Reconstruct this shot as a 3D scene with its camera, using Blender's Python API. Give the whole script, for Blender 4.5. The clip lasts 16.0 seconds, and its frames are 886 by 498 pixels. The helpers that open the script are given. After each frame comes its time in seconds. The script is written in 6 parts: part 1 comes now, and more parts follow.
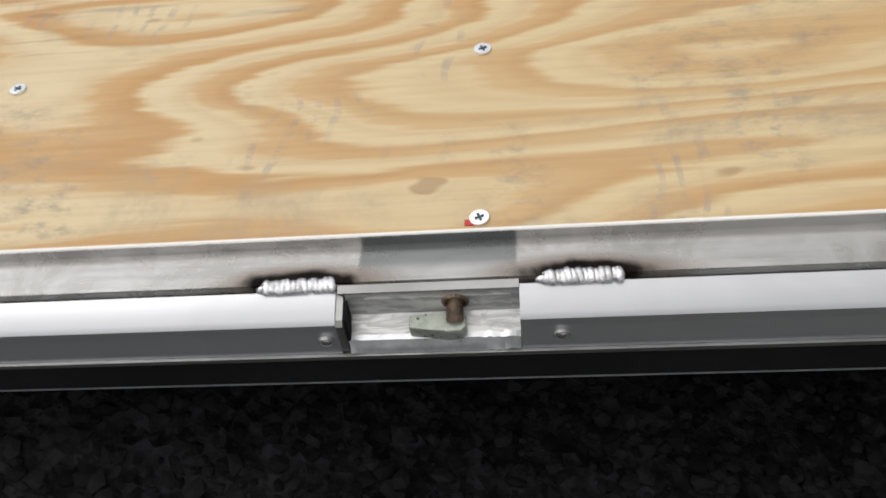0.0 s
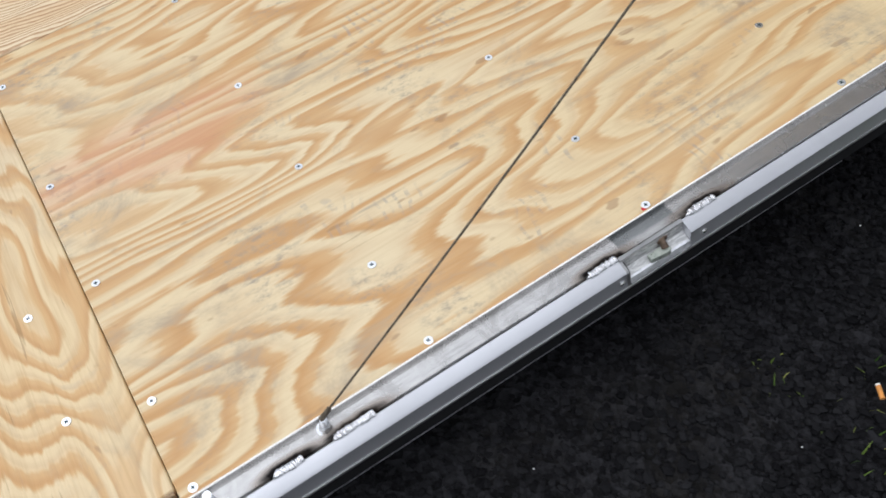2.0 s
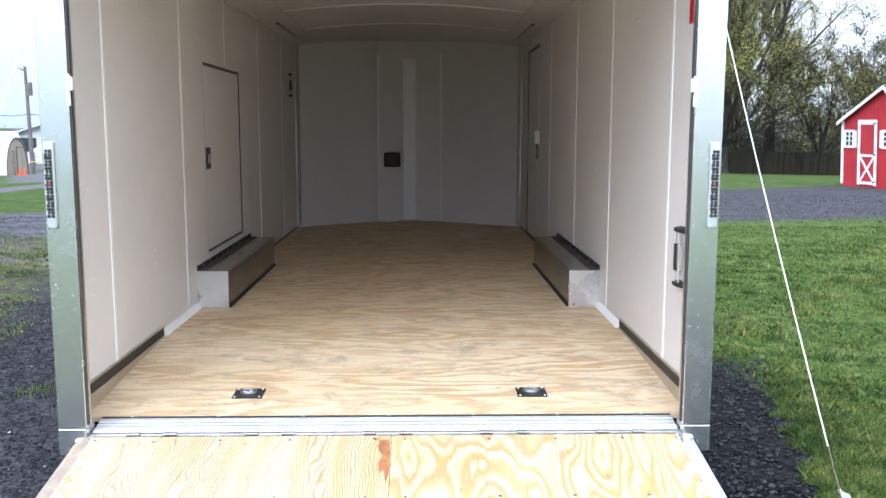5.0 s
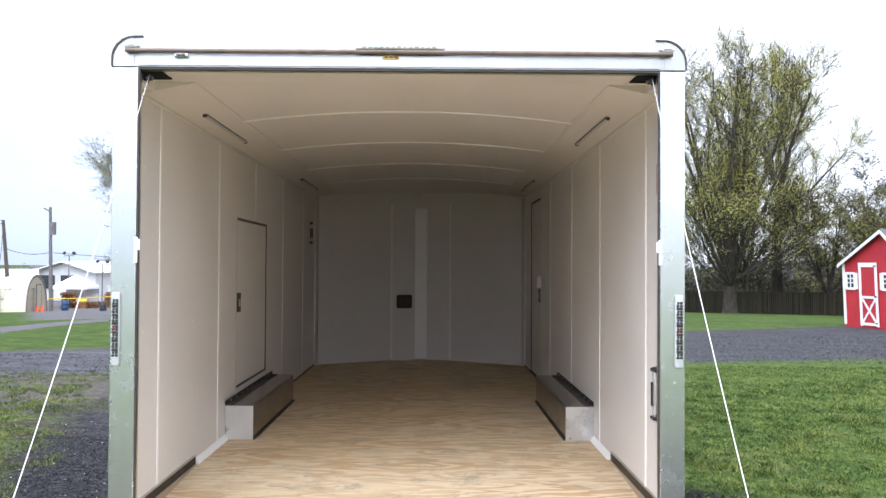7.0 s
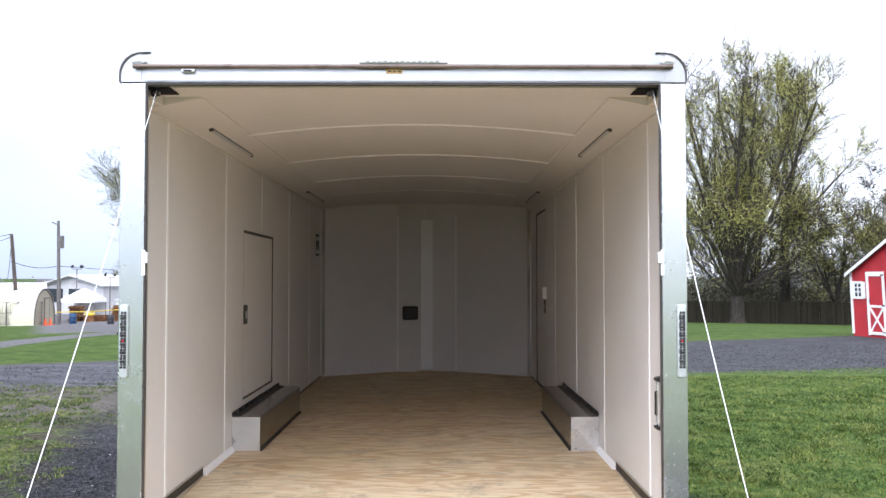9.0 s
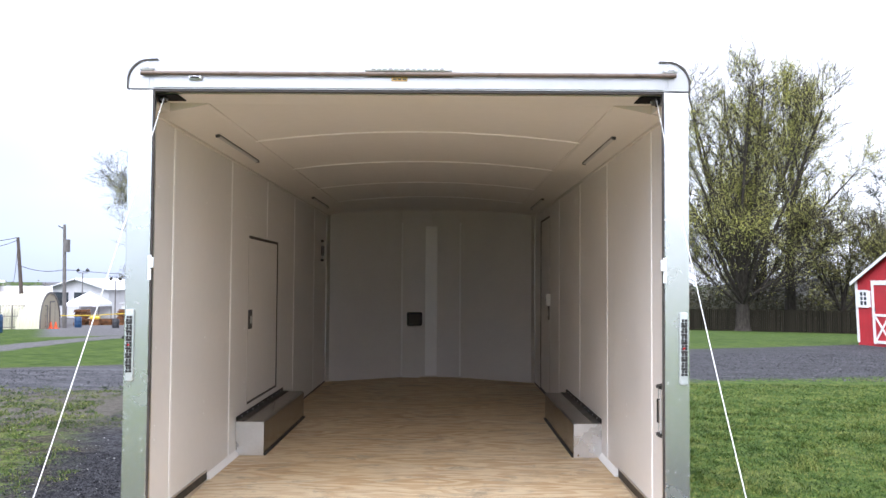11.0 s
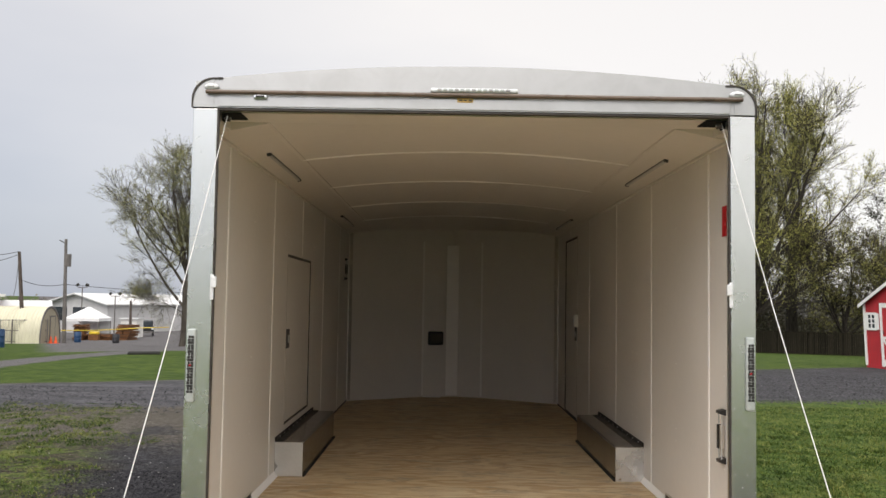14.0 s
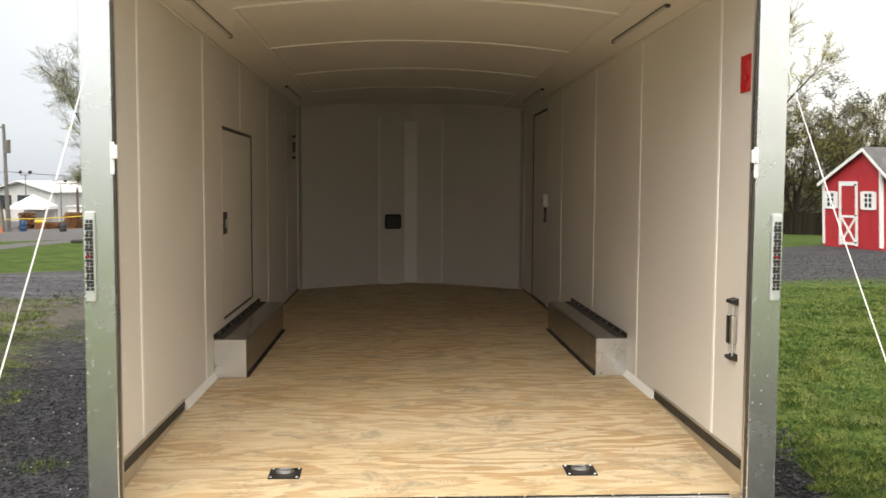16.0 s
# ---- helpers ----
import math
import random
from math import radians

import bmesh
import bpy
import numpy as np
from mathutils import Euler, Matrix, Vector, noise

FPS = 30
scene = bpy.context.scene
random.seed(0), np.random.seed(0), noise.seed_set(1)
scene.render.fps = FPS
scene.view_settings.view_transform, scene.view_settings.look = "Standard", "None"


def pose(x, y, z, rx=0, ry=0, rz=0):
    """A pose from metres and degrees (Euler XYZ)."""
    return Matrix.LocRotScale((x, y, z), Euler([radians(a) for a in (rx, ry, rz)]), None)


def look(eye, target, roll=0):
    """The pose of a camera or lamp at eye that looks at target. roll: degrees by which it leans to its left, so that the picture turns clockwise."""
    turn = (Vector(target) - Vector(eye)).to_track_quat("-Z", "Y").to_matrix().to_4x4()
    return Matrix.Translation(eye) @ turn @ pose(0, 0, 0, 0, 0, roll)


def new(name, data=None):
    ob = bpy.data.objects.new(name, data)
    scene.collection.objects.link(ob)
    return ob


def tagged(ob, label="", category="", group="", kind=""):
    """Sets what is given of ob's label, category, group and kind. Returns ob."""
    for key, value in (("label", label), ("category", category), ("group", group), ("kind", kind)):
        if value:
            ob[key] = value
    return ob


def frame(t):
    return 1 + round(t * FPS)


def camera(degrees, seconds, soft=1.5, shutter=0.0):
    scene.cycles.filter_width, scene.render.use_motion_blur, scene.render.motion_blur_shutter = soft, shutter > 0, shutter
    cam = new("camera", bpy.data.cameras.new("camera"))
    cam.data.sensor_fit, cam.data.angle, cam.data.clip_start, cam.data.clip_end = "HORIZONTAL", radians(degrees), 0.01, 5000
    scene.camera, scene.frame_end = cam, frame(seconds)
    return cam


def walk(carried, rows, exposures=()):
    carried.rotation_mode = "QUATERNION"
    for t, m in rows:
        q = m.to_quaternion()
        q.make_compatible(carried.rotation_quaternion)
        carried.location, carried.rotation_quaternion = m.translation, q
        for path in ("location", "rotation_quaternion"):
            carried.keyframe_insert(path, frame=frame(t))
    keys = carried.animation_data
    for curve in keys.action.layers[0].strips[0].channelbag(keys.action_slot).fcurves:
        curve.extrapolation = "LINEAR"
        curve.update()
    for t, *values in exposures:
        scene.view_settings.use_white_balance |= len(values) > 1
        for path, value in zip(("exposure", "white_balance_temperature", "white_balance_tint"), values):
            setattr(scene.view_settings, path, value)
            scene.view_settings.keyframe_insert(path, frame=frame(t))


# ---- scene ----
cam = camera(53.3, 16.0, 1.5, 0.12)
EXPOSURES = [
    (0.0, -0.58, 6700, 10), (0.5, -0.71, 6800, 12), (1.0, -0.84, 6700, 12), (1.5, -0.39, 6300, 10), (2.0, -0.37, 6100, 11), (2.5, -0.50, 5750, 11), (3.0, -0.41, 5500, 12),
    (3.5, -0.50, 5400, 15), (4.0, -0.14, 5150, 13), (4.5, 0.38, 5250, 11), (5.0, 0.98, 5500, 11), (7.5, 0.88, 5850, 14), (9.0, 0.86, 5850, 15),
    (11.5, 0.88, 5900, 15), (12.0, 0.64, 6200, 14), (12.5, 0.22, 6500, 13), (13.0, 0.08, 6700, 13), (14.0, 0.05, 6900, 12), (15.0, 0.08, 7200, 12), (15.5, 0.14, 7100, 11), (16.0, 0.56, 7200, 9),
]
PATH = [
    (0, (1.536, -1.277, 0.723), (0.326, -1.254, -0.869), 4.2),
    (0.5, (1.626, -1.391, 1.027), (0.547, -1.228, -0.649), 3.5),
    (1, (1.808, -1.526, 1.148), (0.66, -1.118, -0.438), 4.1),
    (1.5, (1.897, -1.727, 1.22), (0.764, -1.156, -0.326), 3.2),
    (2, (1.782, -2.043, 1.253), (0.685, -1.334, -0.262), 0.9),
    (2.5, (1.451, -2.197, 1.27), (0.458, -1.229, -0.171), 0.3),
    (3, (1.101, -2.43, 1.363), (0.279, -1.082, 0.136), 0.5),
    (3.5, (0.771, -2.569, 1.435), (0.204, -0.919, 0.458), -0.6),
    (4, (0.4, -2.751, 1.527), (0.182, -0.906, 0.787), -0.4),
    (4.5, (0.176, -3.035, 1.618), (0.211, -1.098, 1.12), -0.1),
    (5, (0.137, -3.359, 1.656), (0.186, -1.378, 1.384), 0.1),
    (5.2, (0.11, -3.481, 1.669), (0.168, -1.493, 1.463), 0.3),
    (7.3, (0.156, -3.955, 1.727), (0.169, -1.956, 1.769), 0.2),
    (7.5, (0.15, -3.955, 1.721), (0.157, -1.956, 1.762), 0.1),
    (8, (0.158, -3.968, 1.722), (0.155, -1.969, 1.769), 0.1),
    (8.5, (0.16, -3.97, 1.727), (0.162, -1.971, 1.783), -0.0),
    (9, (0.166, -3.991, 1.725), (0.173, -1.992, 1.79), -0.0),
    (11.5, (0.172, -4.018, 1.729), (0.156, -2.02, 1.818), 0.7),
    (12, (0.153, -4.022, 1.733), (0.121, -2.026, 1.862), 1.0),
    (12.5, (0.03, -4.039, 1.742), (0.017, -2.045, 1.9), 0.9),
    (13, (-0.092, -4.054, 1.745), (-0.094, -2.059, 1.895), 0.3),
    (13.5, (-0.135, -4.042, 1.74), (-0.125, -2.046, 1.865), 0.7),
    (14, (-0.132, -3.991, 1.743), (-0.132, -1.995, 1.862), 0.9),
    (14.5, (-0.086, -3.87, 1.744), (-0.161, -1.874, 1.841), 1.4),
    (15, (-0.058, -3.743, 1.716), (-0.228, -1.75, 1.678), 1.1),
    (15.5, (-0.146, -3.517, 1.68), (-0.269, -1.528, 1.514), 0.5),
    (16, (-0.155, -3.224, 1.699), (-0.052, -1.231, 1.557), 0.3),
]
walk(cam, [(t, look(eye, target, roll)) for t, eye, target, roll in PATH], EXPOSURES)

# ---- world, sun and exposure are set here ----
world = bpy.data.worlds.new("overcast_sky")
scene.world = world
world.use_nodes = True
wn = world.node_tree
for n_ in list(wn.nodes):
    wn.nodes.remove(n_)
SUN_EL, SUN_AZ = 46.0, 203.0        # degrees; azimuth from +y towards +x


def wnode(kind, operation=None):
    n = wn.nodes.new(kind)
    if operation:
        n.operation = operation
    return n


sky = wnode("ShaderNodeTexSky")
sky.sky_type = "NISHITA"
sky.sun_disc, sky.sun_elevation, sky.sun_rotation = False, radians(SUN_EL), radians(SUN_AZ)
wtc = wnode("ShaderNodeTexCoord")
# cloud deck: brighter towards the veiled sun, with soft rolls
wdot = wnode("ShaderNodeVectorMath", operation="DOT_PRODUCT")
wdot.inputs[1].default_value = (0.34, 0.02, 0.94)
wn.links.new(wtc.outputs["Generated"], wdot.inputs[0])
wmap = wnode("ShaderNodeMapping")
wmap.inputs["Scale"].default_value = (1.6, 1.6, 5.0)
wn.links.new(wtc.outputs["Generated"], wmap.inputs[0])
wnoise = wnode("ShaderNodeTexNoise")
wnoise.inputs["Scale"].default_value, wnoise.inputs["Detail"].default_value = 1.3, 4.0
wn.links.new(wmap.outputs[0], wnoise.inputs["Vector"])
wadd = wnode("ShaderNodeMath", operation="MULTIPLY_ADD")
wadd.inputs[1].default_value = 0.22
wn.links.new(wnoise.outputs["Fac"], wadd.inputs[0])
wn.links.new(wdot.outputs["Value"], wadd.inputs[2])
wramp = wnode("ShaderNodeValToRGB")
wramp.color_ramp.elements[0].position, wramp.color_ramp.elements[0].color = 0.0, (0.45, 0.51, 0.635, 1)
wramp.color_ramp.elements[1].position, wramp.color_ramp.elements[1].color = 0.42, (1.0, 1.0, 1.0, 1)
wn.links.new(wadd.outputs[0], wramp.inputs[0])
wscale = wnode("ShaderNodeVectorMath", operation="SCALE")
wscale.inputs["Scale"].default_value = 0.02
wn.links.new(sky.outputs[0], wscale.inputs[0])
wsum = wnode("ShaderNodeVectorMath", operation="ADD")
wn.links.new(wscale.outputs[0], wsum.inputs[0])
wglow = wnode("ShaderNodeVectorMath", operation="DOT_PRODUCT")
wglow.inputs[1].default_value = (-0.18, -0.45, 0.875)
wn.links.new(wtc.outputs["Generated"], wglow.inputs[0])
wsunny = wnode("ShaderNodeMapRange")
wsunny.interpolation_type = "SMOOTHSTEP"
for k_, v_ in (("From Min", 0.42), ("From Max", 1.0), ("To Min", 0.84), ("To Max", 2.1)):
    wsunny.inputs[k_].default_value = v_
wn.links.new(wglow.outputs["Value"], wsunny.inputs["Value"])
wdeck = wnode("ShaderNodeVectorMath", operation="SCALE")
wn.links.new(wramp.outputs[0], wdeck.inputs[0])
wn.links.new(wsunny.outputs[0], wdeck.inputs["Scale"])
wn.links.new(wdeck.outputs[0], wsum.inputs[1])
wbg = wnode("ShaderNodeBackground")
wbg.inputs["Strength"].default_value = 1.0
wn.links.new(wsum.outputs[0], wbg.inputs["Color"])
wout = wnode("ShaderNodeOutputWorld")
wn.links.new(wbg.outputs[0], wout.inputs[0])

sun = new("sun", bpy.data.lights.new("sun", "SUN"))
sun.data.energy, sun.data.angle, sun.data.color = 0.95, radians(50), (1.0, 0.97, 0.92)
sun_dir = Vector((math.sin(radians(SUN_AZ)) * math.cos(radians(SUN_EL)), math.cos(radians(SUN_AZ)) * math.cos(radians(SUN_EL)), math.sin(radians(SUN_EL))))
sun.matrix_world = look(sun_dir * 60, (0, 0, 0))

# ---- materials ----


class Graph:
    """A material and short calls for its nodes."""

    def __init__(self, name):
        self.m = bpy.data.materials.new(name)
        self.m.use_nodes = True
        self.t = self.m.node_tree
        self.b = self.t.nodes["Principled BSDF"]

    def put(self, socket, v):
        if isinstance(v, bpy.types.NodeSocket):
            self.t.links.new(v, socket)
        elif isinstance(v, (tuple, list)) and socket.type == "RGBA" and len(v) == 3:
            socket.default_value = (*v, 1)
        else:
            socket.default_value = v

    def node(self, kind, operation=None):
        n = self.t.nodes.new(kind)
        if operation:
            n.operation = operation
        return n

    def coord(self, which="Object"):
        return self.node("ShaderNodeTexCoord").outputs[which]

    def place(self):
        return self.node("ShaderNodeNewGeometry").outputs["Position"]

    def island(self):
        return self.node("ShaderNodeNewGeometry").outputs["Random Per Island"]

    def rand(self):
        return self.node("ShaderNodeObjectInfo").outputs["Random"]

    def split(self, v):
        n = self.node("ShaderNodeSeparateXYZ")
        self.put(n.inputs[0], v)
        return n.outputs

    def join(self, x, y, z):
        n = self.node("ShaderNodeCombineXYZ")
        for s, v in zip(n.inputs, (x, y, z)):
            self.put(s, v)
        return n.outputs[0]

    def scale(self, v, s):
        n = self.node("ShaderNodeMapping")
        self.put(n.inputs["Vector"], v)
        n.inputs["Scale"].default_value = s
        return n.outputs[0]

    def noise(self, v, scale, detail=3.0, rough=0.5, warp=0.0):
        n = self.node("ShaderNodeTexNoise")
        self.put(n.inputs["Vector"], v)
        n.inputs["Scale"].default_value, n.inputs["Detail"].default_value = scale, detail
        n.inputs["Roughness"].default_value, n.inputs["Distortion"].default_value = rough, warp
        return n.outputs["Fac"]

    def cells(self, v, scale, feature="F1"):
        n = self.node("ShaderNodeTexVoronoi")
        n.feature = feature
        self.put(n.inputs["Vector"], v)
        n.inputs["Scale"].default_value = scale
        return n

    def math(self, op, a, b=0.0, c=None):
        n = self.node("ShaderNodeMath", operation=op)
        self.put(n.inputs[0], a)
        self.put(n.inputs[1], b)
        if c is not None:
            self.put(n.inputs[2], c)
        return n.outputs[0]

    def step(self, v, lo, hi, out0=0.0, out1=1.0):
        n = self.node("ShaderNodeMapRange")
        n.interpolation_type = "SMOOTHSTEP"
        self.put(n.inputs["Value"], v)
        for k, x in (("From Min", lo), ("From Max", hi), ("To Min", out0), ("To Max", out1)):
            self.put(n.inputs[k], x)
        return n.outputs[0]

    def ramp(self, f, stops):
        n = self.node("ShaderNodeValToRGB")
        el = n.color_ramp.elements
        while len(el) < len(stops):
            el.new(0.5)
        for e, (p, c) in zip(el, stops):
            e.position, e.color = p, ((*c, 1) if isinstance(c, tuple) else (c, c, c, 1))
        self.put(n.inputs[0], f)
        return n.outputs[0]

    def mix(self, f, a, b, kind="MIX"):
        n = self.node("ShaderNodeMix")
        n.data_type, n.blend_type = "RGBA", kind
        self.put(n.inputs[0], f)
        self.put(n.inputs[6], a)
        self.put(n.inputs[7], b)
        return n.outputs[2]

    def bump(self, h, strength=0.3, dist=0.01):
        n = self.node("ShaderNodeBump")
        n.inputs["Strength"].default_value, n.inputs["Distance"].default_value = strength, dist
        self.put(n.inputs["Height"], h)
        self.put(self.b.inputs["Normal"], n.outputs[0])

    def end(self, color, rough=0.5, metal=0.0, **more):
        self.put(self.b.inputs["Base Color"], color)
        self.put(self.b.inputs["Roughness"], rough)
        self.put(self.b.inputs["Metallic"], metal)
        for k, v in more.items():
            self.put(self.b.inputs[k], v)
        return self.m


def plain(name, color, rough=0.5, metal=0.0, vary=0.12, size=6.0, bump=0.0):
    """A paint, rubber or metal with stains at two scales."""
    g = Graph(name)
    v = g.coord()
    n = g.noise(v, size, 4)
    f = g.noise(v, size * 14, 2)
    k = g.math("ADD", g.math("MULTIPLY", n, 0.7), g.math("MULTIPLY", f, 0.3))
    c = g.mix(g.step(k, 0.3, 0.7), tuple(x * (1 - vary) for x in color), tuple(min(1.0, x * (1 + vary)) for x in color))
    if bump:
        g.bump(f, bump, 0.002)
    return g.end(c, g.step(n, 0.25, 0.75, max(0.02, rough - 0.07), rough + 0.07), metal)


def aluminium(name, value, rough, axis=1, dirt=0.15, tint=(1.0, 1.0, 1.0), bump=0.04, metal=0.95):
    """Mill-finish metal: drawing lines along one axis, water marks and small spatters."""
    g = Graph(name)
    v = g.coord()
    s = [26.0, 26.0, 26.0]
    s[axis] = 0.8
    lines = g.noise(g.scale(v, tuple(s)), 9, 4, 0.6)
    blot = g.noise(v, 7, 5, 0.6, 0.6)
    drops = g.step(g.cells(v, 42).outputs["Distance"], 0.06, 0.13, 1.0, 0.0)
    drops = g.math("MULTIPLY", drops, g.step(g.noise(v, 3.0, 2), 0.52, 0.66))
    base = tuple(value * t for t in tint)
    c = g.mix(g.step(blot, 0.35, 0.75), base, tuple(x * (1 - dirt) for x in base))
    c = g.mix(g.math("MULTIPLY", g.step(lines, 0.5, 0.8), 0.25), c, tuple(x * (1 - dirt * 1.3) for x in base))
    c = g.mix(g.math("MULTIPLY", drops, 0.07), c, (0.9, 0.9, 0.9))
    r = g.math("ADD", g.step(blot, 0.3, 0.8, rough - 0.02, rough + 0.04), g.math("MULTIPLY", drops, 0.06))
    g.bump(lines, bump, 0.002)
    return g.end(c, r, metal)


def plywood(name, along="y", waves=13.0, seed=0.0, fine=0.0, broad=1.0, pale=(0.71, 0.58, 0.375), tan=(0.55, 0.315, 0.122), line=(0.36, 0.18, 0.07), dirt=0.5, stain=None, stretch=0.3, lean=1.0, size=3.4, jag=0.5, times=3.0, knots=2.1, fibre=0.24):
    """Rotary-cut pine face: long looping bands with feathered edges, fine late-wood lines, small knots, grey scuffs and boot dirt."""
    g = Graph(name)
    x, y, z = g.split(g.coord())
    u, v = (x, y) if along == "y" else (y, x)

    def at(du, dv, s):
        return g.join(g.math("MULTIPLY", u, du), g.math("MULTIPLY", v, dv), seed + s)
    body = g.noise(at(1.0, stretch, 0.0), size, 2.2, 0.45)
    wob = g.noise(at(1.0, 0.5, 3.0), 11, 3, 0.55)
    feather = g.math("SUBTRACT", g.noise(at(46.0, 3.2, 31.0), 1.0, 3, 0.6), 0.5)
    h = g.math("ADD", g.math("MULTIPLY", body, waves), g.math("ADD", g.math("MULTIPLY", u, lean), g.math("MULTIPLY", wob, 0.30)))
    kn = g.cells(at(1.0, 0.62, 0.0), knots)
    some = g.step(g.split(kn.outputs["Color"])[0], 0.55, 0.60)
    ring = g.math("MULTIPLY", g.step(kn.outputs["Distance"], 0.0, 0.17, 1.0, 0.0), some)
    h = g.math("ADD", h, g.math("MULTIPLY", ring, 1.5))
    f = g.math("FRACT", g.math("ADD", h, g.math("MULTIPLY", feather, jag)))
    band = g.ramp(f, [(0.0, 0.88), (0.07, 1.0), (0.36, 0.78), (0.47, 0.22), (0.60, 0.0), (0.88, 0.0), (0.95, 0.45), (1.0, 0.88)])
    patch = g.noise(at(1.0, 0.45, 7.0), 2.6, 3)
    amount = g.math("MULTIPLY", g.math("MULTIPLY", band, broad), g.step(patch, 0.28, 0.62, 0.45, 1.0))
    fib = g.noise(at(70.0, 1.8, 0.5), 3.0, 4, 0.65)
    c = g.mix(g.step(g.noise(at(1.0, 0.4, 43.0), 1.7, 3), 0.35, 0.7), pale, tuple(k * d for k, d in zip(pale, (0.95, 0.90, 0.80))))
    c = g.mix(amount, c, tan)
    if fine:
        f2 = g.math("FRACT", g.math("ADD", g.math("MULTIPLY", h, times), g.math("MULTIPLY", feather, jag * 0.6)))
        lines = g.ramp(f2, [(0.0, 0.6), (0.08, 1.0), (0.26, 0.7), (0.44, 0.05), (0.86, 0.0), (1.0, 0.6)])
        where = g.step(g.noise(at(1.0, 0.3, 11.0), 2.6, 2), 0.33, 0.50, 0.62, 1.0)
        c = g.mix(g.math("MULTIPLY", g.math("MULTIPLY", lines, where), fine), c, line)
    c = g.mix(g.step(fib, 0.42, 0.76, 0.0, fibre), c, tuple(k * 0.6 for k in tan))
    core = g.math("MULTIPLY", g.step(kn.outputs["Distance"], 0.015, 0.04, 0.6, 0.0), some)
    c = g.mix(core, c, (0.22, 0.11, 0.05))
    pits = g.noise(at(1.0, 0.35, 5.0), 32, 2)
    c = g.mix(g.math("MULTIPLY", g.step(pits, 0.69, 0.74), 0.55), c, (0.30, 0.17, 0.08))
    smear = g.noise(at(1.0, 0.55, 17.0), 6.0, 6, 0.70, 0.5)
    c = g.mix(g.math("MULTIPLY", g.step(smear, 0.52, 0.72), 0.46 * dirt), c, (0.38, 0.30, 0.205))
    tread = g.noise(at(2.0, 1.0, 23.0), 36, 4, 0.7)
    spot = g.step(g.noise(at(1.0, 1.0, 29.0), 4.6, 3), 0.52, 0.66)
    c = g.mix(g.math("MULTIPLY", g.math("MULTIPLY", g.step(tread, 0.44, 0.74), spot), 0.40 * dirt), c, (0.30, 0.25, 0.19))
    hair = g.noise(at(90.0, 5.0, 71.0), 1.0, 3, 0.7)
    c = g.mix(g.math("MULTIPLY", g.step(hair, 0.66, 0.74), fibre * 2), c, tuple(k * 0.45 for k in tan))
    scrape = g.noise(at(14.0, 1.3, 51.0), 1.2, 4, 0.7)
    c = g.mix(g.math("MULTIPLY", g.math("MULTIPLY", g.step(scrape, 0.62, 0.72), g.step(patch, 0.5, 0.62)), 0.35 * dirt), c, (0.22, 0.20, 0.18))
    sole = g.math("SINE", g.math("ADD", g.math("MULTIPLY", v, 330.0), g.math("MULTIPLY", g.noise(at(1.0, 1.0, 61.0), 5.0, 2), 60.0)))
    print_ = g.math("MULTIPLY", g.step(sole, 0.25, 0.75), g.step(g.noise(at(1.6, 1.0, 67.0), 6.5, 2), 0.60, 0.70))
    print_ = g.math("MULTIPLY", print_, g.step(tread, 0.40, 0.60))
    c = g.mix(g.math("MULTIPLY", print_, 0.24 * dirt), c, (0.30, 0.27, 0.25))
    if stain:
        cx, cy, rx, ry = stain
        du = g.math("DIVIDE", g.math("SUBTRACT", x, cx), rx)
        dv = g.math("DIVIDE", g.math("SUBTRACT", y, cy), ry)
        rr = g.math("SQRT", g.math("ADD", g.math("MULTIPLY", du, du), g.math("MULTIPLY", dv, dv)))
        rr = g.math("ADD", rr, g.math("MULTIPLY", g.math("SUBTRACT", smear, 0.5), 1.6))
        c = g.mix(g.math("MULTIPLY", g.step(rr, 0.35, 1.0, 0.42, 0.0), g.step(scrape, 0.36, 0.56, 0.25, 1.0)), c, (0.56, 0.22, 0.13))
    g.bump(g.math("ADD", g.math("MULTIPLY", band, 0.5), fib), 0.16, 0.0015)
    return g.end(c, g.step(fib, 0.3, 0.7, 0.5, 0.68), 0.0)


M = {}
M["ply_r"] = plywood("plywood_broad_grain", "y", 22.0, 2.3, 0.16, pale=(0.685, 0.560, 0.355), tan=(0.53, 0.30, 0.115), dirt=2.0, size=3.3, stretch=0.25, jag=0.95, times=2.0, fibre=0.16, stain=(0.47, -1.86, 0.13, 0.34))
M["ply_l"] = plywood("plywood_close_grain", "y", 2.3, 8.1, 1.0, 0.45, pale=(0.73, 0.60, 0.40), tan=(0.57, 0.335, 0.138), line=(0.37, 0.185, 0.073), dirt=1.1, stretch=0.21, size=5.6, lean=7.0, jag=0.40, times=11.0, knots=3.6)
M["ply_flap"] = plywood("plywood_flap", "x", 24.0, 14.7, 0.2, dirt=0.6, size=3.4, stretch=0.35, jag=0.8, times=2.0)
M["ply_floor"] = plywood("plywood_floor", "x", 9.0, 21.2, 0.12, 1.0, pale=(0.76, 0.63, 0.43), tan=(0.53, 0.34, 0.17), line=(0.36, 0.22, 0.10), dirt=2.2, stretch=0.24, size=4.4, jag=1.2, times=3.0)
M["ply_edge"] = plain("plywood_edge", (0.30, 0.20, 0.11), 0.7, vary=0.35, size=30)
M["split"] = plain("torn_veneer", (0.36, 0.15, 0.06), 0.7, vary=0.4, size=20)
M["white"] = plain("white_wall_panel", (0.75, 0.715, 0.675), 0.42, vary=0.025, size=1.5)
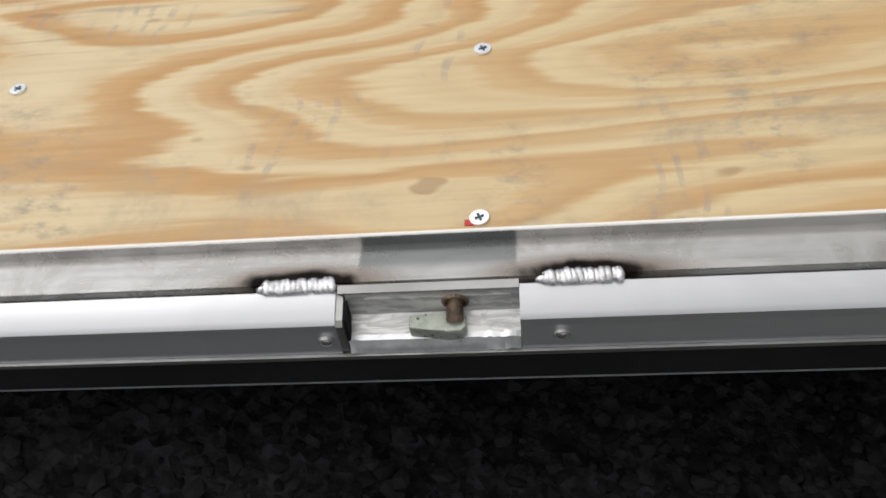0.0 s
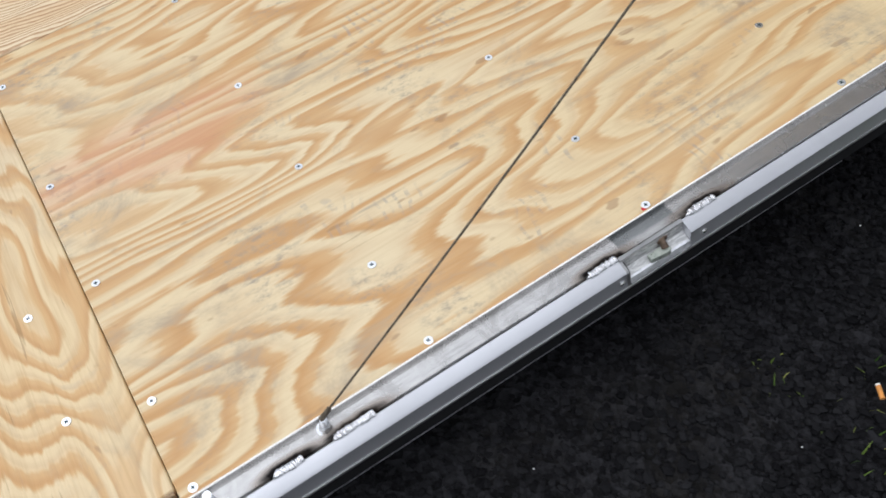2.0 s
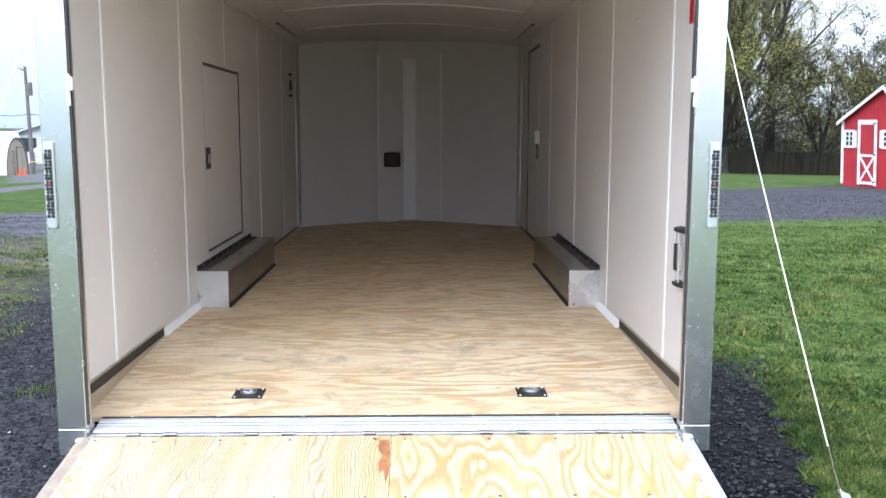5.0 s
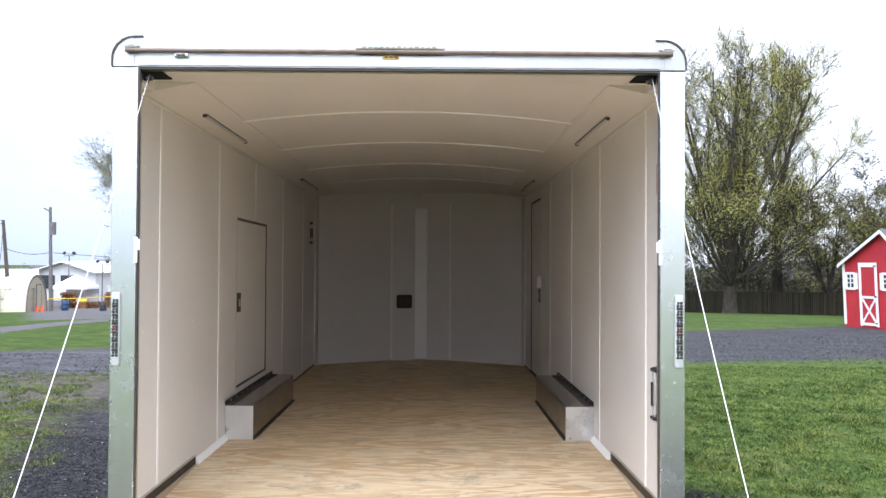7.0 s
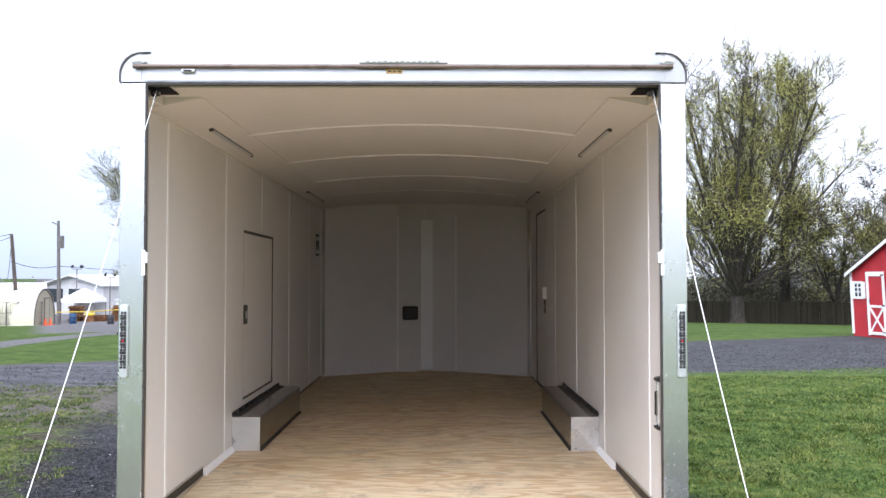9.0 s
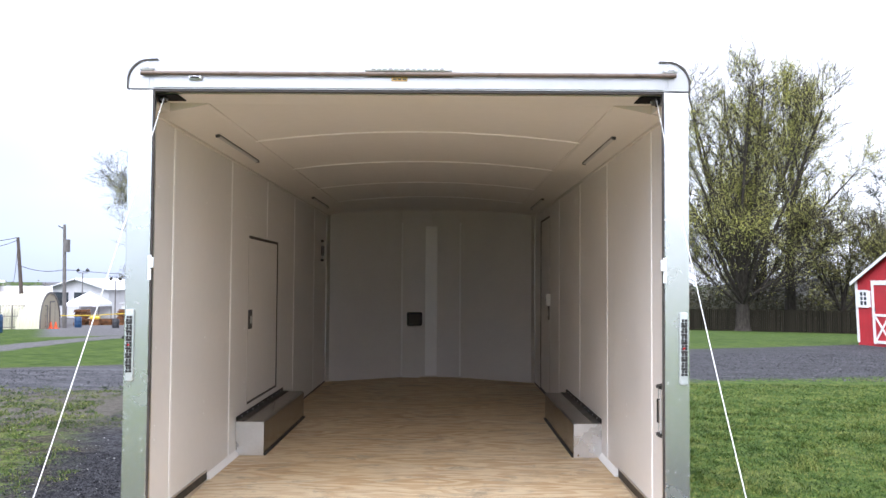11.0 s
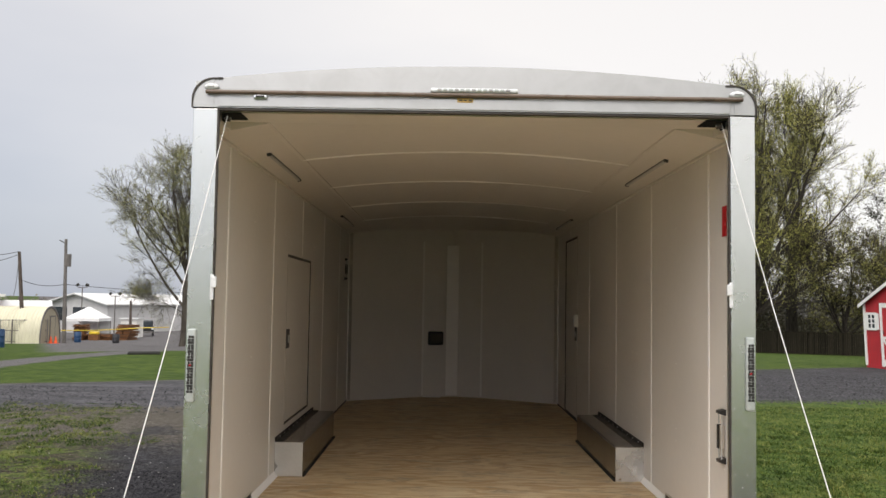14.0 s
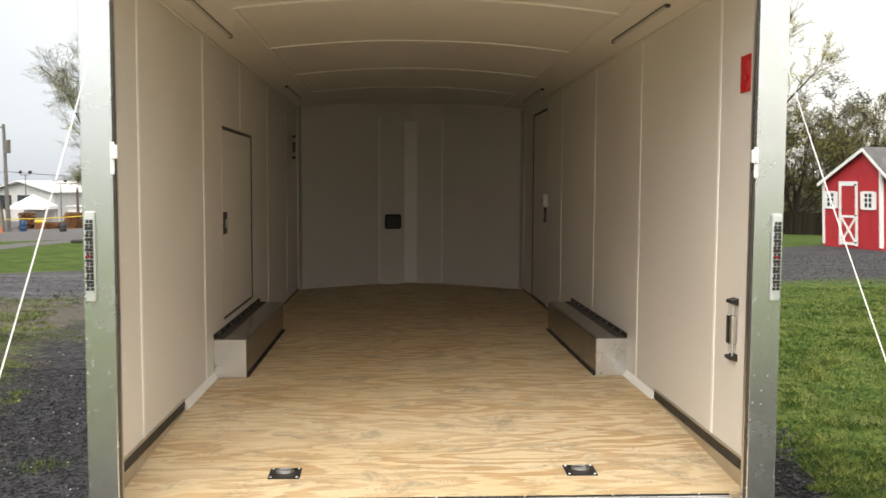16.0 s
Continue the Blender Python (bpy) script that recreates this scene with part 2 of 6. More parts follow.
M["ceil"] = plain("white_ceiling_panel", (0.72, 0.685, 0.635), 0.5, vary=0.03, size=1.2)
M["strip"] = plain("white_seam_strip", (0.92, 0.90, 0.87), 0.4, vary=0.02)
M["alu"] = aluminium("post_aluminium", 0.77, 0.25, 2, 0.06, (0.98, 1.0, 0.99), metal=0.94)
M["alu_h"] = aluminium("header_aluminium", 0.52, 0.36, 0, 0.10)
M["alu_rail"] = aluminium("bright_rail_aluminium", 0.60, 0.33, 1, 0.10, (0.975, 0.99, 1.04), 0.02, 0.78)
M["alu_sill"] = plain("sill_aluminium", (0.80, 0.81, 0.84), 0.42, 0.45, 0.08, 9)
M["alu_dull"] = aluminium("stained_rail_aluminium", 0.42, 0.42, 1, 0.35)


def welded_rail(name, spots):
    """The grey inner rail with smoky burn marks beside each weld and a darker patch at the lock."""
    g = Graph(name)
    v = g.coord()
    x, y, z = g.split(v)
    blot = g.noise(v, 16, 5, 0.65, 0.8)
    long_ = g.noise(g.scale(v, (30, 1.2, 30)), 6, 4, 0.6)
    c = g.mix(g.step(blot, 0.35, 0.75), (0.56, 0.55, 0.54), (0.40, 0.39, 0.38))
    c = g.mix(g.step(long_, 0.45, 0.8, 0.0, 0.4), c, (0.24, 0.235, 0.23))
    lock_patch = g.math("MULTIPLY", g.step(y, -1.349, -1.346), g.math("MULTIPLY", g.step(y, -1.239, -1.236, 1.0, 0.0), g.step(x, 1.170, 1.182, 1.0, 0.25)))
    c = g.mix(g.math("MULTIPLY", lock_patch, 0.70), c, (0.115, 0.13, 0.135))
    smoke = 0.0
    fringe = 0.0
    for y0, y1 in spots:
        dy = g.math("DIVIDE", g.math("SUBTRACT", y, (y0 + y1) / 2 + 0.006), (y1 - y0) / 2 + 0.034)
        dx = g.math("DIVIDE", g.math("SUBTRACT", x, 1.1875), 0.0150)
        r = g.math("SQRT", g.math("ADD", g.math("MULTIPLY", dy, dy), g.math("MULTIPLY", dx, dx)))
        r = g.math("ADD", r, g.math("MULTIPLY", g.math("SUBTRACT", blot, 0.5), 0.9))
        smoke = g.math("MAXIMUM", smoke, g.step(r, 0.50, 0.92, 1.0, 0.0))
        fringe = g.math("MAXIMUM", fringe, g.step(r, 0.80, 1.35, 1.0, 0.0))
    c = g.mix(g.math("MULTIPLY", fringe, 0.55), c, (0.17, 0.11, 0.065))
    c = g.mix(smoke, c, g.mix(g.step(blot, 0.4, 0.6), (0.006, 0.005, 0.005), (0.020, 0.014, 0.010)))
    g.bump(long_, 0.05, 0.002)
    return g.end(c, g.math("ADD", g.step(blot, 0.3, 0.8, 0.20, 0.34), g.math("MULTIPLY", smoke, 0.45)), g.math("SUBTRACT", 0.78, g.math("MULTIPLY", smoke, 0.78)), **{"Specular IOR Level": g.math("SUBTRACT", 0.5, g.math("MULTIPLY", smoke, 0.45))})


WELDS = ((-1.418, -1.364), (-1.224, -1.168), (-1.865, -1.799), (-1.962, -1.916), (-0.690, -0.624))
M["alu_weld"] = welded_rail("welded_rail_aluminium", WELDS)
g_ = Graph("scraped_metal")
v_ = g_.coord()
n_ = g_.noise(g_.scale(v_, (22, 5, 22)), 5, 4, 0.6, 1.2)
k_ = g_.noise(v_, 45, 4, 0.7)
c_ = g_.mix(g_.step(n_, 0.42, 0.58), (0.42, 0.42, 0.42), (0.66, 0.66, 0.65))
c_ = g_.mix(g_.step(k_, 0.60, 0.74, 0.0, 0.5), c_, (0.085, 0.075, 0.06))
g_.bump(n_, 0.4, 0.001)
M["scraped"] = g_.end(c_, g_.step(n_, 0.3, 0.7, 0.5, 0.32), 0.55)
# wheel box metal in two tones: darkened by the reflected floor, and lit
M["alu_box"] = aluminium("box_sheet_dark_reflection", 0.40, 0.22, 1, 0.15, (1.0, 0.96, 0.92))
M["box_lit"] = plain("box_sheet_lit", (0.70, 0.70, 0.70), 0.30, 0.80, 0.06, 5)
M["kick"] = aluminium("kick_plate_metal", 0.62, 0.34, 1, 0.12, (1.0, 0.95, 0.88))
# left ramp rails: the tan of reflected plywood is put into the base colour
M["alu_in"] = plain("reflected_tan_rail", (0.33, 0.265, 0.20), 0.62, 0.0, 0.25, 14)
M["steel"] = plain("zinc_steel", (0.80, 0.82, 0.86), 0.34, 1.0, 0.12, 40)
M["black"] = plain("black_rubber", (0.022, 0.021, 0.02), 0.55, vary=0.3, size=12)
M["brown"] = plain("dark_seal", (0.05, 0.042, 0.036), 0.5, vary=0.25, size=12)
M["drip"] = plain("bronze_drip_rail", (0.15, 0.11, 0.085), 0.3, vary=0.2, size=12)
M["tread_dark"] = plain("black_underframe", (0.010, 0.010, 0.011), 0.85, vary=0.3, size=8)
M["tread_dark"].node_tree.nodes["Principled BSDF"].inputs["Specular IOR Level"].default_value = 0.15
M["clear"] = plain("clear_lens", (0.80, 0.82, 0.84), 0.12, vary=0.08, size=60)
M["lens_grey"] = plain("grey_clear_lens", (0.46, 0.50, 0.49), 0.15, vary=0.08, size=60)
M["tagpaper"] = plain("bluish_paper", (0.52, 0.54, 0.66), 0.6, vary=0.08, size=60)
M["red"] = plain("red_reflector", (0.52, 0.02, 0.025), 0.25, vary=0.1)
M["rust"] = plain("rusty_steel", (0.15, 0.105, 0.075), 0.42, 0.6, 0.85, 60, 0.3)
g_ = Graph("zinc_catch")
v_ = g_.coord()
n_ = g_.noise(v_, 90, 4, 0.6)
c_ = g_.mix(g_.step(n_, 0.35, 0.65), (0.40, 0.43, 0.38), (0.27, 0.30, 0.26))
c_ = g_.mix(g_.step(g_.cells(v_, 150).outputs["Distance"], 0.14, 0.22, 0.85, 0.0), c_, (0.03, 0.028, 0.024))
c_ = g_.mix(g_.step(g_.noise(v_, 150, 3), 0.60, 0.70, 0.0, 0.6), c_, (0.15, 0.09, 0.05))
g_.bump(n_, 0.3, 0.001)
M["catch"] = g_.end(c_, 0.45, 0.35)
M["foil"] = plain("crumpled_bare_metal", (0.66, 0.67, 0.70), 0.34, 0.6, 0.2, 80)
M["recess"] = plain("screw_recess_shade", (0.045, 0.075, 0.085), 0.4, 0.3, 0.3, 90)
M["weld"] = plain("weld_bead", (0.66, 0.66, 0.68), 0.24, 1.0, 0.35, 120, 0.3)
M["amber"] = plain("amber_tag", (0.62, 0.40, 0.12), 0.5, vary=0.3, size=60)
M["wire"] = plain("wire_rope", (0.155, 0.130, 0.100), 0.40, 0.8, 0.5, 120, 0.4)
# same rope again, with the bloom put into a near-white colour
M["wire_glare"] = plain("wire_rope_with_glare", (0.80, 0.80, 0.79), 0.4, 0.35, 0.15, 120, 0.4)
M["led"] = plain("strip_light_cover", (0.50, 0.50, 0.49), 0.4, vary=0.1)
M["ledcap"] = plain("strip_light_end", (0.06, 0.06, 0.06), 0.5)
M["shedred"] = plain("red_painted_boards", (0.42, 0.022, 0.03), 0.55, vary=0.12, size=3)
M["trimwhite"] = plain("white_trim_paint", (0.80, 0.80, 0.78), 0.5, vary=0.06)
M["barnred"] = plain("red_barn_siding", (0.23, 0.035, 0.028), 0.6, vary=0.15, size=0.6)
M["hallwhite"] = plain("greyed_white_siding", (0.56, 0.56, 0.57), 0.6, vary=0.08, size=0.8)
M["shingle"] = plain("grey_shingles", (0.11, 0.11, 0.115), 0.8, vary=0.3, size=3)
M["metalroof"] = plain("white_metal_roof", (0.72, 0.73, 0.74), 0.45, vary=0.06, size=0.7)
M["cream"] = plain("cream_corrugated_metal", (0.68, 0.65, 0.50), 0.5, vary=0.08, size=0.8)
M["tan_end"] = plain("tan_gable_end", (0.36, 0.32, 0.24), 0.6, vary=0.1, size=1)
M["pole"] = plain("weathered_pole", (0.09, 0.07, 0.06), 0.85, vary=0.3, size=3)
M["pole_red"] = plain("red_brown_pole", (0.16, 0.085, 0.065), 0.85, vary=0.3, size=3)
M["pole_grey"] = plain("grey_pole", (0.15, 0.14, 0.135), 0.8, vary=0.2, size=3)
M["glass"] = plain("dark_window_glass", (0.05, 0.06, 0.07), 0.08, vary=0.2)
M["barrelblue"] = plain("blue_plastic", (0.018, 0.062, 0.150), 0.4, vary=0.15)
M["barreldark"] = plain("dark_plastic", (0.03, 0.03, 0.035), 0.5, vary=0.2)
M["cone"] = plain("orange_plastic", (0.85, 0.12, 0.03), 0.5, vary=0.1)
M["tape"] = plain("yellow_tape", (0.75, 0.55, 0.05), 0.5, vary=0.1)
M["tent"] = plain("white_canvas", (0.85, 0.86, 0.88), 0.7, vary=0.04, size=1)
M["pallet"] = plain("stacked_timber", (0.17, 0.075, 0.03), 0.85, vary=0.5, size=4)
M["carpaint"] = plain("dark_car_paint", (0.04, 0.045, 0.05), 0.25, vary=0.1)
M["butt"] = plain("orange_paper", (0.62, 0.26, 0.06), 0.7, vary=0.15, size=80)
M["siding"] = plain("grey_house_siding", (0.42, 0.42, 0.42), 0.7, vary=0.1, size=1)
M["brickred"] = plain("brown_house_wall", (0.16, 0.09, 0.07), 0.8, vary=0.25, size=2)


def bark(name, color):
    g = Graph(name)
    v = g.place()
    n = g.noise(g.scale(v, (1, 1, 0.25)), 7, 5, 0.65)
    g.bump(n, 0.6, 0.03)
    return g.end(g.mix(g.step(n, 0.3, 0.7), tuple(k * 0.6 for k in color), tuple(k * 1.35 for k in color)), 0.9, 0.0, **{"Specular IOR Level": 0.12})


def leaf(name, a, b):
    g = Graph(name)
    return g.end(g.mix(g.island(), a, b), 0.6, 0.0)


M["bark"] = bark("dark_bark", (0.055, 0.048, 0.040))
M["bark_grey"] = bark("grey_bark", (0.075, 0.066, 0.055))
M["leaf_spring"] = leaf("young_maple_leaves", (0.27, 0.28, 0.045), (0.68, 0.66, 0.16))
M["leaf_bud"] = leaf("willow_buds", (0.26, 0.27, 0.09), (0.54, 0.54, 0.22))
M["leaf_far"] = leaf("far_bare_twigs", (0.10, 0.095, 0.085), (0.19, 0.18, 0.15))
M["leaf_olive"] = leaf("olive_shrub_leaves", (0.022, 0.022, 0.010), (0.075, 0.068, 0.028))
M["leaf_yellow"] = leaf("yellow_green_leaves", (0.10, 0.105, 0.022), (0.30, 0.28, 0.06))
M["leaf_dark"] = leaf("dark_evergreen", (0.018, 0.03, 0.014), (0.05, 0.065, 0.03))
g_ = Graph("grass_blades")
k_ = g_.math("ADD", g_.math("MULTIPLY", g_.island(), 0.40), g_.math("ADD", g_.math("MULTIPLY", g_.noise(g_.place(), 1.3, 4, 0.65), 0.9), g_.math("MULTIPLY", g_.noise(g_.place(), 7.0, 3, 0.6), 0.5)))
M["blade"] = g_.end(g_.ramp(g_.step(k_, 0.60, 1.18), [(0.0, (0.015, 0.036, 0.006)), (0.45, (0.050, 0.092, 0.015)), (0.75, (0.115, 0.155, 0.030)), (1.0, (0.23, 0.235, 0.075))]), 0.6, 0.0, **{"Specular IOR Level": 0.15})
g_ = Graph("fence_boards")
n_ = g_.noise(g_.scale(g_.place(), (3, 3, 0.4)), 2.0, 4)
M["fence"] = g_.end(g_.mix(g_.math("ADD", g_.math("MULTIPLY", g_.island(), 0.6), g_.math("MULTIPLY", n_, 0.4)), (0.010, 0.009, 0.006), (0.036, 0.031, 0.022)), 0.9, 0.0, **{"Specular IOR Level": 0.1})
g_ = Graph("gravel_stones")
n_ = g_.noise(g_.place(), 60, 3)
M["stone_grey"] = g_.end(g_.mix(g_.math("ADD", g_.math("MULTIPLY", g_.island(), 0.75), g_.math("MULTIPLY", n_, 0.25)), (0.006, 0.006, 0.008), (0.076, 0.076, 0.086)), 0.85, 0.0, **{"Specular IOR Level": 0.12})
g_ = Graph("mid_gravel_stones")
n_ = g_.noise(g_.place(), 60, 3)
M["stone_mid"] = g_.end(g_.mix(g_.math("ADD", g_.math("MULTIPLY", g_.island(), 0.75), g_.math("MULTIPLY", n_, 0.25)), (0.006, 0.006, 0.007), (0.075, 0.075, 0.082)), 0.85, 0.0, **{"Specular IOR Level": 0.1})
g_ = Graph("lane_gravel_stones")
M["stone_lane"] = g_.end(g_.mix(g_.island(), (0.030, 0.030, 0.033), (0.15, 0.15, 0.16)), 0.85, 0.0, **{"Specular IOR Level": 0.1})
g_ = Graph("pale_gravel_stones")
M["stone_pale"] = g_.end(g_.mix(g_.island(), (0.13, 0.126, 0.122), (0.40, 0.39, 0.38)), 0.8)
g_ = Graph("dark_gravel_stones")
n_ = g_.noise(g_.place(), 60, 3)
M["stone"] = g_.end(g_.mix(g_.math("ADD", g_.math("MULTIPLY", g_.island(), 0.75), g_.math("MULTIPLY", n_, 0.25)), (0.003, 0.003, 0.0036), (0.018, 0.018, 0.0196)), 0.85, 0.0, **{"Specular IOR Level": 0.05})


def ground_material():
    g = Graph("ground_cover")
    p = g.place()
    x, y, z = g.split(p)
    big = g.noise(p, 0.55, 4, 0.6)
    mid = g.noise(p, 2.4, 5, 0.65)
    fine = g.noise(p, 26, 4, 0.7)
    w = g.math("ADD", g.math("MULTIPLY", g.math("SUBTRACT", big, 0.5), 1.6), g.math("MULTIPLY", g.math("SUBTRACT", mid, 0.5), 1.3))
    # crushed stone, darker from x = -1.6 towards the right
    st = g.cells(p, 62)
    st2 = g.cells(p, 140)
    st3 = g.cells(p, 21)
    tone = g.math("ADD", g.math("MULTIPLY", g.split(st.outputs["Color"])[0], 0.4), g.math("ADD", g.math("MULTIPLY", g.split(st2.outputs["Color"])[0], 0.3), g.math("MULTIPLY", g.split(st3.outputs["Color"])[0], 0.3)))
    tone = g.step(tone, 0.2, 0.85)
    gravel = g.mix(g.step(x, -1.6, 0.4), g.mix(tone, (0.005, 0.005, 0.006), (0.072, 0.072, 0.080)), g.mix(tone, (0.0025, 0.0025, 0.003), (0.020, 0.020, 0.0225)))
    gravel = g.mix(g.step(mid, 0.45, 0.75, 0.0, 0.5), gravel, (0.024, 0.022, 0.019))
    lane_c = g.mix(g.math("ADD", g.math("MULTIPLY", tone, 0.5), g.math("MULTIPLY", mid, 0.5)), (0.065, 0.065, 0.073), (0.22, 0.22, 0.245))
    lane_c = g.mix(g.step(x, 1.0, 6.0, 0.0, 0.85), lane_c, g.mix(tone, (0.036, 0.036, 0.040), (0.125, 0.125, 0.136)))
    lane_c = g.mix(g.step(g.noise(p, 8.0, 6, 0.85), 0.38, 0.62, 0.55, 0.0), lane_c, (0.018, 0.018, 0.020))
    lane_c = g.mix(g.step(g.noise(g.scale(p, (0.35, 1.6, 1.0)), 1.6, 6, 0.8), 0.40, 0.62, 0.65, 0.0), lane_c, (0.030, 0.030, 0.032))
    lane_c = g.mix(g.step(g.noise(p, 14.0, 5, 0.85), 0.60, 0.72, 0.0, 0.5), lane_c, (0.26, 0.26, 0.28))
    # turf
    gr = g.ramp(g.step(g.math("ADD", g.math("MULTIPLY", g.noise(p, 7.0, 5, 0.75), 0.55), g.math("MULTIPLY", fine, 0.45)), 0.32, 0.68), [(0.05, (0.019, 0.037, 0.008)), (0.36, (0.050, 0.088, 0.016)), (0.66, (0.094, 0.136, 0.028)), (0.95, (0.17, 0.19, 0.064))])
    gr = g.mix(g.step(g.noise(p, 1.1, 4, 0.6), 0.50, 0.72, 0.0, 0.6), gr, (0.15, 0.145, 0.055))
    mud = g.mix(g.step(g.math("ADD", g.math("MULTIPLY", fine, 0.6), g.math("MULTIPLY", tone, 0.4)), 0.3, 0.7), (0.012, 0.011, 0.008), (0.092, 0.080, 0.056))
    # left yard: turf thins out towards the stone
    edge_l = g.math("ADD", g.math("ADD", x, 2.50), g.math("ADD", g.math("MULTIPLY", y, 0.23), w))
    patchy = g.step(g.math("ADD", g.math("ADD", g.math("MULTIPLY", g.noise(p, 1.1, 5, 0.65), 0.55), g.math("MULTIPLY", g.noise(p, 8.0, 6, 0.8), 0.45)), g.math("MULTIPLY", g.step(y, 6.5, 10.0), -0.06)), 0.48, 0.545)
    left = g.mix(patchy, mud, g.mix(0.10, gr, (0.11, 0.10, 0.036)))
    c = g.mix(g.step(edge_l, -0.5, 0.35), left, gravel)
    # right lawn
    edge_r = g.math("ADD", g.math("SUBTRACT", x, g.math("ADD", 1.86, g.math("MAXIMUM", g.math("MULTIPLY", g.math("MINIMUM", y, 1.6), 0.28), g.math("MULTIPLY", y, -0.9)))), g.math("MULTIPLY", w, g.step(y, -1.5, 0.5, 0.75, 0.30)))
    lawn = g.math("MAXIMUM", g.step(edge_r, -0.1, 0.2), g.math("MULTIPLY", g.step(x, 0.5, 1.2), g.step(g.math("ADD", y, w), 2.5, 3.1)))
    c = g.mix(lawn, c, g.mix(g.step(g.noise(p, 3.5, 5, 0.75), 0.40, 0.66), g.mix(0.5, gr, (0.030, 0.062, 0.012)), gr))
    # turf again on the near side of the stone yard
    back = g.step(g.math("ADD", y, g.math("MULTIPLY", w, 0.5)), -4.7, -5.6)
    c = g.mix(back, c, gr)
    # trodden brown strip before the lane
    worn = g.math("MULTIPLY", g.math("MULTIPLY", g.step(g.math("ADD", y, g.math("MULTIPLY", w, 1.6)), 5.9, 7.6), g.step(x, -1.4, -2.0)), g.step(patchy, 0.2, 0.9, 1.0, 0.15))
    c = g.mix(worn, c, g.mix(tone, (0.038, 0.035, 0.030), (0.155, 0.140, 0.118)))
    # gravel lane that crosses behind, widening to the right
    near = g.math("SUBTRACT", y, g.math("ADD", g.math("MULTIPLY", x, 0.20), 11.0))
    far = g.math("SUBTRACT", g.math("ADD", g.math("MULTIPLY", x, 0.42), 17.2), y)
    far = g.math("MINIMUM", far, g.math("SUBTRACT", 23.0, y))
    lane = g.math("MULTIPLY", g.step(g.math("ADD", near, g.math("MULTIPLY", w, 0.8)), -0.2, 0.5), g.step(g.math("ADD", far, g.math("MULTIPLY", w, 0.3)), -0.1, 0.3))
    behind = g.step(far, -0.1, 0.1, 1.0, 0.0)
    lush = g.mix(g.step(g.math("ADD", g.math("MULTIPLY", mid, 0.45), g.math("ADD", g.math("MULTIPLY", fine, 0.3), g.math("MULTIPLY", g.noise(p, 0.35, 5, 0.7), 0.25))), 0.36, 0.64), (0.020, 0.047, 0.008), (0.084, 0.122, 0.024))
    c = g.mix(g.math("MULTIPLY", behind, g.step(y, 5, 10)), c, lush)
    c = g.mix(lane, c, lane_c)
    # side path and paved yard on the far left
    bend = g.math("POWER", g.math("ABSOLUTE", g.math("DIVIDE", g.math("SUBTRACT", y, 17.0), 6.0)), 2.0)
    line = g.math("SUBTRACT", g.math("ADD", x, 11.3), g.math("ADD", g.math("MULTIPLY", bend, 0.9), g.math("MULTIPLY", g.math("SUBTRACT", mid, 0.5), 0.8)))
    path = g.math("MULTIPLY", g.step(g.math("ABSOLUTE", line), 0.45, 0.75, 1.0, 0.0), g.math("MULTIPLY", g.step(y, 12.0, 13.0), g.step(y, 25.0, 26.0, 1.0, 0.0)))
    yard = g.math("MULTIPLY", g.step(g.math("ADD", x, g.math("MULTIPLY", g.math("ADD", y, 3.5), 0.456)), -0.6, 0.6), g.step(g.math("SUBTRACT", g.math("SUBTRACT", y, 23.2), g.math("ADD", g.math("MULTIPLY", g.math("ADD", x, 12.3), 1.0), w)), -0.3, 0.5))
    yard = g.math("MULTIPLY", yard, g.step(x, -6.0, -4.5, 1.0, 0.0))
    c = g.mix(g.math("MAXIMUM", path, yard), c, g.mix(tone, (0.085, 0.082, 0.085), (0.17, 0.165, 0.17)))
    g.bump(g.math("ADD", st.outputs["Distance"], fine), 0.6, 0.02)
    return g.end(c, 0.9, 0.0, **{"Specular IOR Level": 0.12})


M["ground"] = ground_material()

# ---- building helpers ----


def thing(name, label, category, m=None, group="", kind=""):
    ob = new(name)
    ob.empty_display_size = 0.1
    if m is not None:
        ob.matrix_basis = m
    return tagged(ob, label, category, group, kind)


def mesh_of(name, bm, material, smooth=False):
    me = bpy.data.meshes.new(name)
    bmesh.ops.recalc_face_normals(bm, faces=bm.faces)
    bm.to_mesh(me)
    bm.free()
    me.materials.append(M[material])
    if smooth:
        me.polygons.foreach_set("use_smooth", [True] * len(me.polygons))
        me.set_sharp_from_angle(angle=radians(38))
    return me


def part(name, bm, material, parent=None, label="", smooth=False, m=None):
    ob = new(name, bm if isinstance(bm, bpy.types.Mesh) else mesh_of(name, bm, material, smooth))
    ob.parent = parent
    if m is not None:
        ob.matrix_basis = m
    return tagged(ob, label)


def raw(name, verts, faces, material, parent=None, kind="", label=""):
    me = bpy.data.meshes.new(name)
    me.from_pydata([tuple(v) for v in verts], [], [tuple(f) for f in faces])
    me.materials.append(M[material])
    ob = new(name, me)
    ob.parent = parent
    return tagged(ob, label, kind=kind)


def box(bm, x0, x1, y0, y1, z0, z1, bevel=0.0, m=None, seg=2):
    b = bmesh.new()
    bmesh.ops.create_cube(b, size=1.0, matrix=Matrix.Translation(((x0 + x1) / 2, (y0 + y1) / 2, (z0 + z1) / 2)) @ Matrix.Diagonal((abs(x1 - x0), abs(y1 - y0), abs(z1 - z0), 1)))
    if bevel:
        bmesh.ops.bevel(b, geom=b.edges[:], offset=bevel, segments=seg, affect="EDGES", profile=0.5)
    if m is not None:
        b.transform(m)
    t = bpy.data.meshes.new("t")
    b.to_mesh(t)
    b.free()
    bm.from_mesh(t)
    bpy.data.meshes.remove(t)
    return bm


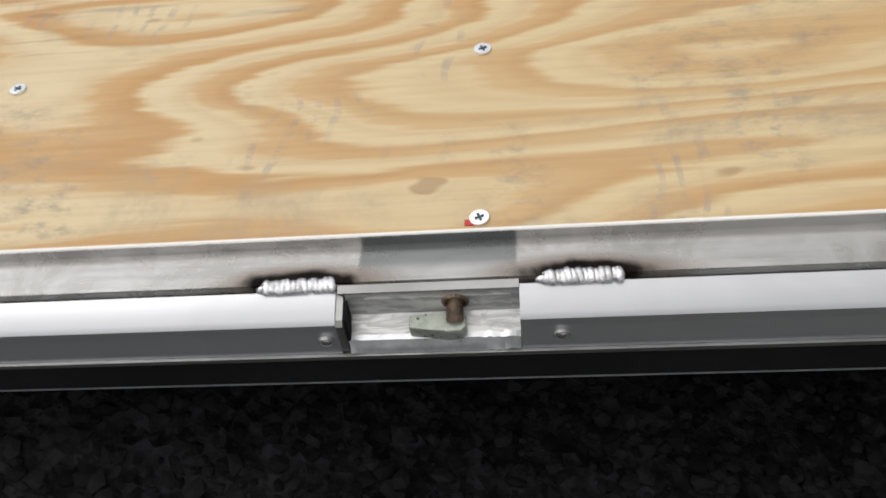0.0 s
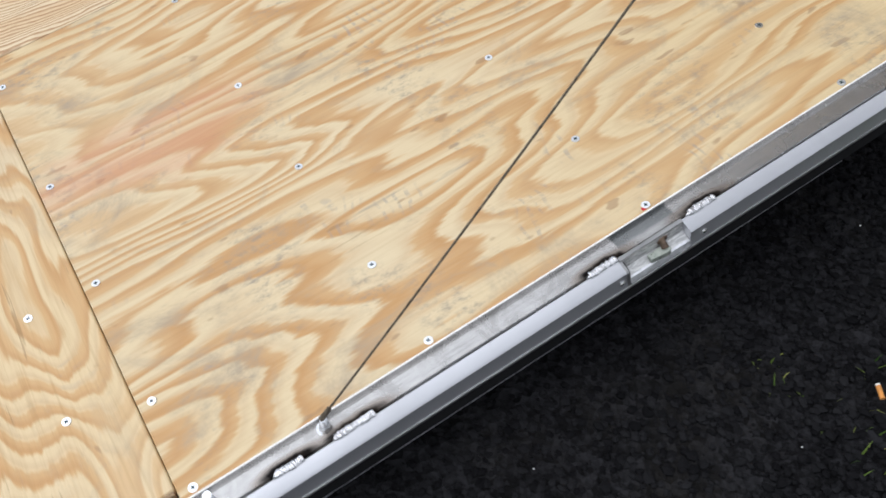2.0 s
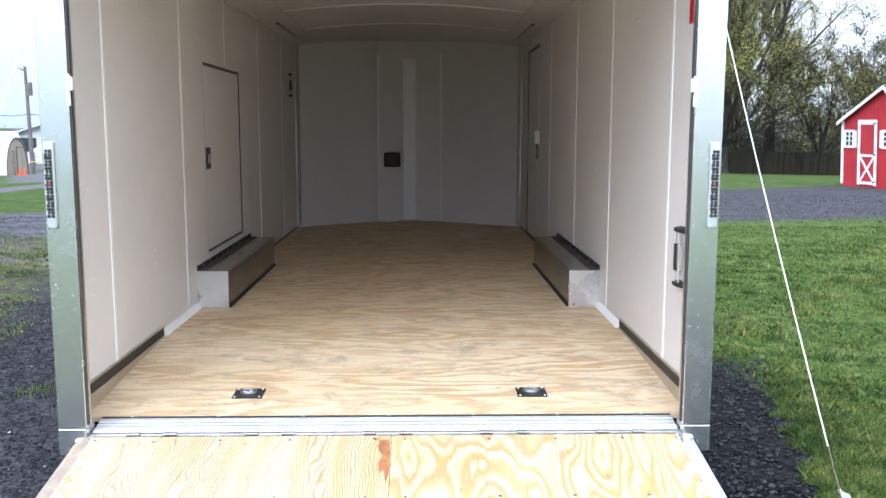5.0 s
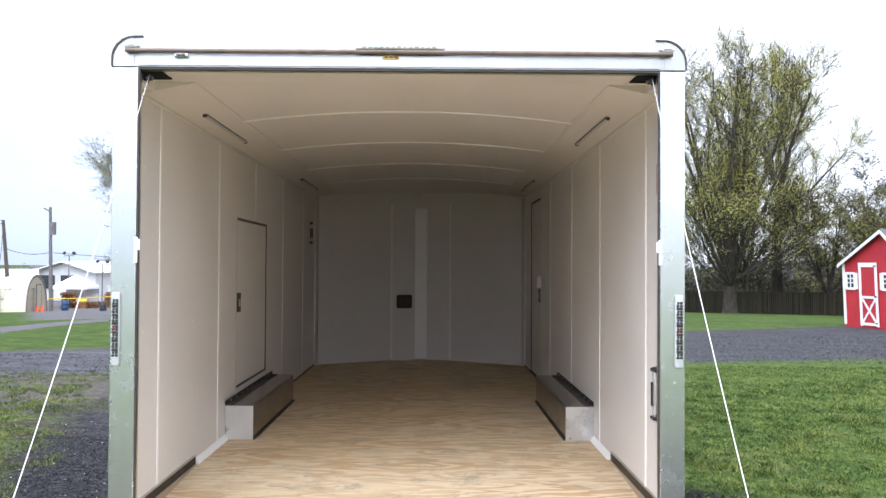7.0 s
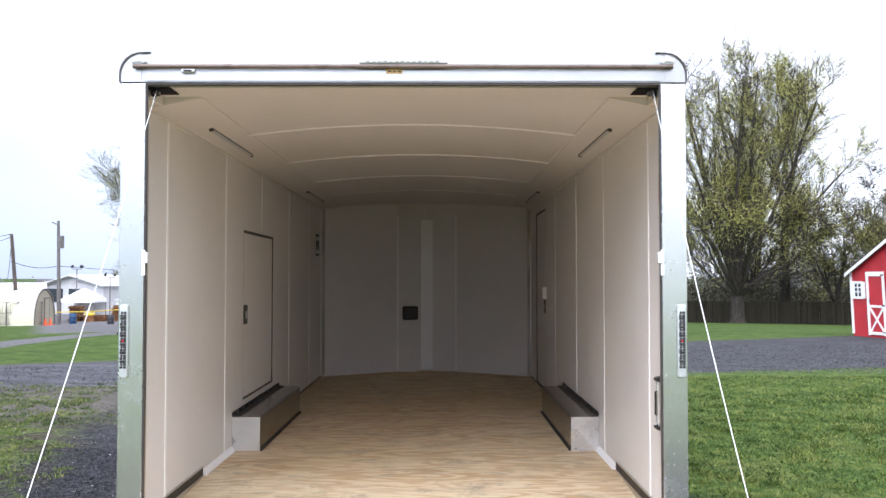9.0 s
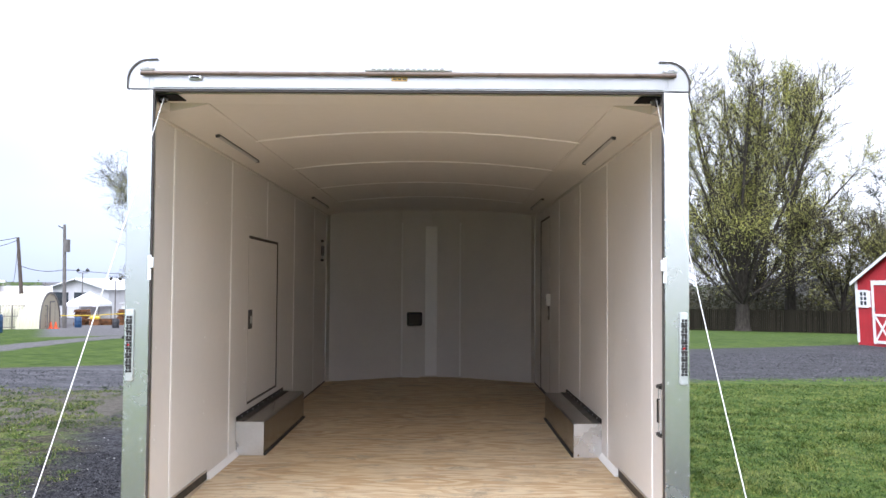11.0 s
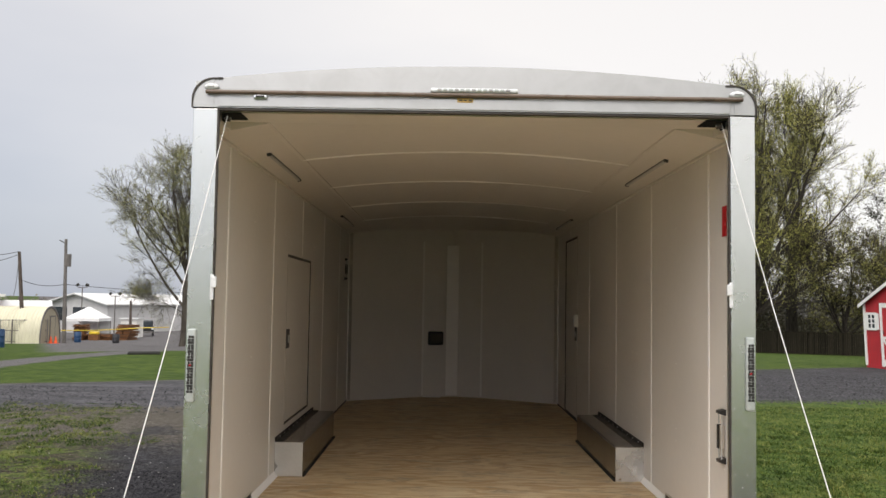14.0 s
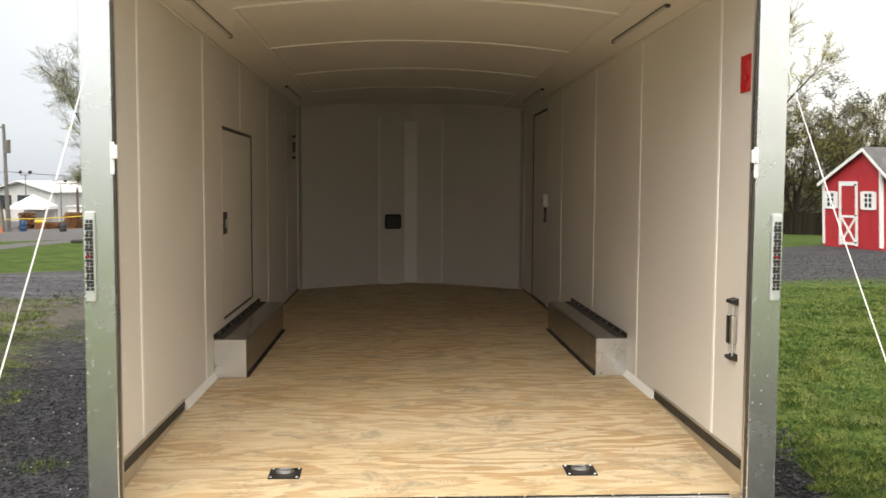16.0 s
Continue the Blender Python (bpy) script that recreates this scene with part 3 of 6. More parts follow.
def cyl(bm, a, b, r0, r1=None, seg=12, caps=True):
    a, b = Vector(a), Vector(b)
    d = b - a
    m = Matrix.Translation((a + b) / 2) @ d.to_track_quat("Z", "Y").to_matrix().to_4x4()
    bmesh.ops.create_cone(bm, cap_ends=caps, segments=seg, radius1=r0, radius2=r0 if r1 is None else r1, depth=d.length, matrix=m)
    return bm


def prism(bm, outline, axis, a, b):
    """A closed outline of two coordinates, drawn out along x (0), y (1) or z (2) from a to b."""
    def p3(q, w):
        return {0: (w, q[0], q[1]), 1: (q[0], w, q[1]), 2: (q[0], q[1], w)}[axis]
    lo = [bm.verts.new(p3(q, a)) for q in outline]
    hi = [bm.verts.new(p3(q, b)) for q in outline]
    n = len(outline)
    for i in range(n):
        bm.faces.new((lo[i], lo[(i + 1) % n], hi[(i + 1) % n], hi[i]))
    bm.faces.new(lo)
    bm.faces.new(hi)
    return bm


def tube(bm, pts, r, seg=8):
    """A round bar along a row of points."""
    pts = [Vector(p) for p in pts]
    rows = []
    for i, p in enumerate(pts):
        d = (pts[min(i + 1, len(pts) - 1)] - pts[max(i - 1, 0)]).normalized()
        q = d.to_track_quat("Z", "Y")
        rows.append([bm.verts.new(p + q @ Vector((r * math.cos(k * math.tau / seg), r * math.sin(k * math.tau / seg), 0))) for k in range(seg)])
    for A, B in zip(rows, rows[1:]):
        for k in range(seg):
            bm.faces.new((A[k], A[(k + 1) % seg], B[(k + 1) % seg], B[k]))
    bm.faces.new(rows[0])
    bm.faces.new(rows[-1])
    return bm


def B():
    return bmesh.new()


def level(d):
    """The ground's height at d metres from the middle of the yard: flat, then falling away gently."""
    return -0.043 * max(0.0, min(d, 80.0) - 30.0) - 0.025 * max(0.0, min(d, 120.0) - 80.0)


def ground_z(x, y):
    return level(math.hypot(x, y + 4.0))

# ---- the ground: one sheet to the horizon ----
rings = [0.0] + [0.35 * 1.115 ** i for i in range(1, 88)]
SEG = 128
gv, gf = [(0.0, -4.0, 0.0)], []
for r_ in rings[1:]:
    for k in range(SEG):
        a = k * math.tau / SEG
        x_, y_ = r_ * math.sin(a), -4.0 + r_ * math.cos(a)
        bumpy = 0.012 * noise.noise((x_ * 0.9, y_ * 0.9, 0)) * min(1.0, r_ / 8.0) if r_ < 60 else 0.0
        gv.append((x_, y_, level(r_) + bumpy))
gf += [(0, 1 + (k + 1) % SEG, 1 + k) for k in range(SEG)]
for i in range(len(rings) - 2):
    o = 1 + i * SEG
    gf += [(o + k, o + (k + 1) % SEG, o + SEG + (k + 1) % SEG, o + SEG + k) for k in range(SEG)]
ground = raw("ground", gv, gf, "ground", kind="structure", label="dark crushed stone yard with patchy lawn and a gravel lane")

# ---- the trailer ----
W, OUT = 1.255, 1.290            # inner and outer half width
FL = 0.543                        # main floor
BREAK, TAIL_Y, TAIL_Z = 1.40, 0.162, 0.4745   # where the floor starts to fall towards the back, and its rear edge
NOSE = [(1.255, 6.62), (0.37, 7.20), (0.0, 7.30)]
SEAMS = [0.058, 0.61, 1.87, 3.05, 4.33, 5.60, 6.62]
BOWS = [1.40, 2.72, 4.10, 5.45]

trailer = thing("cargo_trailer", "white-lined enclosed cargo trailer with its rear end open", "trailer")


def roof_z(x, edge=2.60, mid=2.665, half=1.0):
    return mid - (mid - edge) * (x / half) ** 2


def wall_panel(side, y0, y1, z0, z1, hole=None):
    bm = B()
    spans = [(y0 + 0.0015, y1 - 0.0015, z0, z1)]
    if hole and hole[0] < y1 and hole[1] > y0:
        h0, h1 = max(y0 + 0.0015, hole[0]), min(y1 - 0.0015, hole[1])
        spans = []
        if h0 > y0 + 0.002:
            spans.append((y0 + 0.0015, h0, z0, z1))
        if h1 < y1 - 0.002:
            spans.append((h1, y1 - 0.0015, z0, z1))
        spans += [(h0, h1, hole[3], z1)]
        if hole[2] > z0 + 0.002:
            spans.append((h0, h1, z0, hole[2]))
    for a, b, c, d in spans:
        box(bm, side * W, side * (OUT - 0.006), a, b, c, d)
    return bm


HATCH = (2.39, 3.515, 0.845, 2.07)
DOOR = (5.08, 5.94, 0.56, 2.44)
for side, hole in ((-1, HATCH), (1, DOOR)):
    skin = part("side_wall", box(B(), side * (OUT - 0.006), side * OUT, 0.052, 6.62, 0.42, 2.72), "white", trailer, "white trailer side wall")
    for a, b in zip(SEAMS, SEAMS[1:]):
        part("wall_panel", wall_panel(side, a, b, 0.545, 2.556, hole), "white", skin)
    for y in SEAMS[1:-1]:
        lo = 0.59 if y < 1.4 else 0.56
        bm = B()
        top = 2.553
        pieces = [(lo, top)]
        if hole[0] < y < hole[1]:
            pieces = [(hole[3] + 0.02, top)]
            if hole[2] > 0.9:
                pieces.append((0.80, hole[2] - 0.01))
        elif 2.08 < y < 3.78:
            pieces = [(0.80, top)]
        for p0, p1 in pieces:
            box(bm, side * (W - 0.004), side * (W + 0.002), y - 0.012, y + 0.012, p0, p1, 0.0015, seg=1)
        part("seam_strip", bm, "strip", skin, "raised white strip over a panel joint")
    # row of fixing heads in the panels
    rivet = mesh_of("panel_rivet", cyl(B(), (side * 0.001, 0, 0), (side * -0.002, 0, 0), 0.006, 0.004, 8), "strip")
    for y in (0.36, 1.25, 2.3, 2.45, 3.7, 4.9):
        for z in (0.95, 1.02, 1.40, 2.2):
            if not (hole[0] - 0.05 < y < hole[1] + 0.05 and hole[2] < z < hole[3]):
                part("panel_rivet", rivet, "strip", skin, m=pose(side * W, y, z))

# nose: two flats each side of a centre strip
for side in (-1, 1):
    for (xa, ya), (xb, yb) in zip(NOSE, NOSE[1:]):
        a, b = Vector((side * xa, ya)), Vector((side * xb, yb))
        n = Vector((-(b - a).y, (b - a).x)).normalized()
        if n.y < 0:
            n = -n
        bm = prism(B(), [a, b, b + n * 0.03, a + n * 0.03], 2, FL - 0.02, 2.75)
        part("nose_wall", bm, "white", trailer, "white angled wall panel at the nose")
    a = Vector((side * 0.37, 7.20))
    part("seam_strip", box(B(), -0.012, 0.012, -0.005, 0.003, 0.56, 2.50, 0.001, seg=1), "strip", trailer, m=pose(a.x, a.y - 0.002, 0, 0, 0, -side * 24))
    part("corner_trim", prism(B(), [(side * 1.256, 6.57), (side * 1.245, 6.57), (side * 1.215, 6.64), (side * 1.24, 6.66)], 2, 0.56, 2.55), "kick", trailer, "dull metal corner trim")
part("centre_strip", box(B(), -0.075, 0.075, 7.262, 7.29, 0.56, 2.46, 0.004), "strip", trailer, "pale cover strip on the nose")

# ceiling: sloping coves, a shallow arch, bow strips
bm = B()
prof = [(-W - 0.03, 2.544), (-1.0, 2.60)] + [(x / 10, roof_z(x / 10)) for x in range(-9, 10)] + [(1.0, 2.60), (W + 0.03, 2.544)]
low = [[bm.verts.new((x, y, z)) for x, z in prof] for y in (0.262, 7.45)]
for i in range(len(prof) - 1):
    bm.faces.new((low[0][i], low[0][i + 1], low[1][i + 1], low[1][i]))
ext = bmesh.ops.extrude_face_region(bm, geom=bm.faces[:])
bmesh.ops.translate(bm, vec=(0, 0, 0.012), verts=[v for v in ext["geom"] if isinstance(v, bmesh.types.BMVert)])
for side in (-1, 1):
    part("cove_strip", box(B(), side * 0.985, side * 1.015, 0.265, 7.2, 2.5965, 2.604, 0.002, seg=1), "ceil", trailer)
    part("wall_head_strip", box(B(), side * (W - 0.012), side * (W + 0.004), 0.055, 6.6, 2.536, 2.552, 0.002, seg=1), "ceil", trailer)
part("header_soffit", box(B(), -1.171, 1.171, 0.0505, 0.258, 2.599, 2.612, 0.001, seg=1), "ceil", trailer, "flat white soffit behind the rear header")
for side in (-1, 1):
    part("cove_end", prism(B(), [(side * 0.98, 2.5985), (side * 1.255, 2.5985), (side * 1.255, 2.540), (side * 1.0, 2.592)], 1, 0.255, 0.262), "ceil", trailer)
    part("head_filler", box(B(), side * 1.172, side * (W + 0.004), 0.058, 0.254, 2.557, 2.612), "ceil", trailer)
part("ceiling", bm, "ceil", trailer, "white arched ceiling with raised bow strips")
for y in BOWS:
    bm = B()
    rows = [[bm.verts.new((x / 12, y + dy, roof_z(x / 12) + dz)) for x in range(-12, 13)] for dy, dz in ((-0.016, 0.002), (-0.012, -0.006), (0.012, -0.006), (0.016, 0.002))]
    for A_, B_ in zip(rows, rows[1:]):
        for k in range(24):
            bm.faces.new((A_[k], A_[k + 1], B_[k + 1], B_[k]))
    part("bow_strip", bm, "strip", trailer, "raised white strip across the ceiling")
bm = B()
outer = [(x / 10 * OUT, 2.745 + 0.072 * (1 - (x / 10) ** 2)) for x in range(-10, 11)]
prism(bm, outer + [(x, z - 0.02) for x, z in reversed(outer)], 1, 0.05, 7.35)
part("roof", bm, "metalroof", trailer, "white arched metal roof skin")

# rear frame
for side in (-1, 1):
    bm = box(B(), side * 1.172, side * 1.284, 0.0, 0.05, 0.488, 2.609, 0.004)
    post = part("rear_post", bm, "alu", trailer, "tall polished aluminium corner post with water spots")
    part("post_foot", box(B(), side * 1.178, side * 1.286, 0.002, 0.10, 0.377, 0.485, 0.004), "alu", post, "short aluminium block under the post")
    part("door_seal", box(B(), side * 1.164, side * 1.1715, 0.004, 0.016, 0.50, 2.605, 0.002), "brown", post, "dark rubber door seal")
    part("return_plate", box(B(), side * 1.172, side * (W + 0.004), 0.0505, 0.057, 0.47, 2.60), "kick", post)
    stud = mesh_of("post_rivet", cyl(B(), (0, 0.0005, 0), (0, -0.0020, 0), 0.0036, 0.0025, 8), "alu")
    for k in range(8):
        part("post_rivet", stud, "steel", post, m=pose(side * 1.279, 0, 0.60 + k * 0.27))
    latch = part("latch_keeper", box(B(), side * 1.150, side * 1.174, -0.018, 0.0, 1.790, 1.84, 0.004), "clear", post, "small white latch keeper")
    part("keeper_plate", box(B(), side * 1.164, side * 1.180, -0.006, 0.0, 1.735, 1.85, 0.002), "clear", latch)
    bm = B()
    arc = [(side * (1.190 + 0.095 * math.sin(a)), 2.650 + 0.095 * math.cos(a)) for a in [k * math.pi / 16 for k in range(9)]]
    prism(bm, arc + [(side * 1.285, 2.614), (side * 1.190, 2.614)], 1, -0.004, 0.05)
    part("header_corner", bm, "alu_h", trailer, "rounded bright corner piece of the rear header", True)
    rim = [(side * (1.190 + 0.100 * math.sin(a)), 2.650 + 0.100 * math.cos(a)) for a in [k * math.pi / 16 for k in range(9)]]
    rim = [(side * 1.150, 2.751)] + rim + [(side * 1.290, 2.614)]
    ring = rim + [(x - side * 0.006 if i else x, z - 0.006) for i, (x, z) in reversed(list(enumerate(rim)))]
    part("corner_rim", prism(B(), ring, 1, -0.010, 0.06), "brown", trailer, "dark rim round the header corner")
bm = B()
top = [(x / 20 * 1.19, 2.748 + 0.072 * (1 - (x / 20) ** 2)) for x in range(-20, 21)]
prism(bm, [(-1.19, 2.614)] + top + [(1.19, 2.614)], 1, 0.0, 0.05)
header = part("rear_header", bm, "alu_h", trailer, "bright arched aluminium header over the opening")
part("header_lip", box(B(), -1.172, 1.172, -0.005, 0.0, 2.618, 2.670, 0.002), "alu_h", header, "flat bright band of the header")
part("header_seal", box(B(), -1.172, 1.172, 0.004, 0.028, 2.601, 2.614, 0.003), "brown", header, "dark rubber seal")
bm = B()
tube(bm, [(-1.222, -0.022, 2.681), (-0.6, -0.022, 2.681), (0, -0.022, 2.682), (0.6, -0.022, 2.681), (1.222, -0.022, 2.681)], 0.010, 10)
part("drip_rail", bm, "drip", header, "bronze-brown drip rail", True)

# sill, hinge line
bm = B()
prism(bm, [(0.157, 0.4745), (0.147, 0.4750), (0.142, 0.4720), (0.120, 0.4690), (0.117, 0.4670), (0.094, 0.4640), (0.091, 0.4620), (0.062, 0.4585), (0.054, 0.452), (0.052, 0.38), (0.157, 0.38)], 0, -1.172, 1.172)
sill = part("sill", bm, "alu_sill", trailer, "ribbed bright aluminium sill")
part("sill_seal", box(B(), -1.172, 1.172, 0.158, 0.174, 0.466, 0.4785, 0.002), "black", sill, "thin black strip at the floor edge")
for yy, zz in ((0.1445, 0.4738), (0.1185, 0.4684), (0.0925, 0.4634)):
    part("sill_groove", box(B(), -1.171, 1.171, yy - 0.002, yy + 0.002, zz - 0.003, zz + 0.0006), "alu_dull", sill)
part("hinge_strip", box(B(), -1.171, 1.171, 0.012, 0.0515, 0.430, 0.4515, 0.001, seg=1), "alu_dull", sill, "dull grey strip behind the hinge")
for k in range(7):
    part("sill_screw", cyl(B(), (-1.05 + k * 0.35, 0.166, 0.478), (-1.05 + k * 0.35, 0.166, 0.481), 0.005, 0.004, 8), "steel", sill)
cyl_bm = cyl(B(), (-1.165, 0.030, 0.446), (1.165, 0.030, 0.446), 0.011, seg=10)
hinge = part("hinge_rod", cyl_bm, "alu_dull", sill, "long grey hinge rod", True)
for k in range(5):
    for dx in (-0.07, 0.075):
        x = -0.93 + 0.465 * k + dx
        part("hinge_leaf", box(B(), x - 0.026, x + 0.026, 0.008, 0.034, 0.455, 0.461, 0.002), "alu_rail", sill, m=None)
part("rear_cross_member", box(B(), -1.172, 1.172, 0.055, 0.115, 0.30, 0.379), "tread_dark", trailer, "black frame member under the sill")

# floor
fl = part("floor", box(B(), -OUT + 0.007, OUT - 0.007, TAIL_Y + 0.02, 7.3, 0.40, 0.455), "tread_dark", trailer, "plywood floor on a black frame")
drop = math.atan2(FL - TAIL_Z, BREAK - TAIL_Y)
bm = prism(B(), [(TAIL_Y + 0.013, TAIL_Z), (BREAK, FL), (BREAK, FL - 0.018), (TAIL_Y + 0.013, TAIL_Z - 0.018)], 0, -W, W)
part("plywood_sheet", bm, "ply_floor", fl)
y = BREAK
for y1 in (2.62, 3.84, 5.06, 6.28):
    part("plywood_sheet", box(B(), -W, W, y + 0.001, y1 - 0.001, FL - 0.018, FL), "ply_floor", fl)
    y = y1
bm = prism(B(), [(-W, 6.281), (W, 6.281), (W, 6.62), (0.37, 7.20), (0, 7.30), (-0.37, 7.20), (-W, 6.62)], 2, FL - 0.018, FL)
part("plywood_sheet", bm, "ply_floor", fl)

# trims at the foot of the walls
for side, split in ((-1, 1.33), (1, 1.48)):
    part("base_strip", box(B(), side * (W - 0.006), side * (W + 0.002), 0.06, split, 0.545, 0.590, 0.001, seg=1), "black", trailer, "black strip along the foot of the wall")
    part("base_cap", box(B(), side * (W - 0.008), side * (W + 0.002), 0.06, split, 0.5905, 0.600, 0.001, seg=1), "kick", trailer)
    bm = prism(B(), [(0.06, 0.462), (BREAK + 0.02, FL - 0.005), (BREAK + 0.02, 0.546), (0.06, 0.546)], 0, side * (W - 0.009), side * (W + 0.002))
    part("kick_plate", bm, "kick", trailer, "plain metal kick plate over the sloping floor")
    bm = prism(B(), [(side * (W - 0.0005), 0.578), (side * (W - 0.0035), 0.578), (side * (W - 0.027), 0.5475), (side * (W - 0.027), 0.5438), (side * (W - 0.0005), 0.5438)], 1, split, 2.070)
    # white strip paint stands in for the sky reflected by this metal
    part("cove_angle", bm, "strip", trailer, "metal angle between wall and floor, its sky glare painted white")
    bm = box(B(), side * (W - 0.004), side * (W + 0.002), 3.79, 6.58, 0.545, 0.562, 0.001, seg=1)
    part("base_strip", bm, "brown", trailer)

# wheel boxes
for side in (-1, 1):
    xi = side * 1.060
    wb = thing("wheel_box", "bare metal wheel arch box with black sealant lines along the wall", "wheel box", group="wheel boxes")
    bm = prism(B(), [(side * (W - 0.001), FL + 0.001), (side * (W - 0.001), 0.777)] + [(xi + side * (0.014 - 0.014 * math.sin(a)), 0.763 + 0.014 * math.cos(a)) for a in [k * math.pi / 8 for k in range(5)]] + [(xi, FL + 0.001)], 1, 2.08, 3.78)
    # body colour holds the dark reflection, end plate the brighter light
    part("body", bm, "alu_box", wb, "folded sheet metal box, dark floor reflection in its colour", True)
    part("end_plate", box(B(), side * (W - 0.002), xi + side * 0.003, 2.076, 2.0795, FL + 0.001, 0.772, 0.001, seg=1), "box_lit", wb, "end plate in a paler, lit tone of the box metal")
    part("top_sealant", box(B(), side * (W - 0.012), side * (W - 0.001), 2.075, 3.79, 0.7775, 0.806, 0.003), "black", wb, "black sealant bead")
    # thin dark strip on the top, beside the sealant
    part("top_dark_strip", box(B(), side * (W - 0.060), side * (W - 0.013), 2.082, 3.77, 0.7775, 0.781), "brown", wb)
    part("floor_sealant", box(B(), xi - side * 0.012, xi - side * 0.001, 2.074, 3.79, FL + 0.0005, FL + 0.016, 0.003), "black", wb, "black sealant bead")
    for k in range(9):
        part("fixing", cyl(B(), (side * (W - 0.012), 2.2 + k * 0.18, 0.793), (side * (W - 0.015), 2.2 + k * 0.18, 0.793), 0.006, 0.004, 8), "steel", wb)

# access hatch in the left wall, side door in the right wall


def wall_door(name, label, side, y0, y1, z0, z1, lock_y, lock_z):
    d = thing(name, label, "door")
    leaf_ = part("door_leaf", box(B(), side * (W + 0.004), side * (W + 0.024), y0 + 0.009, y1 - 0.012, z0 + 0.013, z1 - 0.019, 0.003), "white", d, "flat white door leaf")
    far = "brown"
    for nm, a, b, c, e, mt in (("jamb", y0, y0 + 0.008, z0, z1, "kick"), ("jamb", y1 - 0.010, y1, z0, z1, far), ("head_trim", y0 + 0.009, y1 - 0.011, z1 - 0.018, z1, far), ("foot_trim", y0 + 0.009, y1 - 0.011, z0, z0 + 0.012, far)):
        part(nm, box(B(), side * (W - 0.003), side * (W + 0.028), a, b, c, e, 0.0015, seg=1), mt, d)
    plate = part("lock_plate", box(B(), side * (W + 0.0035), side * (W - 0.006), lock_y - 0.060, lock_y + 0.060, lock_z - 0.070, lock_z + 0.070, 0.004), "black", leaf_, "black recessed lock plate")
    part("lock_paddle", box(B(), side * (W - 0.006), side * (W - 0.012), lock_y - 0.016, lock_y + 0.016, lock_z - 0.03, lock_z + 0.025, 0.003), "led", leaf_)
    return d


wall_door("access_hatch", "closed white access hatch above the wheel box", -1, *HATCH, 2.465, 1.457)
wall_door("side_door", "closed white side entry door near the nose", 1, *DOOR, 5.16, 1.43)
sw = thing("light_switch", "white surface-mounted light switch beside the side door", "switch")
part("housing", box(B(), W - 0.001, W - 0.045, 5.00, 5.07, 1.51, 1.63, 0.006), "strip", sw)
part("rocker", box(B(), W - 0.045, W - 0.050, 5.02, 5.05, 1.55, 1.59, 0.002), "clear", sw)

jb = thing("junction_box", "black plastic junction box fixed to the nose wall", "electrical box")
jm = pose(-0.215, 7.215, 1.28, 0, 0, 15)
part("housing", box(B(), -0.098, 0.098, -0.055, 0.0, -0.085, 0.085, 0.02, seg=3), "black", jb, m=jm, smooth=True)
part("cover", box(B(), -0.075, 0.075, -0.062, -0.055, -0.065, 0.065, 0.003), "brown", jb, m=jm)
sb = thing("floor_hatch_plate", "small pale metal plate at the foot of the nose wall", "plate")
part("plate", box(B(), -0.36, -0.14, 7.16, 7.19, FL, FL + 0.010, 0.002), "strip", sb)

# strip lights on the coves


def strip_light(side, y0, y1):
    d = thing("strip_light", "slim grey strip light on the sloping cove, switched off", "light", group="strip lights")
    tilt = pose(side * 1.135, 0, 2.5735, 0, side * 12.4, 0)
    part("cover", box(B(), -0.0095, 0.0095, y0 + 0.014, y1 - 0.014, -0.015, -0.003, 0.004), "led", d, m=tilt, smooth=True)
    part("base", box(B(), -0.012, 0.012, y0 + 0.005, y1 - 0.005, -0.006, 0.002, 0.002), "ledcap", d, m=tilt)
    for a in (y0, y1 - 0.015):
        part("end_cap", box(B(), -0.0125, 0.0125, a, a + 0.014, -0.018, 0.0, 0.004), "ledcap", d, m=tilt)


for side in (-1, 1):
    strip_light(side, 1.0, 2.08)
    strip_light(side, 4.66, 5.78)

# pull handles on the walls


def pull_handle(side, y, z0, z1, bar="kick"):
    d = thing("wall_handle", "flat bar pull handle between two black brackets on the wall", "handle", group="wall handles")
    h = z1 - z0
    for z, s in ((z0, 1), (z1, -1)):
        bm = prism(B(), [(side * W, z - s * 0.010), (side * (W - 0.030), z - s * 0.003), (side * (W - 0.033), z + s * 0.010), (side * W, z + s * 0.020)], 1, y - 0.030, y + 0.030)
        part("bracket", bm, "black", d, "black plastic bracket")
    for dy in (-0.022, 0.022):
        part("rod", cyl(B(), (side * (W - 0.020), y + dy, z0), (side * (W - 0.020), y + dy, z1), 0.0035, seg=8), "led", d, smooth=True)
    part("grip", box(B(), side * (W - 0.004), side * (W - 0.028), y + 0.010, y + 0.034, z0 + h * 0.25, z1 - h * 0.27, 0.003), "black", d, "black flat bar")
    part("grip_slot", box(B(), side * (W - 0.002), side * (W - 0.020), y - 0.004, y + 0.0095, z0 + h * 0.27, z1 - h * 0.27, 0.002), "black", d)
    part("grip", box(B(), side * (W - 0.004), side * (W - 0.028), y - 0.024, y - 0.0045, z0 + h * 0.27, z1 - h * 0.27, 0.003), bar, d)


pull_handle(1, 0.362, 0.987, 1.230)
pull_handle(-1, 6.15, 1.985, 2.215, "black")

rp = thing("reflector", "red rectangular reflector plate on the wall", "reflector")
part("plate", box(B(), W - 0.001, W - 0.006, 0.272, 0.372, 2.085, 2.235, 0.002), "red", rp)

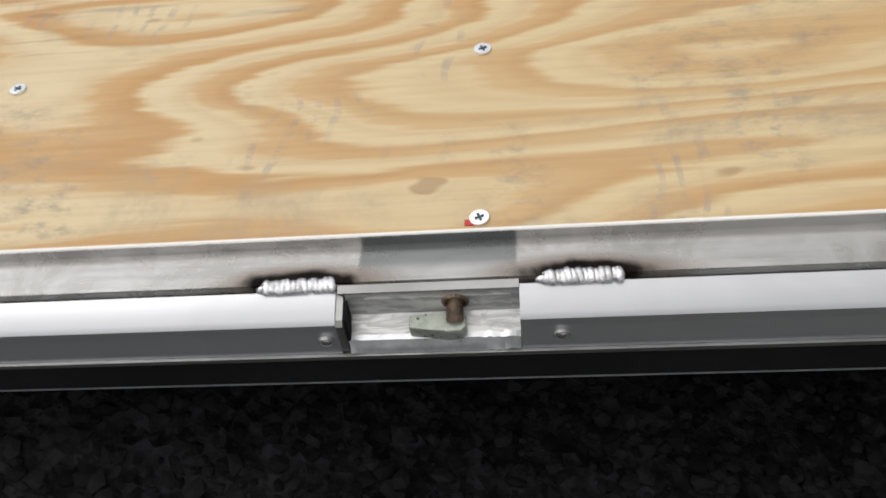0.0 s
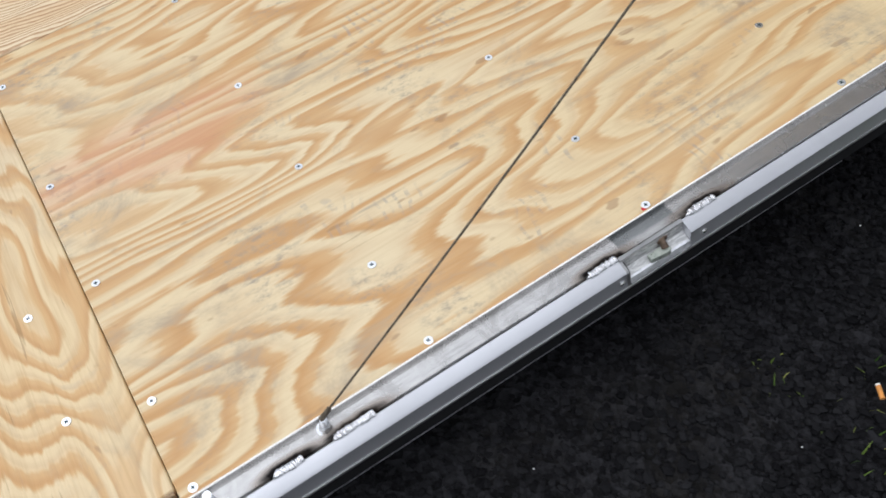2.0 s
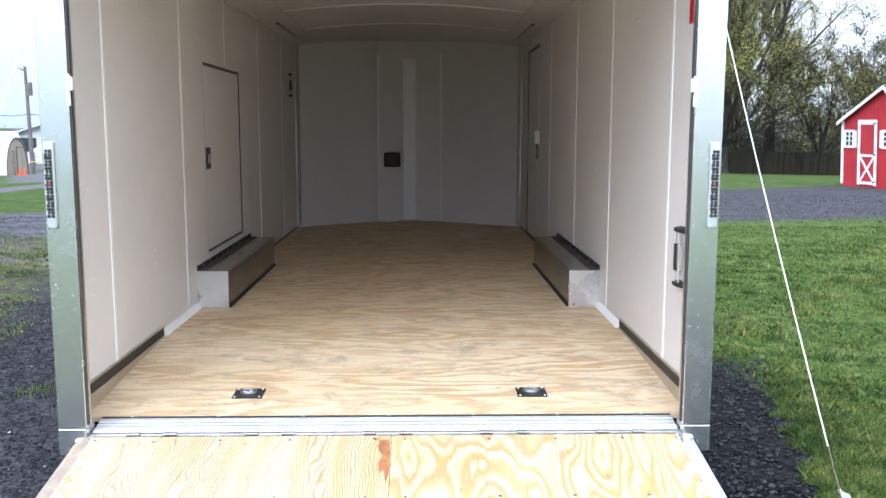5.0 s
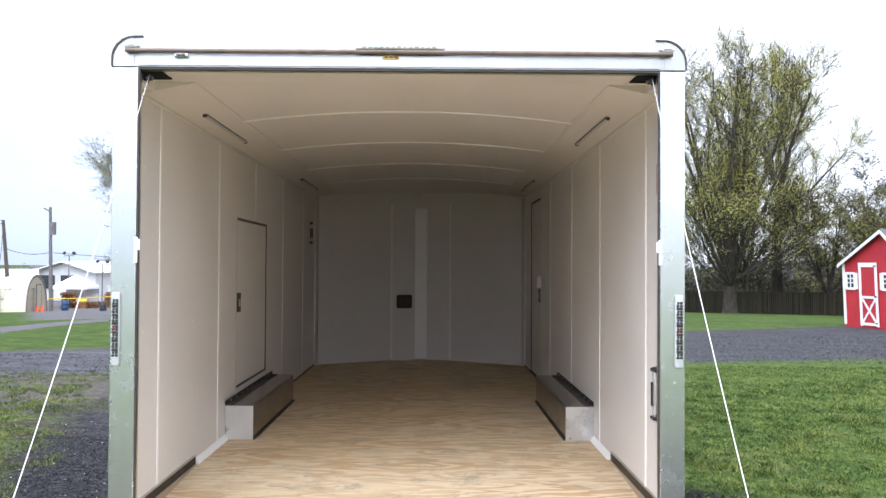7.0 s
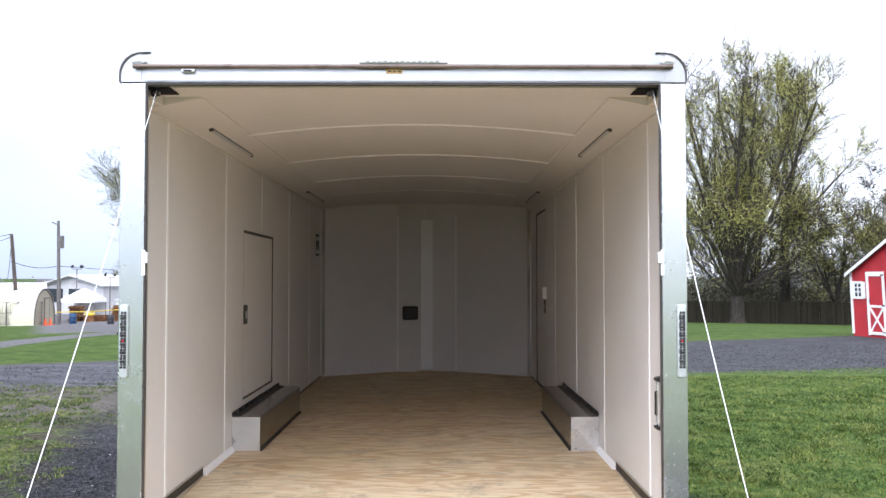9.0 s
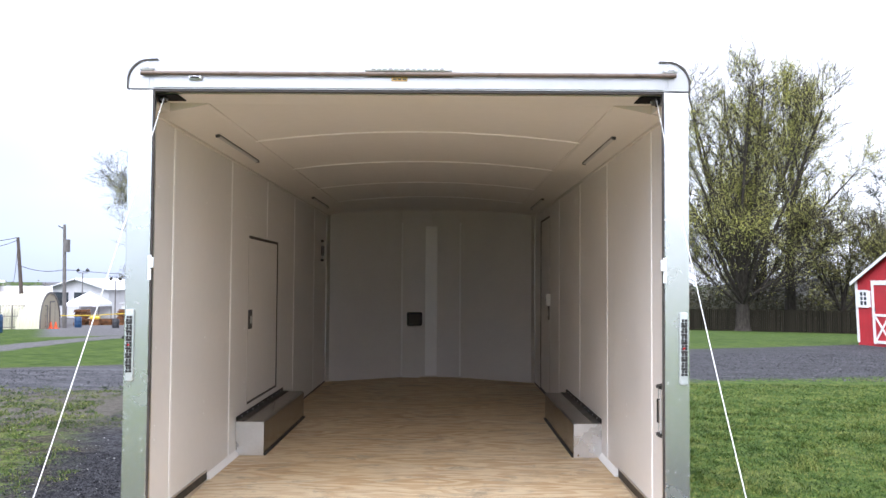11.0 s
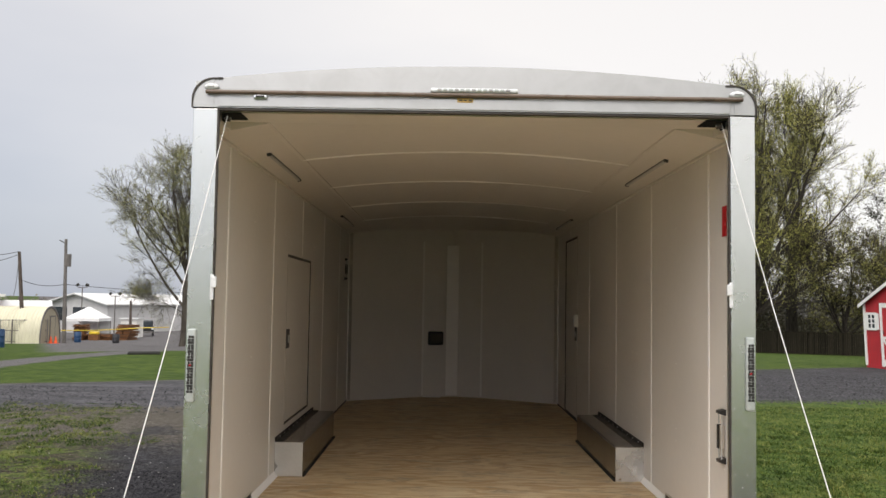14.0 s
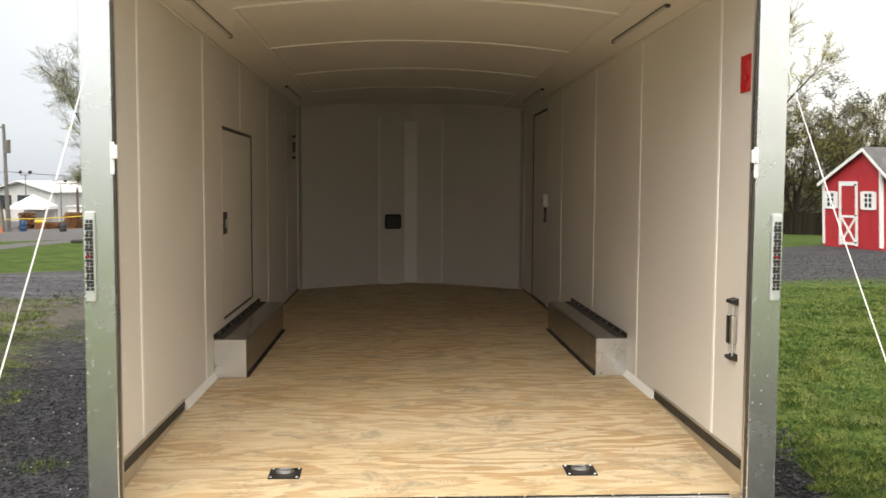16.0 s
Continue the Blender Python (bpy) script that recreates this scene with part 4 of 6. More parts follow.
# recessed tie-down rings in the floor
for side in (-1, 1):
    x, y = side * 0.625, 0.435
    z = TAIL_Z + (y - TAIL_Y) * math.tan(drop)
    rg = thing("tie_down_ring", "recessed black pan with a zinc tie-down ring", "tie-down", pose(x, y, z, math.degrees(drop)), group="floor tie-downs")
    bm = box(B(), -0.066, 0.066, -0.058, 0.058, 0.0005, 0.005, 0.002)
    part("pan", bm, "black", rg, "black flanged pan", True)
    bm = B()
    bmesh.ops.create_uvsphere(bm, u_segments=20, v_segments=8, radius=0.044, matrix=Matrix.Translation((0, 0, 0.004)) @ Matrix.Diagonal((1, 0.8, 0.16, 1)))
    part("dish", bm, "brown", rg, smooth=True)
    pts = [(0.034 * math.cos(k * math.tau / 20), 0.026 * math.sin(k * math.tau / 20), 0.014) for k in range(21)]
    part("ring", tube(B(), pts, 0.0048, 8), "alu_dull", rg, "dull zinc ring", True)
    part("bracket", box(B(), -0.026, 0.026, -0.006, 0.006, 0.008, 0.017, 0.003), "alu_dull", rg)
    for sx in (-1, 1):
        for sy in (-1, 1):
            part("bolt", cyl(B(), (sx * 0.054, sy * 0.047, 0.004), (sx * 0.054, sy * 0.047, 0.008), 0.006, 0.004, 8), "steel", rg)

# tail lamps
for side in (-1, 1):
    tl = thing("tail_lamp", "slim upright clear-lens tail lamp on the corner post", "lamp", group="tail lamps")
    part("housing", box(B(), side * 1.255 - 0.019, side * 1.255 + 0.019, -0.016, -0.001, 1.276, 1.604, 0.008, seg=3), "lens_grey", tl, "clear plastic housing", True)
    for k in range(20):
        z = 1.318 + k * 0.0128
        for c in (-1, 1):
            shift = 0.0035 if (k + c) % 3 == 0 else 0.0
            part("led_cell", box(B(), side * 1.255 + c * 0.0078 - 0.0066 - shift * c, side * 1.255 + c * 0.0078 + 0.0066, -0.0185, -0.0165, z, z + (0.0108 if (k + c) % 2 else 0.0122), 0.001, seg=1), "black", tl)
    part("red_diode", box(B(), side * 1.255 - 0.006, side * 1.255 + 0.004, -0.0195, -0.0186, 1.438, 1.446), "red", tl)
cl = thing("centre_lamp", "long clear-lens lamp above the drip rail", "lamp")
part("housing", box(B(), -0.20, 0.20, -0.026, -0.001, 2.694, 2.715, 0.008, seg=3), "clear", cl, smooth=True)
for k in range(13):
    part("led_cell", box(B(), -0.168 + k * 0.026, -0.150 + k * 0.026, -0.030, -0.0265, 2.699, 2.710, 0.002, seg=1), "lens_grey" if k % 3 else "alu_dull", cl)
for side in (-1, 1):
    ml = thing("marker_lamp", "small clear oval marker lamp at the end of the header", "lamp", group="marker lamps")
    bm = B()
    bmesh.ops.create_uvsphere(bm, u_segments=16, v_segments=8, radius=1.0, matrix=Matrix.Translation((side * 1.200, -0.012, 2.706)) @ Matrix.Diagonal((0.034, 0.014, 0.016, 1)))
    part("lens", bm, "clear", ml, smooth=True)
    part("bulb", box(B(), side * 1.200 - 0.016, side * 1.200 + 0.016, -0.028, -0.024, 2.702, 2.708, 0.001), "alu_dull", ml)
bl = thing("barrel_bolt", "small chromed catch under the drip rail", "catch")
part("body", box(B(), -1.005, -0.945, -0.022, -0.005, 2.652, 2.671, 0.005), "steel", bl, smooth=True)
part("slot", box(B(), -0.995, -0.955, -0.0245, -0.022, 2.657, 2.666, 0.001), "black", bl)
tg = thing("amber_tag", "small amber tag under the centre lamp", "tag")
part("tag", box(B(), -0.078, -0.004, -0.009, -0.005, 2.652, 2.672, 0.001, seg=1), "amber", tg)
for k in range(3):
    part("print_bar", box(B(), -0.070 + k * 0.022, -0.055 + k * 0.022, -0.0105, -0.009, 2.658, 2.664), "brown", tg)

# cable pulleys in the top corners, and the cables
for side in (-1, 1):
    pb = thing("pulley_bracket", "black steel cable pulley bracket under the header", "bracket", group="pulley brackets")
    part("plate", box(B(), side * 1.072, side * 1.168, 0.034, 0.180, 2.5925, 2.5985, 0.001, seg=1), "tread_dark", pb, "flat black plate")
    part("cheek", box(B(), side * 1.158, side * 1.163, 0.040, 0.110, 2.562, 2.592, 0.001, seg=1), "tread_dark", pb, "short black cheek")
    part("wheel", cyl(B(), (side * 1.152, 0.070, 2.578), (side * 1.132, 0.070, 2.578), 0.015, seg=18), "brown", pb, smooth=True)
    part("bolt", cyl(B(), (side * 1.126, 0.070, 2.578), (side * 1.158, 0.070, 2.578), 0.005, seg=8), "steel", pb)

# ---- the ramp door, let down to the ground ----
SLOPE = 9.62
RAMP = pose(0, 0, 0.450, SLOPE)
END = -2.085                       # lower edge of the main deck, along the slope
ramp = thing("ramp_door", "lowered plywood ramp door with welded aluminium edge rails", "ramp", RAMP)


def sheet(bm, x0, x1, y0, y1, t=0.018):
    return box(bm, x0, x1, y0, y1, -t, 0.0, 0.0012, seg=1)


deck_r = part("plywood_sheet", sheet(B(), 0.021, 1.150, END, 0.004), "ply_r", ramp, "pine plywood with broad wavy grain and boot marks")
deck_l = part("plywood_sheet", sheet(B(), -1.150, 0.0192, END, 0.004), "ply_l", ramp, "pine plywood with close straight grain")
# torn strip of veneer at the joint
bm = B()
prism(bm, [(-0.030, -0.030), (0.012, -0.032), (0.017, -0.10), (0.017, -0.27), (0.006, -0.335), (-0.004, -0.25), (-0.020, -0.275), (-0.026, -0.20), (-0.012, -0.15), (-0.030, -0.10)], 2, 0.0, 0.0012)
part("torn_veneer", bm, "split", deck_l, "red-brown torn veneer")

# screws, one mesh for all heads
bm = B()
ringv = [(0.0072 * math.cos(k * math.tau / 14), 0.0072 * math.sin(k * math.tau / 14)) for k in range(14)]
prism(bm, ringv, 2, -0.001, 0.0016)
HEAD = mesh_of("screw", bm, "steel", True)
# raised dark cross; the shade of the recess is in its colour
bm = B()
box(bm, -0.0034, 0.0034, -0.0009, 0.0009, 0.0008, 0.0021)
box(bm, -0.0009, 0.0009, -0.0034, 0.0034, 0.0008, 0.0022)
CROSS = mesh_of("screw_recess", bm, "recess")
rs = random.Random(4)
ROWS_Y = (-0.030, -0.426, -0.840, -1.263, -1.674, -2.063)
COLS_R = (0.080, 0.412, 0.674, 0.937, 1.139)
COLS_L = (-0.055, -0.375, -0.640, -0.905, -1.130)


def screw(x, y, z, owner, turn):
    part("screw", HEAD, "steel", owner, m=pose(x, y, z, rs.uniform(-4, 4), rs.uniform(-4, 4), turn))
    part("screw_recess", CROSS, "recess", owner, m=pose(x, y, z, 0, 0, turn))


for y in ROWS_Y:
    for x in COLS_R:
        shift = 0.024 * (-y - 0.42) if x < 1.1 else 0.0
        screw(x + shift, y, 0.0, deck_r, rs.uniform(0, 90))
    for x in COLS_L:
        screw(x + rs.uniform(-0.010, 0.010), y + rs.uniform(-0.008, 0.008), 0.0, deck_l, rs.uniform(0, 90))

# edge rails, the right one cut open for the lock catch
POCKET = (-1.357, -1.236)
for side in (-1, 1):
    def rail(outline, y0, y1):
        return prism(B(), [(side * x, z) for x, z in outline], 1, y0, y1)
    bm = rail([(1.1505, 0.0022), (1.1530, 0.0022), (1.1545, -0.0055), (1.1895, -0.0010), (1.1900, -0.0030), (1.1900, -0.024), (1.1505, -0.024)], END - 0.02, 0.02)
    # left side: plywood reflection painted as plain tan
    part("inner_rail", bm, "alu_weld" if side > 0 else "alu_in", ramp, "inner rail along the plywood edge: stained grey right, tan reflection painted left")
    part("edge_lip", box(B(), side * 1.1495, side * 1.1525, END - 0.02, 0.0, 0.0, 0.0032, 0.0008, seg=1), "strip", ramp)
    cuts = [(END - 0.075, POCKET[0] - 0.0055), (POCKET[1], 0.03)] if side > 0 else [(END - 0.075, 0.03)]
    for a, b in cuts:
        outline = [(1.1905, -0.0080), (1.1925, -0.0060), (1.212, -0.0118), (1.2155, -0.0150), (1.2165, -0.021), (1.2150, -0.0235), (1.2195, -0.040), (1.2200, -0.044), (1.1905, -0.044)]
        part("outer_rail", rail(outline, a, b), "alu_rail" if side > 0 else "alu_in", ramp, "bright square-edged outer rail" if side > 0 else "dull square-edged outer rail with a tan reflection in its colour", True)
    part("rail_base", rail([(1.150, -0.0445), (1.2225, -0.0445), (1.2230, -0.048), (1.150, -0.048)], END - 0.07, 0.02), "alu_dull", ramp)
    part("under_rail", rail([(1.150, -0.0485), (1.2205, -0.0485), (1.2215, -0.0815), (1.150, -0.0815)], END - 0.06, 0.0), "tread_dark", ramp, "black underframe rail")
    part("bottom_trim", rail([(1.205, -0.0820), (1.2222, -0.0820), (1.2222, -0.0828), (1.205, -0.0828)], END - 0.06, -0.9), "alu_rail", ramp, "thin bright bottom edge")
    part("top_bracket", box(B(), side * 1.1505, side * 1.2155, -0.02, 0.045, -0.0095, -0.0035, 0.002), "alu_rail", ramp)


def weld(y0, y1):
    """A bead of overlapping ripples."""
    bm = B()
    n = int((y1 - y0) / 0.0036)
    for k in range(n):
        y = y0 + (k + 0.5) * (y1 - y0) / n
        s = 1.0 + rs.uniform(-0.14, 0.14) - 0.25 * (k == 0)
        bmesh.ops.create_uvsphere(bm, u_segments=14, v_segments=8, radius=1.0, matrix=Matrix.Translation((1.1890 + rs.uniform(-0.0006, 0.0006), y, -0.0040)) @ Matrix.Rotation(radians(14 + rs.uniform(-9, 9)), 4, "Z") @ Matrix.Rotation(radians(26), 4, "X") @ Matrix.Diagonal((0.0064 * s, 0.0048, 0.0032 * s, 1)))
    part("weld_bead", bm, "weld", ramp, "rippled bright weld bead", True)


for w_ in WELDS:
    weld(*w_)

# the lock pocket: back wall, floor, stud and catch
y0, y1 = POCKET
part("pocket_floor", prism(B(), [(1.1905, -0.0062), (1.1958, -0.0070), (1.1992, -0.0262), (1.2165, -0.0345), (1.2200, -0.0440), (1.1905, -0.0440)], 1, y0 + 0.0005, y1 - 0.0005), "scraped", ramp, "scraped bare metal floor of the lock pocket")
part("pocket_ledge", prism(B(), [(1.1903, -0.0030), (1.1960, -0.0050), (1.1960, -0.0061), (1.1903, -0.0061)], 1, y0 - 0.004, y1 - 0.0002), "alu_dull", ramp, "narrow grey ledge behind the pocket")
part("pocket_strip", prism(B(), [(1.1966, -0.0112), (1.1975, -0.0108), (1.1998, -0.0242), (1.1988, -0.0246)], 1, y0 + 0.014, y1 - 0.006), "scraped", ramp, "pale raised strip on the back of the pocket")
part("rail_end", prism(B(), [(1.1925, -0.0075), (1.2125, -0.0130), (1.2160, -0.0165), (1.2170, -0.0225), (1.2195, -0.0420), (1.1925, -0.0420)], 1, y0 - 0.0053, y0 - 0.0004), "alu_dull", ramp, "sawn grey end of the outer rail")
# thin black plate stands for the shade in the hollow rail end
part("pocket_end_shade", prism(B(), [(1.1985, -0.0100), (1.2115, -0.0155), (1.2140, -0.0200), (1.2165, -0.0350), (1.2005, -0.0290)], 1, y0 - 0.0002, y0 + 0.0022), "tread_dark", ramp, "black plate for the shade inside the cut rail")
# crumpled lip of bare metal along the front of the pocket, worst at one end
bm = B()
rows_ = []
for k in range(41):
    f = k / 40
    y = y0 + 0.001 + f * (y1 - y0 - 0.002)
    wild = 0.00012 + 0.0011 * max(0.0, (f - 0.66) / 0.34) + 0.0005 * max(0.0, 0.10 - f) / 0.10
    rows_.append([bm.verts.new((x + rs.uniform(-1, 1) * wild, y + rs.uniform(-1, 1) * wild * 0.6, z + 0.0009 + rs.uniform(-0.8, 1.7) * wild)) for x, z in ((1.2125, -0.0334), (1.2165, -0.0343), (1.2185, -0.0388), (1.2207, -0.0435), (1.2205, -0.0452))])
for p, q in zip(rows_, rows_[1:]):
    for k in range(4):
        bm.faces.new((p[k], p[k + 1], q[k + 1], q[k]))
part("crumpled_lip", bm, "foil", ramp, "crumpled bright lip of bare metal", True)
# rusty pin that comes out of the back of the pocket into the catch
stud_ = part("lock_pin", cyl(B(), (1.1975, -1.280, -0.0130), (1.2090, -1.281, -0.0235), 0.0056, 0.0062, 14), "rust", ramp, "rusty round lock pin", True)
bm = B()
for k in range(18):
    a0, a1 = k * math.tau / 18, (k + 1) * math.tau / 18
    cyl(bm, (1.2002 + 0.0012 * math.sin(a0), -1.280 + 0.0080 * math.cos(a0), -0.0132 + 0.0080 * math.sin(a0)), (1.2002 + 0.0012 * math.sin(a1), -1.280 + 0.0080 * math.cos(a1), -0.0132 + 0.0080 * math.sin(a1)), 0.0016, seg=8, caps=False)
part("pin_collar", bm, "rust", stud_, "dark rusty collar", True)
bm = prism(B(), [(1.2040, -1.3125), (1.2030, -1.2890), (1.2045, -1.2735), (1.2140, -1.2730), (1.2175, -1.2765), (1.2182, -1.2860), (1.2160, -1.3005), (1.2145, -1.3125)], 2, -0.0345, -0.0225)
bmesh.ops.bevel(bm, geom=bm.edges[:], offset=0.0007, segments=1, affect="EDGES")
part("lock_catch", bm, "catch", ramp, "pale grey-green zinc catch block, dark-spotted", True)
part("paint_mark", box(B(), 1.1400, 1.1455, -1.2735, -1.2665, 0.0, 0.0006), "red", deck_r, "small red paint mark")
# bolts along the outer face
for y in (-1.986, -1.372, -1.209, -0.788, -0.40):
    bm = B()
    bmesh.ops.create_uvsphere(bm, u_segments=14, v_segments=8, radius=1.0, matrix=Matrix.Translation((1.2178, y, -0.031)) @ Matrix.Diagonal((0.0030, 0.0052, 0.0052, 1)))
    bolt = part("rail_rivet", bm, "alu", ramp, "domed rivet", True)
    part("rivet_washer", cyl(B(), (1.2165, y, -0.031), (1.2186, y, -0.0315), 0.0064, seg=16), "alu_dull", ramp)

# end bracket and dark plate below the deck's corner
for side in (-1, 1):
    part("corner_plate", box(B(), side * 1.151, side * 1.214, END - 0.11, END - 0.021, -0.030, -0.024, 0.002), "tread_dark", ramp, "black corner plate")
    part("corner_flange", box(B(), side * 1.150, side * 1.153, END - 0.10, END + 0.03, -0.024, 0.004, 0.001, seg=1), "strip", ramp)
    part("corner_bolt", cyl(B(), (side * 1.166, END + 0.035, -0.008), (side * 1.166, END + 0.035, 0.010), 0.007, seg=8), "steel", ramp)

# hinged flap that bridges to the ground
flap = part("flap", box(B(), -1.125, 1.125, -0.40, -0.004, -0.0185, -0.0005, 0.002, seg=1), "ply_flap", ramp, "narrow plywood flap at the foot of the ramp", m=pose(0, END + 0.0022, 0, -0.4))
for side in (-1, 1):
    part("flap_edge", box(B(), side * 1.1255, side * 1.132, -0.40, -0.006, -0.019, -0.001, 0.001, seg=1), "ply_edge", flap)
for x in (-1.09, -0.84, -0.59, -0.34, -0.09, 0.16, 0.41, 0.71, 0.93, 1.10):
    screw(x, -0.10 + rs.uniform(-0.01, 0.01), -0.0005, flap, rs.uniform(0, 90))

# cables from the pulleys to the ramp's lower corners, with clamp and swivel
for side in (-1, 1):
    cb = thing("ramp_cable", "thin twisted wire rope from header to ramp corner", "cable", group="ramp cables")
    a, b = Vector(((1.150 if side > 0 else -1.140), 0.060, 2.590)), Vector((side * 1.170, -1.832, 0.180))
    pts = []
    for k in range(33):
        f = k / 32
        p = a.lerp(b, f)
        p.z -= (0.085 if side > 0 else 0.06) * 4 * f * (1 - f)
        pts.append(p)
    # right rope changes from the glare-white copy to the dark one here
    cut = 22 if side > 0 else 32
    part("rope", tube(B(), pts[:cut + 1], 0.0020, 6), "wire_glare", cb, "twisted wire with its glare painted near-white", True)
    if side > 0:
        part("rope", tube(B(), pts[cut:], 0.0019, 6), "wire", cb, "twisted wire in its darker tone, no glare painted in", True)
    q = (pts[-2] - pts[-1]).normalized()
    part("ferrule", cyl(B(), pts[-1] - q * 0.020, pts[-1] + q * 0.002, 0.0046, 0.0040, 10), "wire", cb, smooth=True)
    foot = Vector((side * 1.168, -1.841, 0.130))
    eye_ = part("eye_bolt", cyl(B(), foot, foot + Vector((0, -0.001, 0.026)), 0.0050, seg=10), "steel", cb, smooth=True)
    part("nut", cyl(B(), foot + Vector((0, 0, 0.004)), foot + Vector((0, 0, 0.012)), 0.0092, seg=6), "alu_dull", eye_)
    part("washer", cyl(B(), foot + Vector((0, 0, 0.0015)), foot + Vector((0, 0, 0.0036)), 0.0130, seg=18), "steel", eye_)
    part("thimble", tube(B(), [foot + Vector((0.0075 * math.cos(k * math.tau / 12), 0.002, 0.026 + 0.0075 * math.sin(k * math.tau / 12))) for k in range(13)], 0.0024, 8), "steel", cb, smooth=True)

# paper tag wrapped round the cable on the lock side
wt = thing("cable_tag", "small white paper tag with faint print on the cable", "tag", Matrix.Translation((1.1705, -1.312, 0.764)) @ Matrix(((0.85, -0.22, 0.48), (0.24, 0.85, -0.46), (-0.46, 0.48, 0.75))).to_4x4())
part("paper", box(B(), 0.0, 0.038, -0.009, 0.009, -0.0003, 0.0003), "tagpaper", wt)
part("wrap", cyl(B(), (0.0, -0.010, 0.0), (0.0, 0.014, 0.0), 0.0038, seg=10), "tagpaper", wt)
for k, (u, v, w_) in enumerate(((0.012, 0.003, 0.010), (0.013, -0.004, 0.012), (0.029, 0.001, 0.006))):
    part("print_bar", box(B(), u, u + w_, v - 0.0015, v + 0.0015, 0.0004, 0.0007), "black", wt)

# ---- outside: shed, fence, trees, far yard ----


def gable(bm, x0, x1, z0, z1, zr, y0, y1):
    """A house block with a ridge along y."""
    return prism(bm, [(x0, z0), (x1, z0), (x1, z1), ((x0 + x1) / 2, zr), (x0, z1)], 1, y0, y1)


def slab(bm, p, q, y0, y1, t=0.06):
    """A roof slope from eave p to ridge q (x, z), drawn out along y."""
    (xa, za), (xb, zb) = p, q
    return prism(bm, [(xa, za), (xb, zb), (xb, zb + t), (xa, za + t)], 1, y0, y1)


def garden_shed():
    """Gable end with door and two windows; the short front slope hangs over the long side."""
    w, deep, lean = 2.26, 4.2, -0.06
    m = pose(12.56, 22.46, ground_z(12.5, 22.4), 0, 0, -76)
    s = thing("garden_shed", "bright red wooden garden shed with white trim", "shed", m)
    slant = Matrix.Identity(4)
    slant[0][2] = lean

    def put(name, bm, material, parent=s, label=""):
        bm.transform(slant)
        return part(name, bm, material, parent, label)
    ridge, low, high = (1.70, 2.80), 1.86, 2.30
    wall = put("wall", prism(B(), [(0, 0.08), (w, 0.08), (w, high), (ridge[0], ridge[1] - 0.02), (0, low)], 1, 0, deep), "shedred", s, "red painted boards")
    for k in range(14):
        x = 0.12 + k * 0.16
        top = low + (ridge[1] - low) * x / ridge[0] if x < ridge[0] else high
        put("board_groove", box(B(), x, x + 0.008, -0.006, 0.0, 0.1, top - 0.06), "shedred", wall)
    for a, b in (((-0.10, low - 0.045), ridge), ((w + 0.34, high - 0.30), ridge)):
        r = put("roof", slab(B(), a, b, -0.12, deep + 0.15), "shingle", s, "dark grey shingles")
        put("barge_board", slab(B(), (a[0], a[1] - 0.07), (b[0], b[1] - 0.07), -0.145, -0.122, 0.10), "trimwhite", r)
    put("eave_board", box(B(), w + 0.30, w + 0.345, -0.12, deep + 0.1, high - 0.38, high - 0.28), "trimwhite", s)
    for x in (-0.02, w - 0.06):
        put("corner_board", box(B(), x, x + 0.08, -0.03, 0.05, 0.06, low + 0.02 if x < 1 else high - 0.02), "trimwhite", s)
    put("skirt", box(B(), 0.0, w, -0.01, deep, -0.04, 0.09), "shedred", s)
    d0, d1, dt = 0.69, 1.42, 1.90
    door = put("door", box(B(), d0 + 0.08, d1 - 0.08, -0.03, 0.0, 0.10, dt - 0.08), "shedred", s, "red plank door")
    for x0, x1, z0, z1 in ((d0, d0 + 0.085, 0.06, dt), (d1 - 0.085, d1, 0.06, dt), (d0 + 0.085, d1 - 0.085, dt - 0.13, dt), (d0 + 0.085, d1 - 0.085, 0.86, 0.93), (d0 + 0.085, d1 - 0.085, 0.08, 0.16)):
        put("door_trim", box(B(), x0, x1, -0.055, -0.031, z0, z1), "trimwhite", door)
    for s_ in (-1, 1):
        put("door_brace", box(B(), -0.435, 0.435, -0.050, -0.032, -0.03, 0.03, m=pose((d0 + d1) / 2, 0, 0.51, 0, s_ * 52, 0)), "trimwhite", door)
    for z in (0.16, 0.92, 1.80):
        put("hinge", box(B(), d1 - 0.12, d1 - 0.02, -0.062, -0.0555, z - 0.02, z + 0.02), "black", door)
    for x in (0.12, 1.60):
        ww = 0.40
        wn_ = put("window", box(B(), x + 0.05, x + ww - 0.05, -0.02, 0.0, 1.16, 1.56), "glass", s, "small four-pane window")
        for x0, x1, z0, z1 in ((x, x + 0.06, 1.10, 1.62), (x + ww - 0.06, x + ww, 1.10, 1.62), (x + 0.06, x + ww - 0.06, 1.55, 1.62), (x + 0.06, x + ww - 0.06, 1.10, 1.17), (x + 0.06, x + ww - 0.06, 1.29, 1.32), (x + 0.06, x + ww - 0.06, 1.42, 1.45), (x + ww / 2 - 0.012, x + ww / 2 + 0.012, 1.17, 1.55)):
            put("window_bar", box(B(), x0, x1, -0.045, -0.021, z0, z1), "trimwhite", wn_)
        for dx in (-0.085, ww + 0.005):
            put("shutter", box(B(), x + dx, x + dx + 0.08, -0.035, -0.004, 1.12, 1.60), "trimwhite", wn_)
    put("handle", cyl(B(), (d0 + 0.13, -0.06, 1.0), (d0 + 0.13, -0.06, 1.1), 0.012, seg=8), "black", door)


garden_shed()

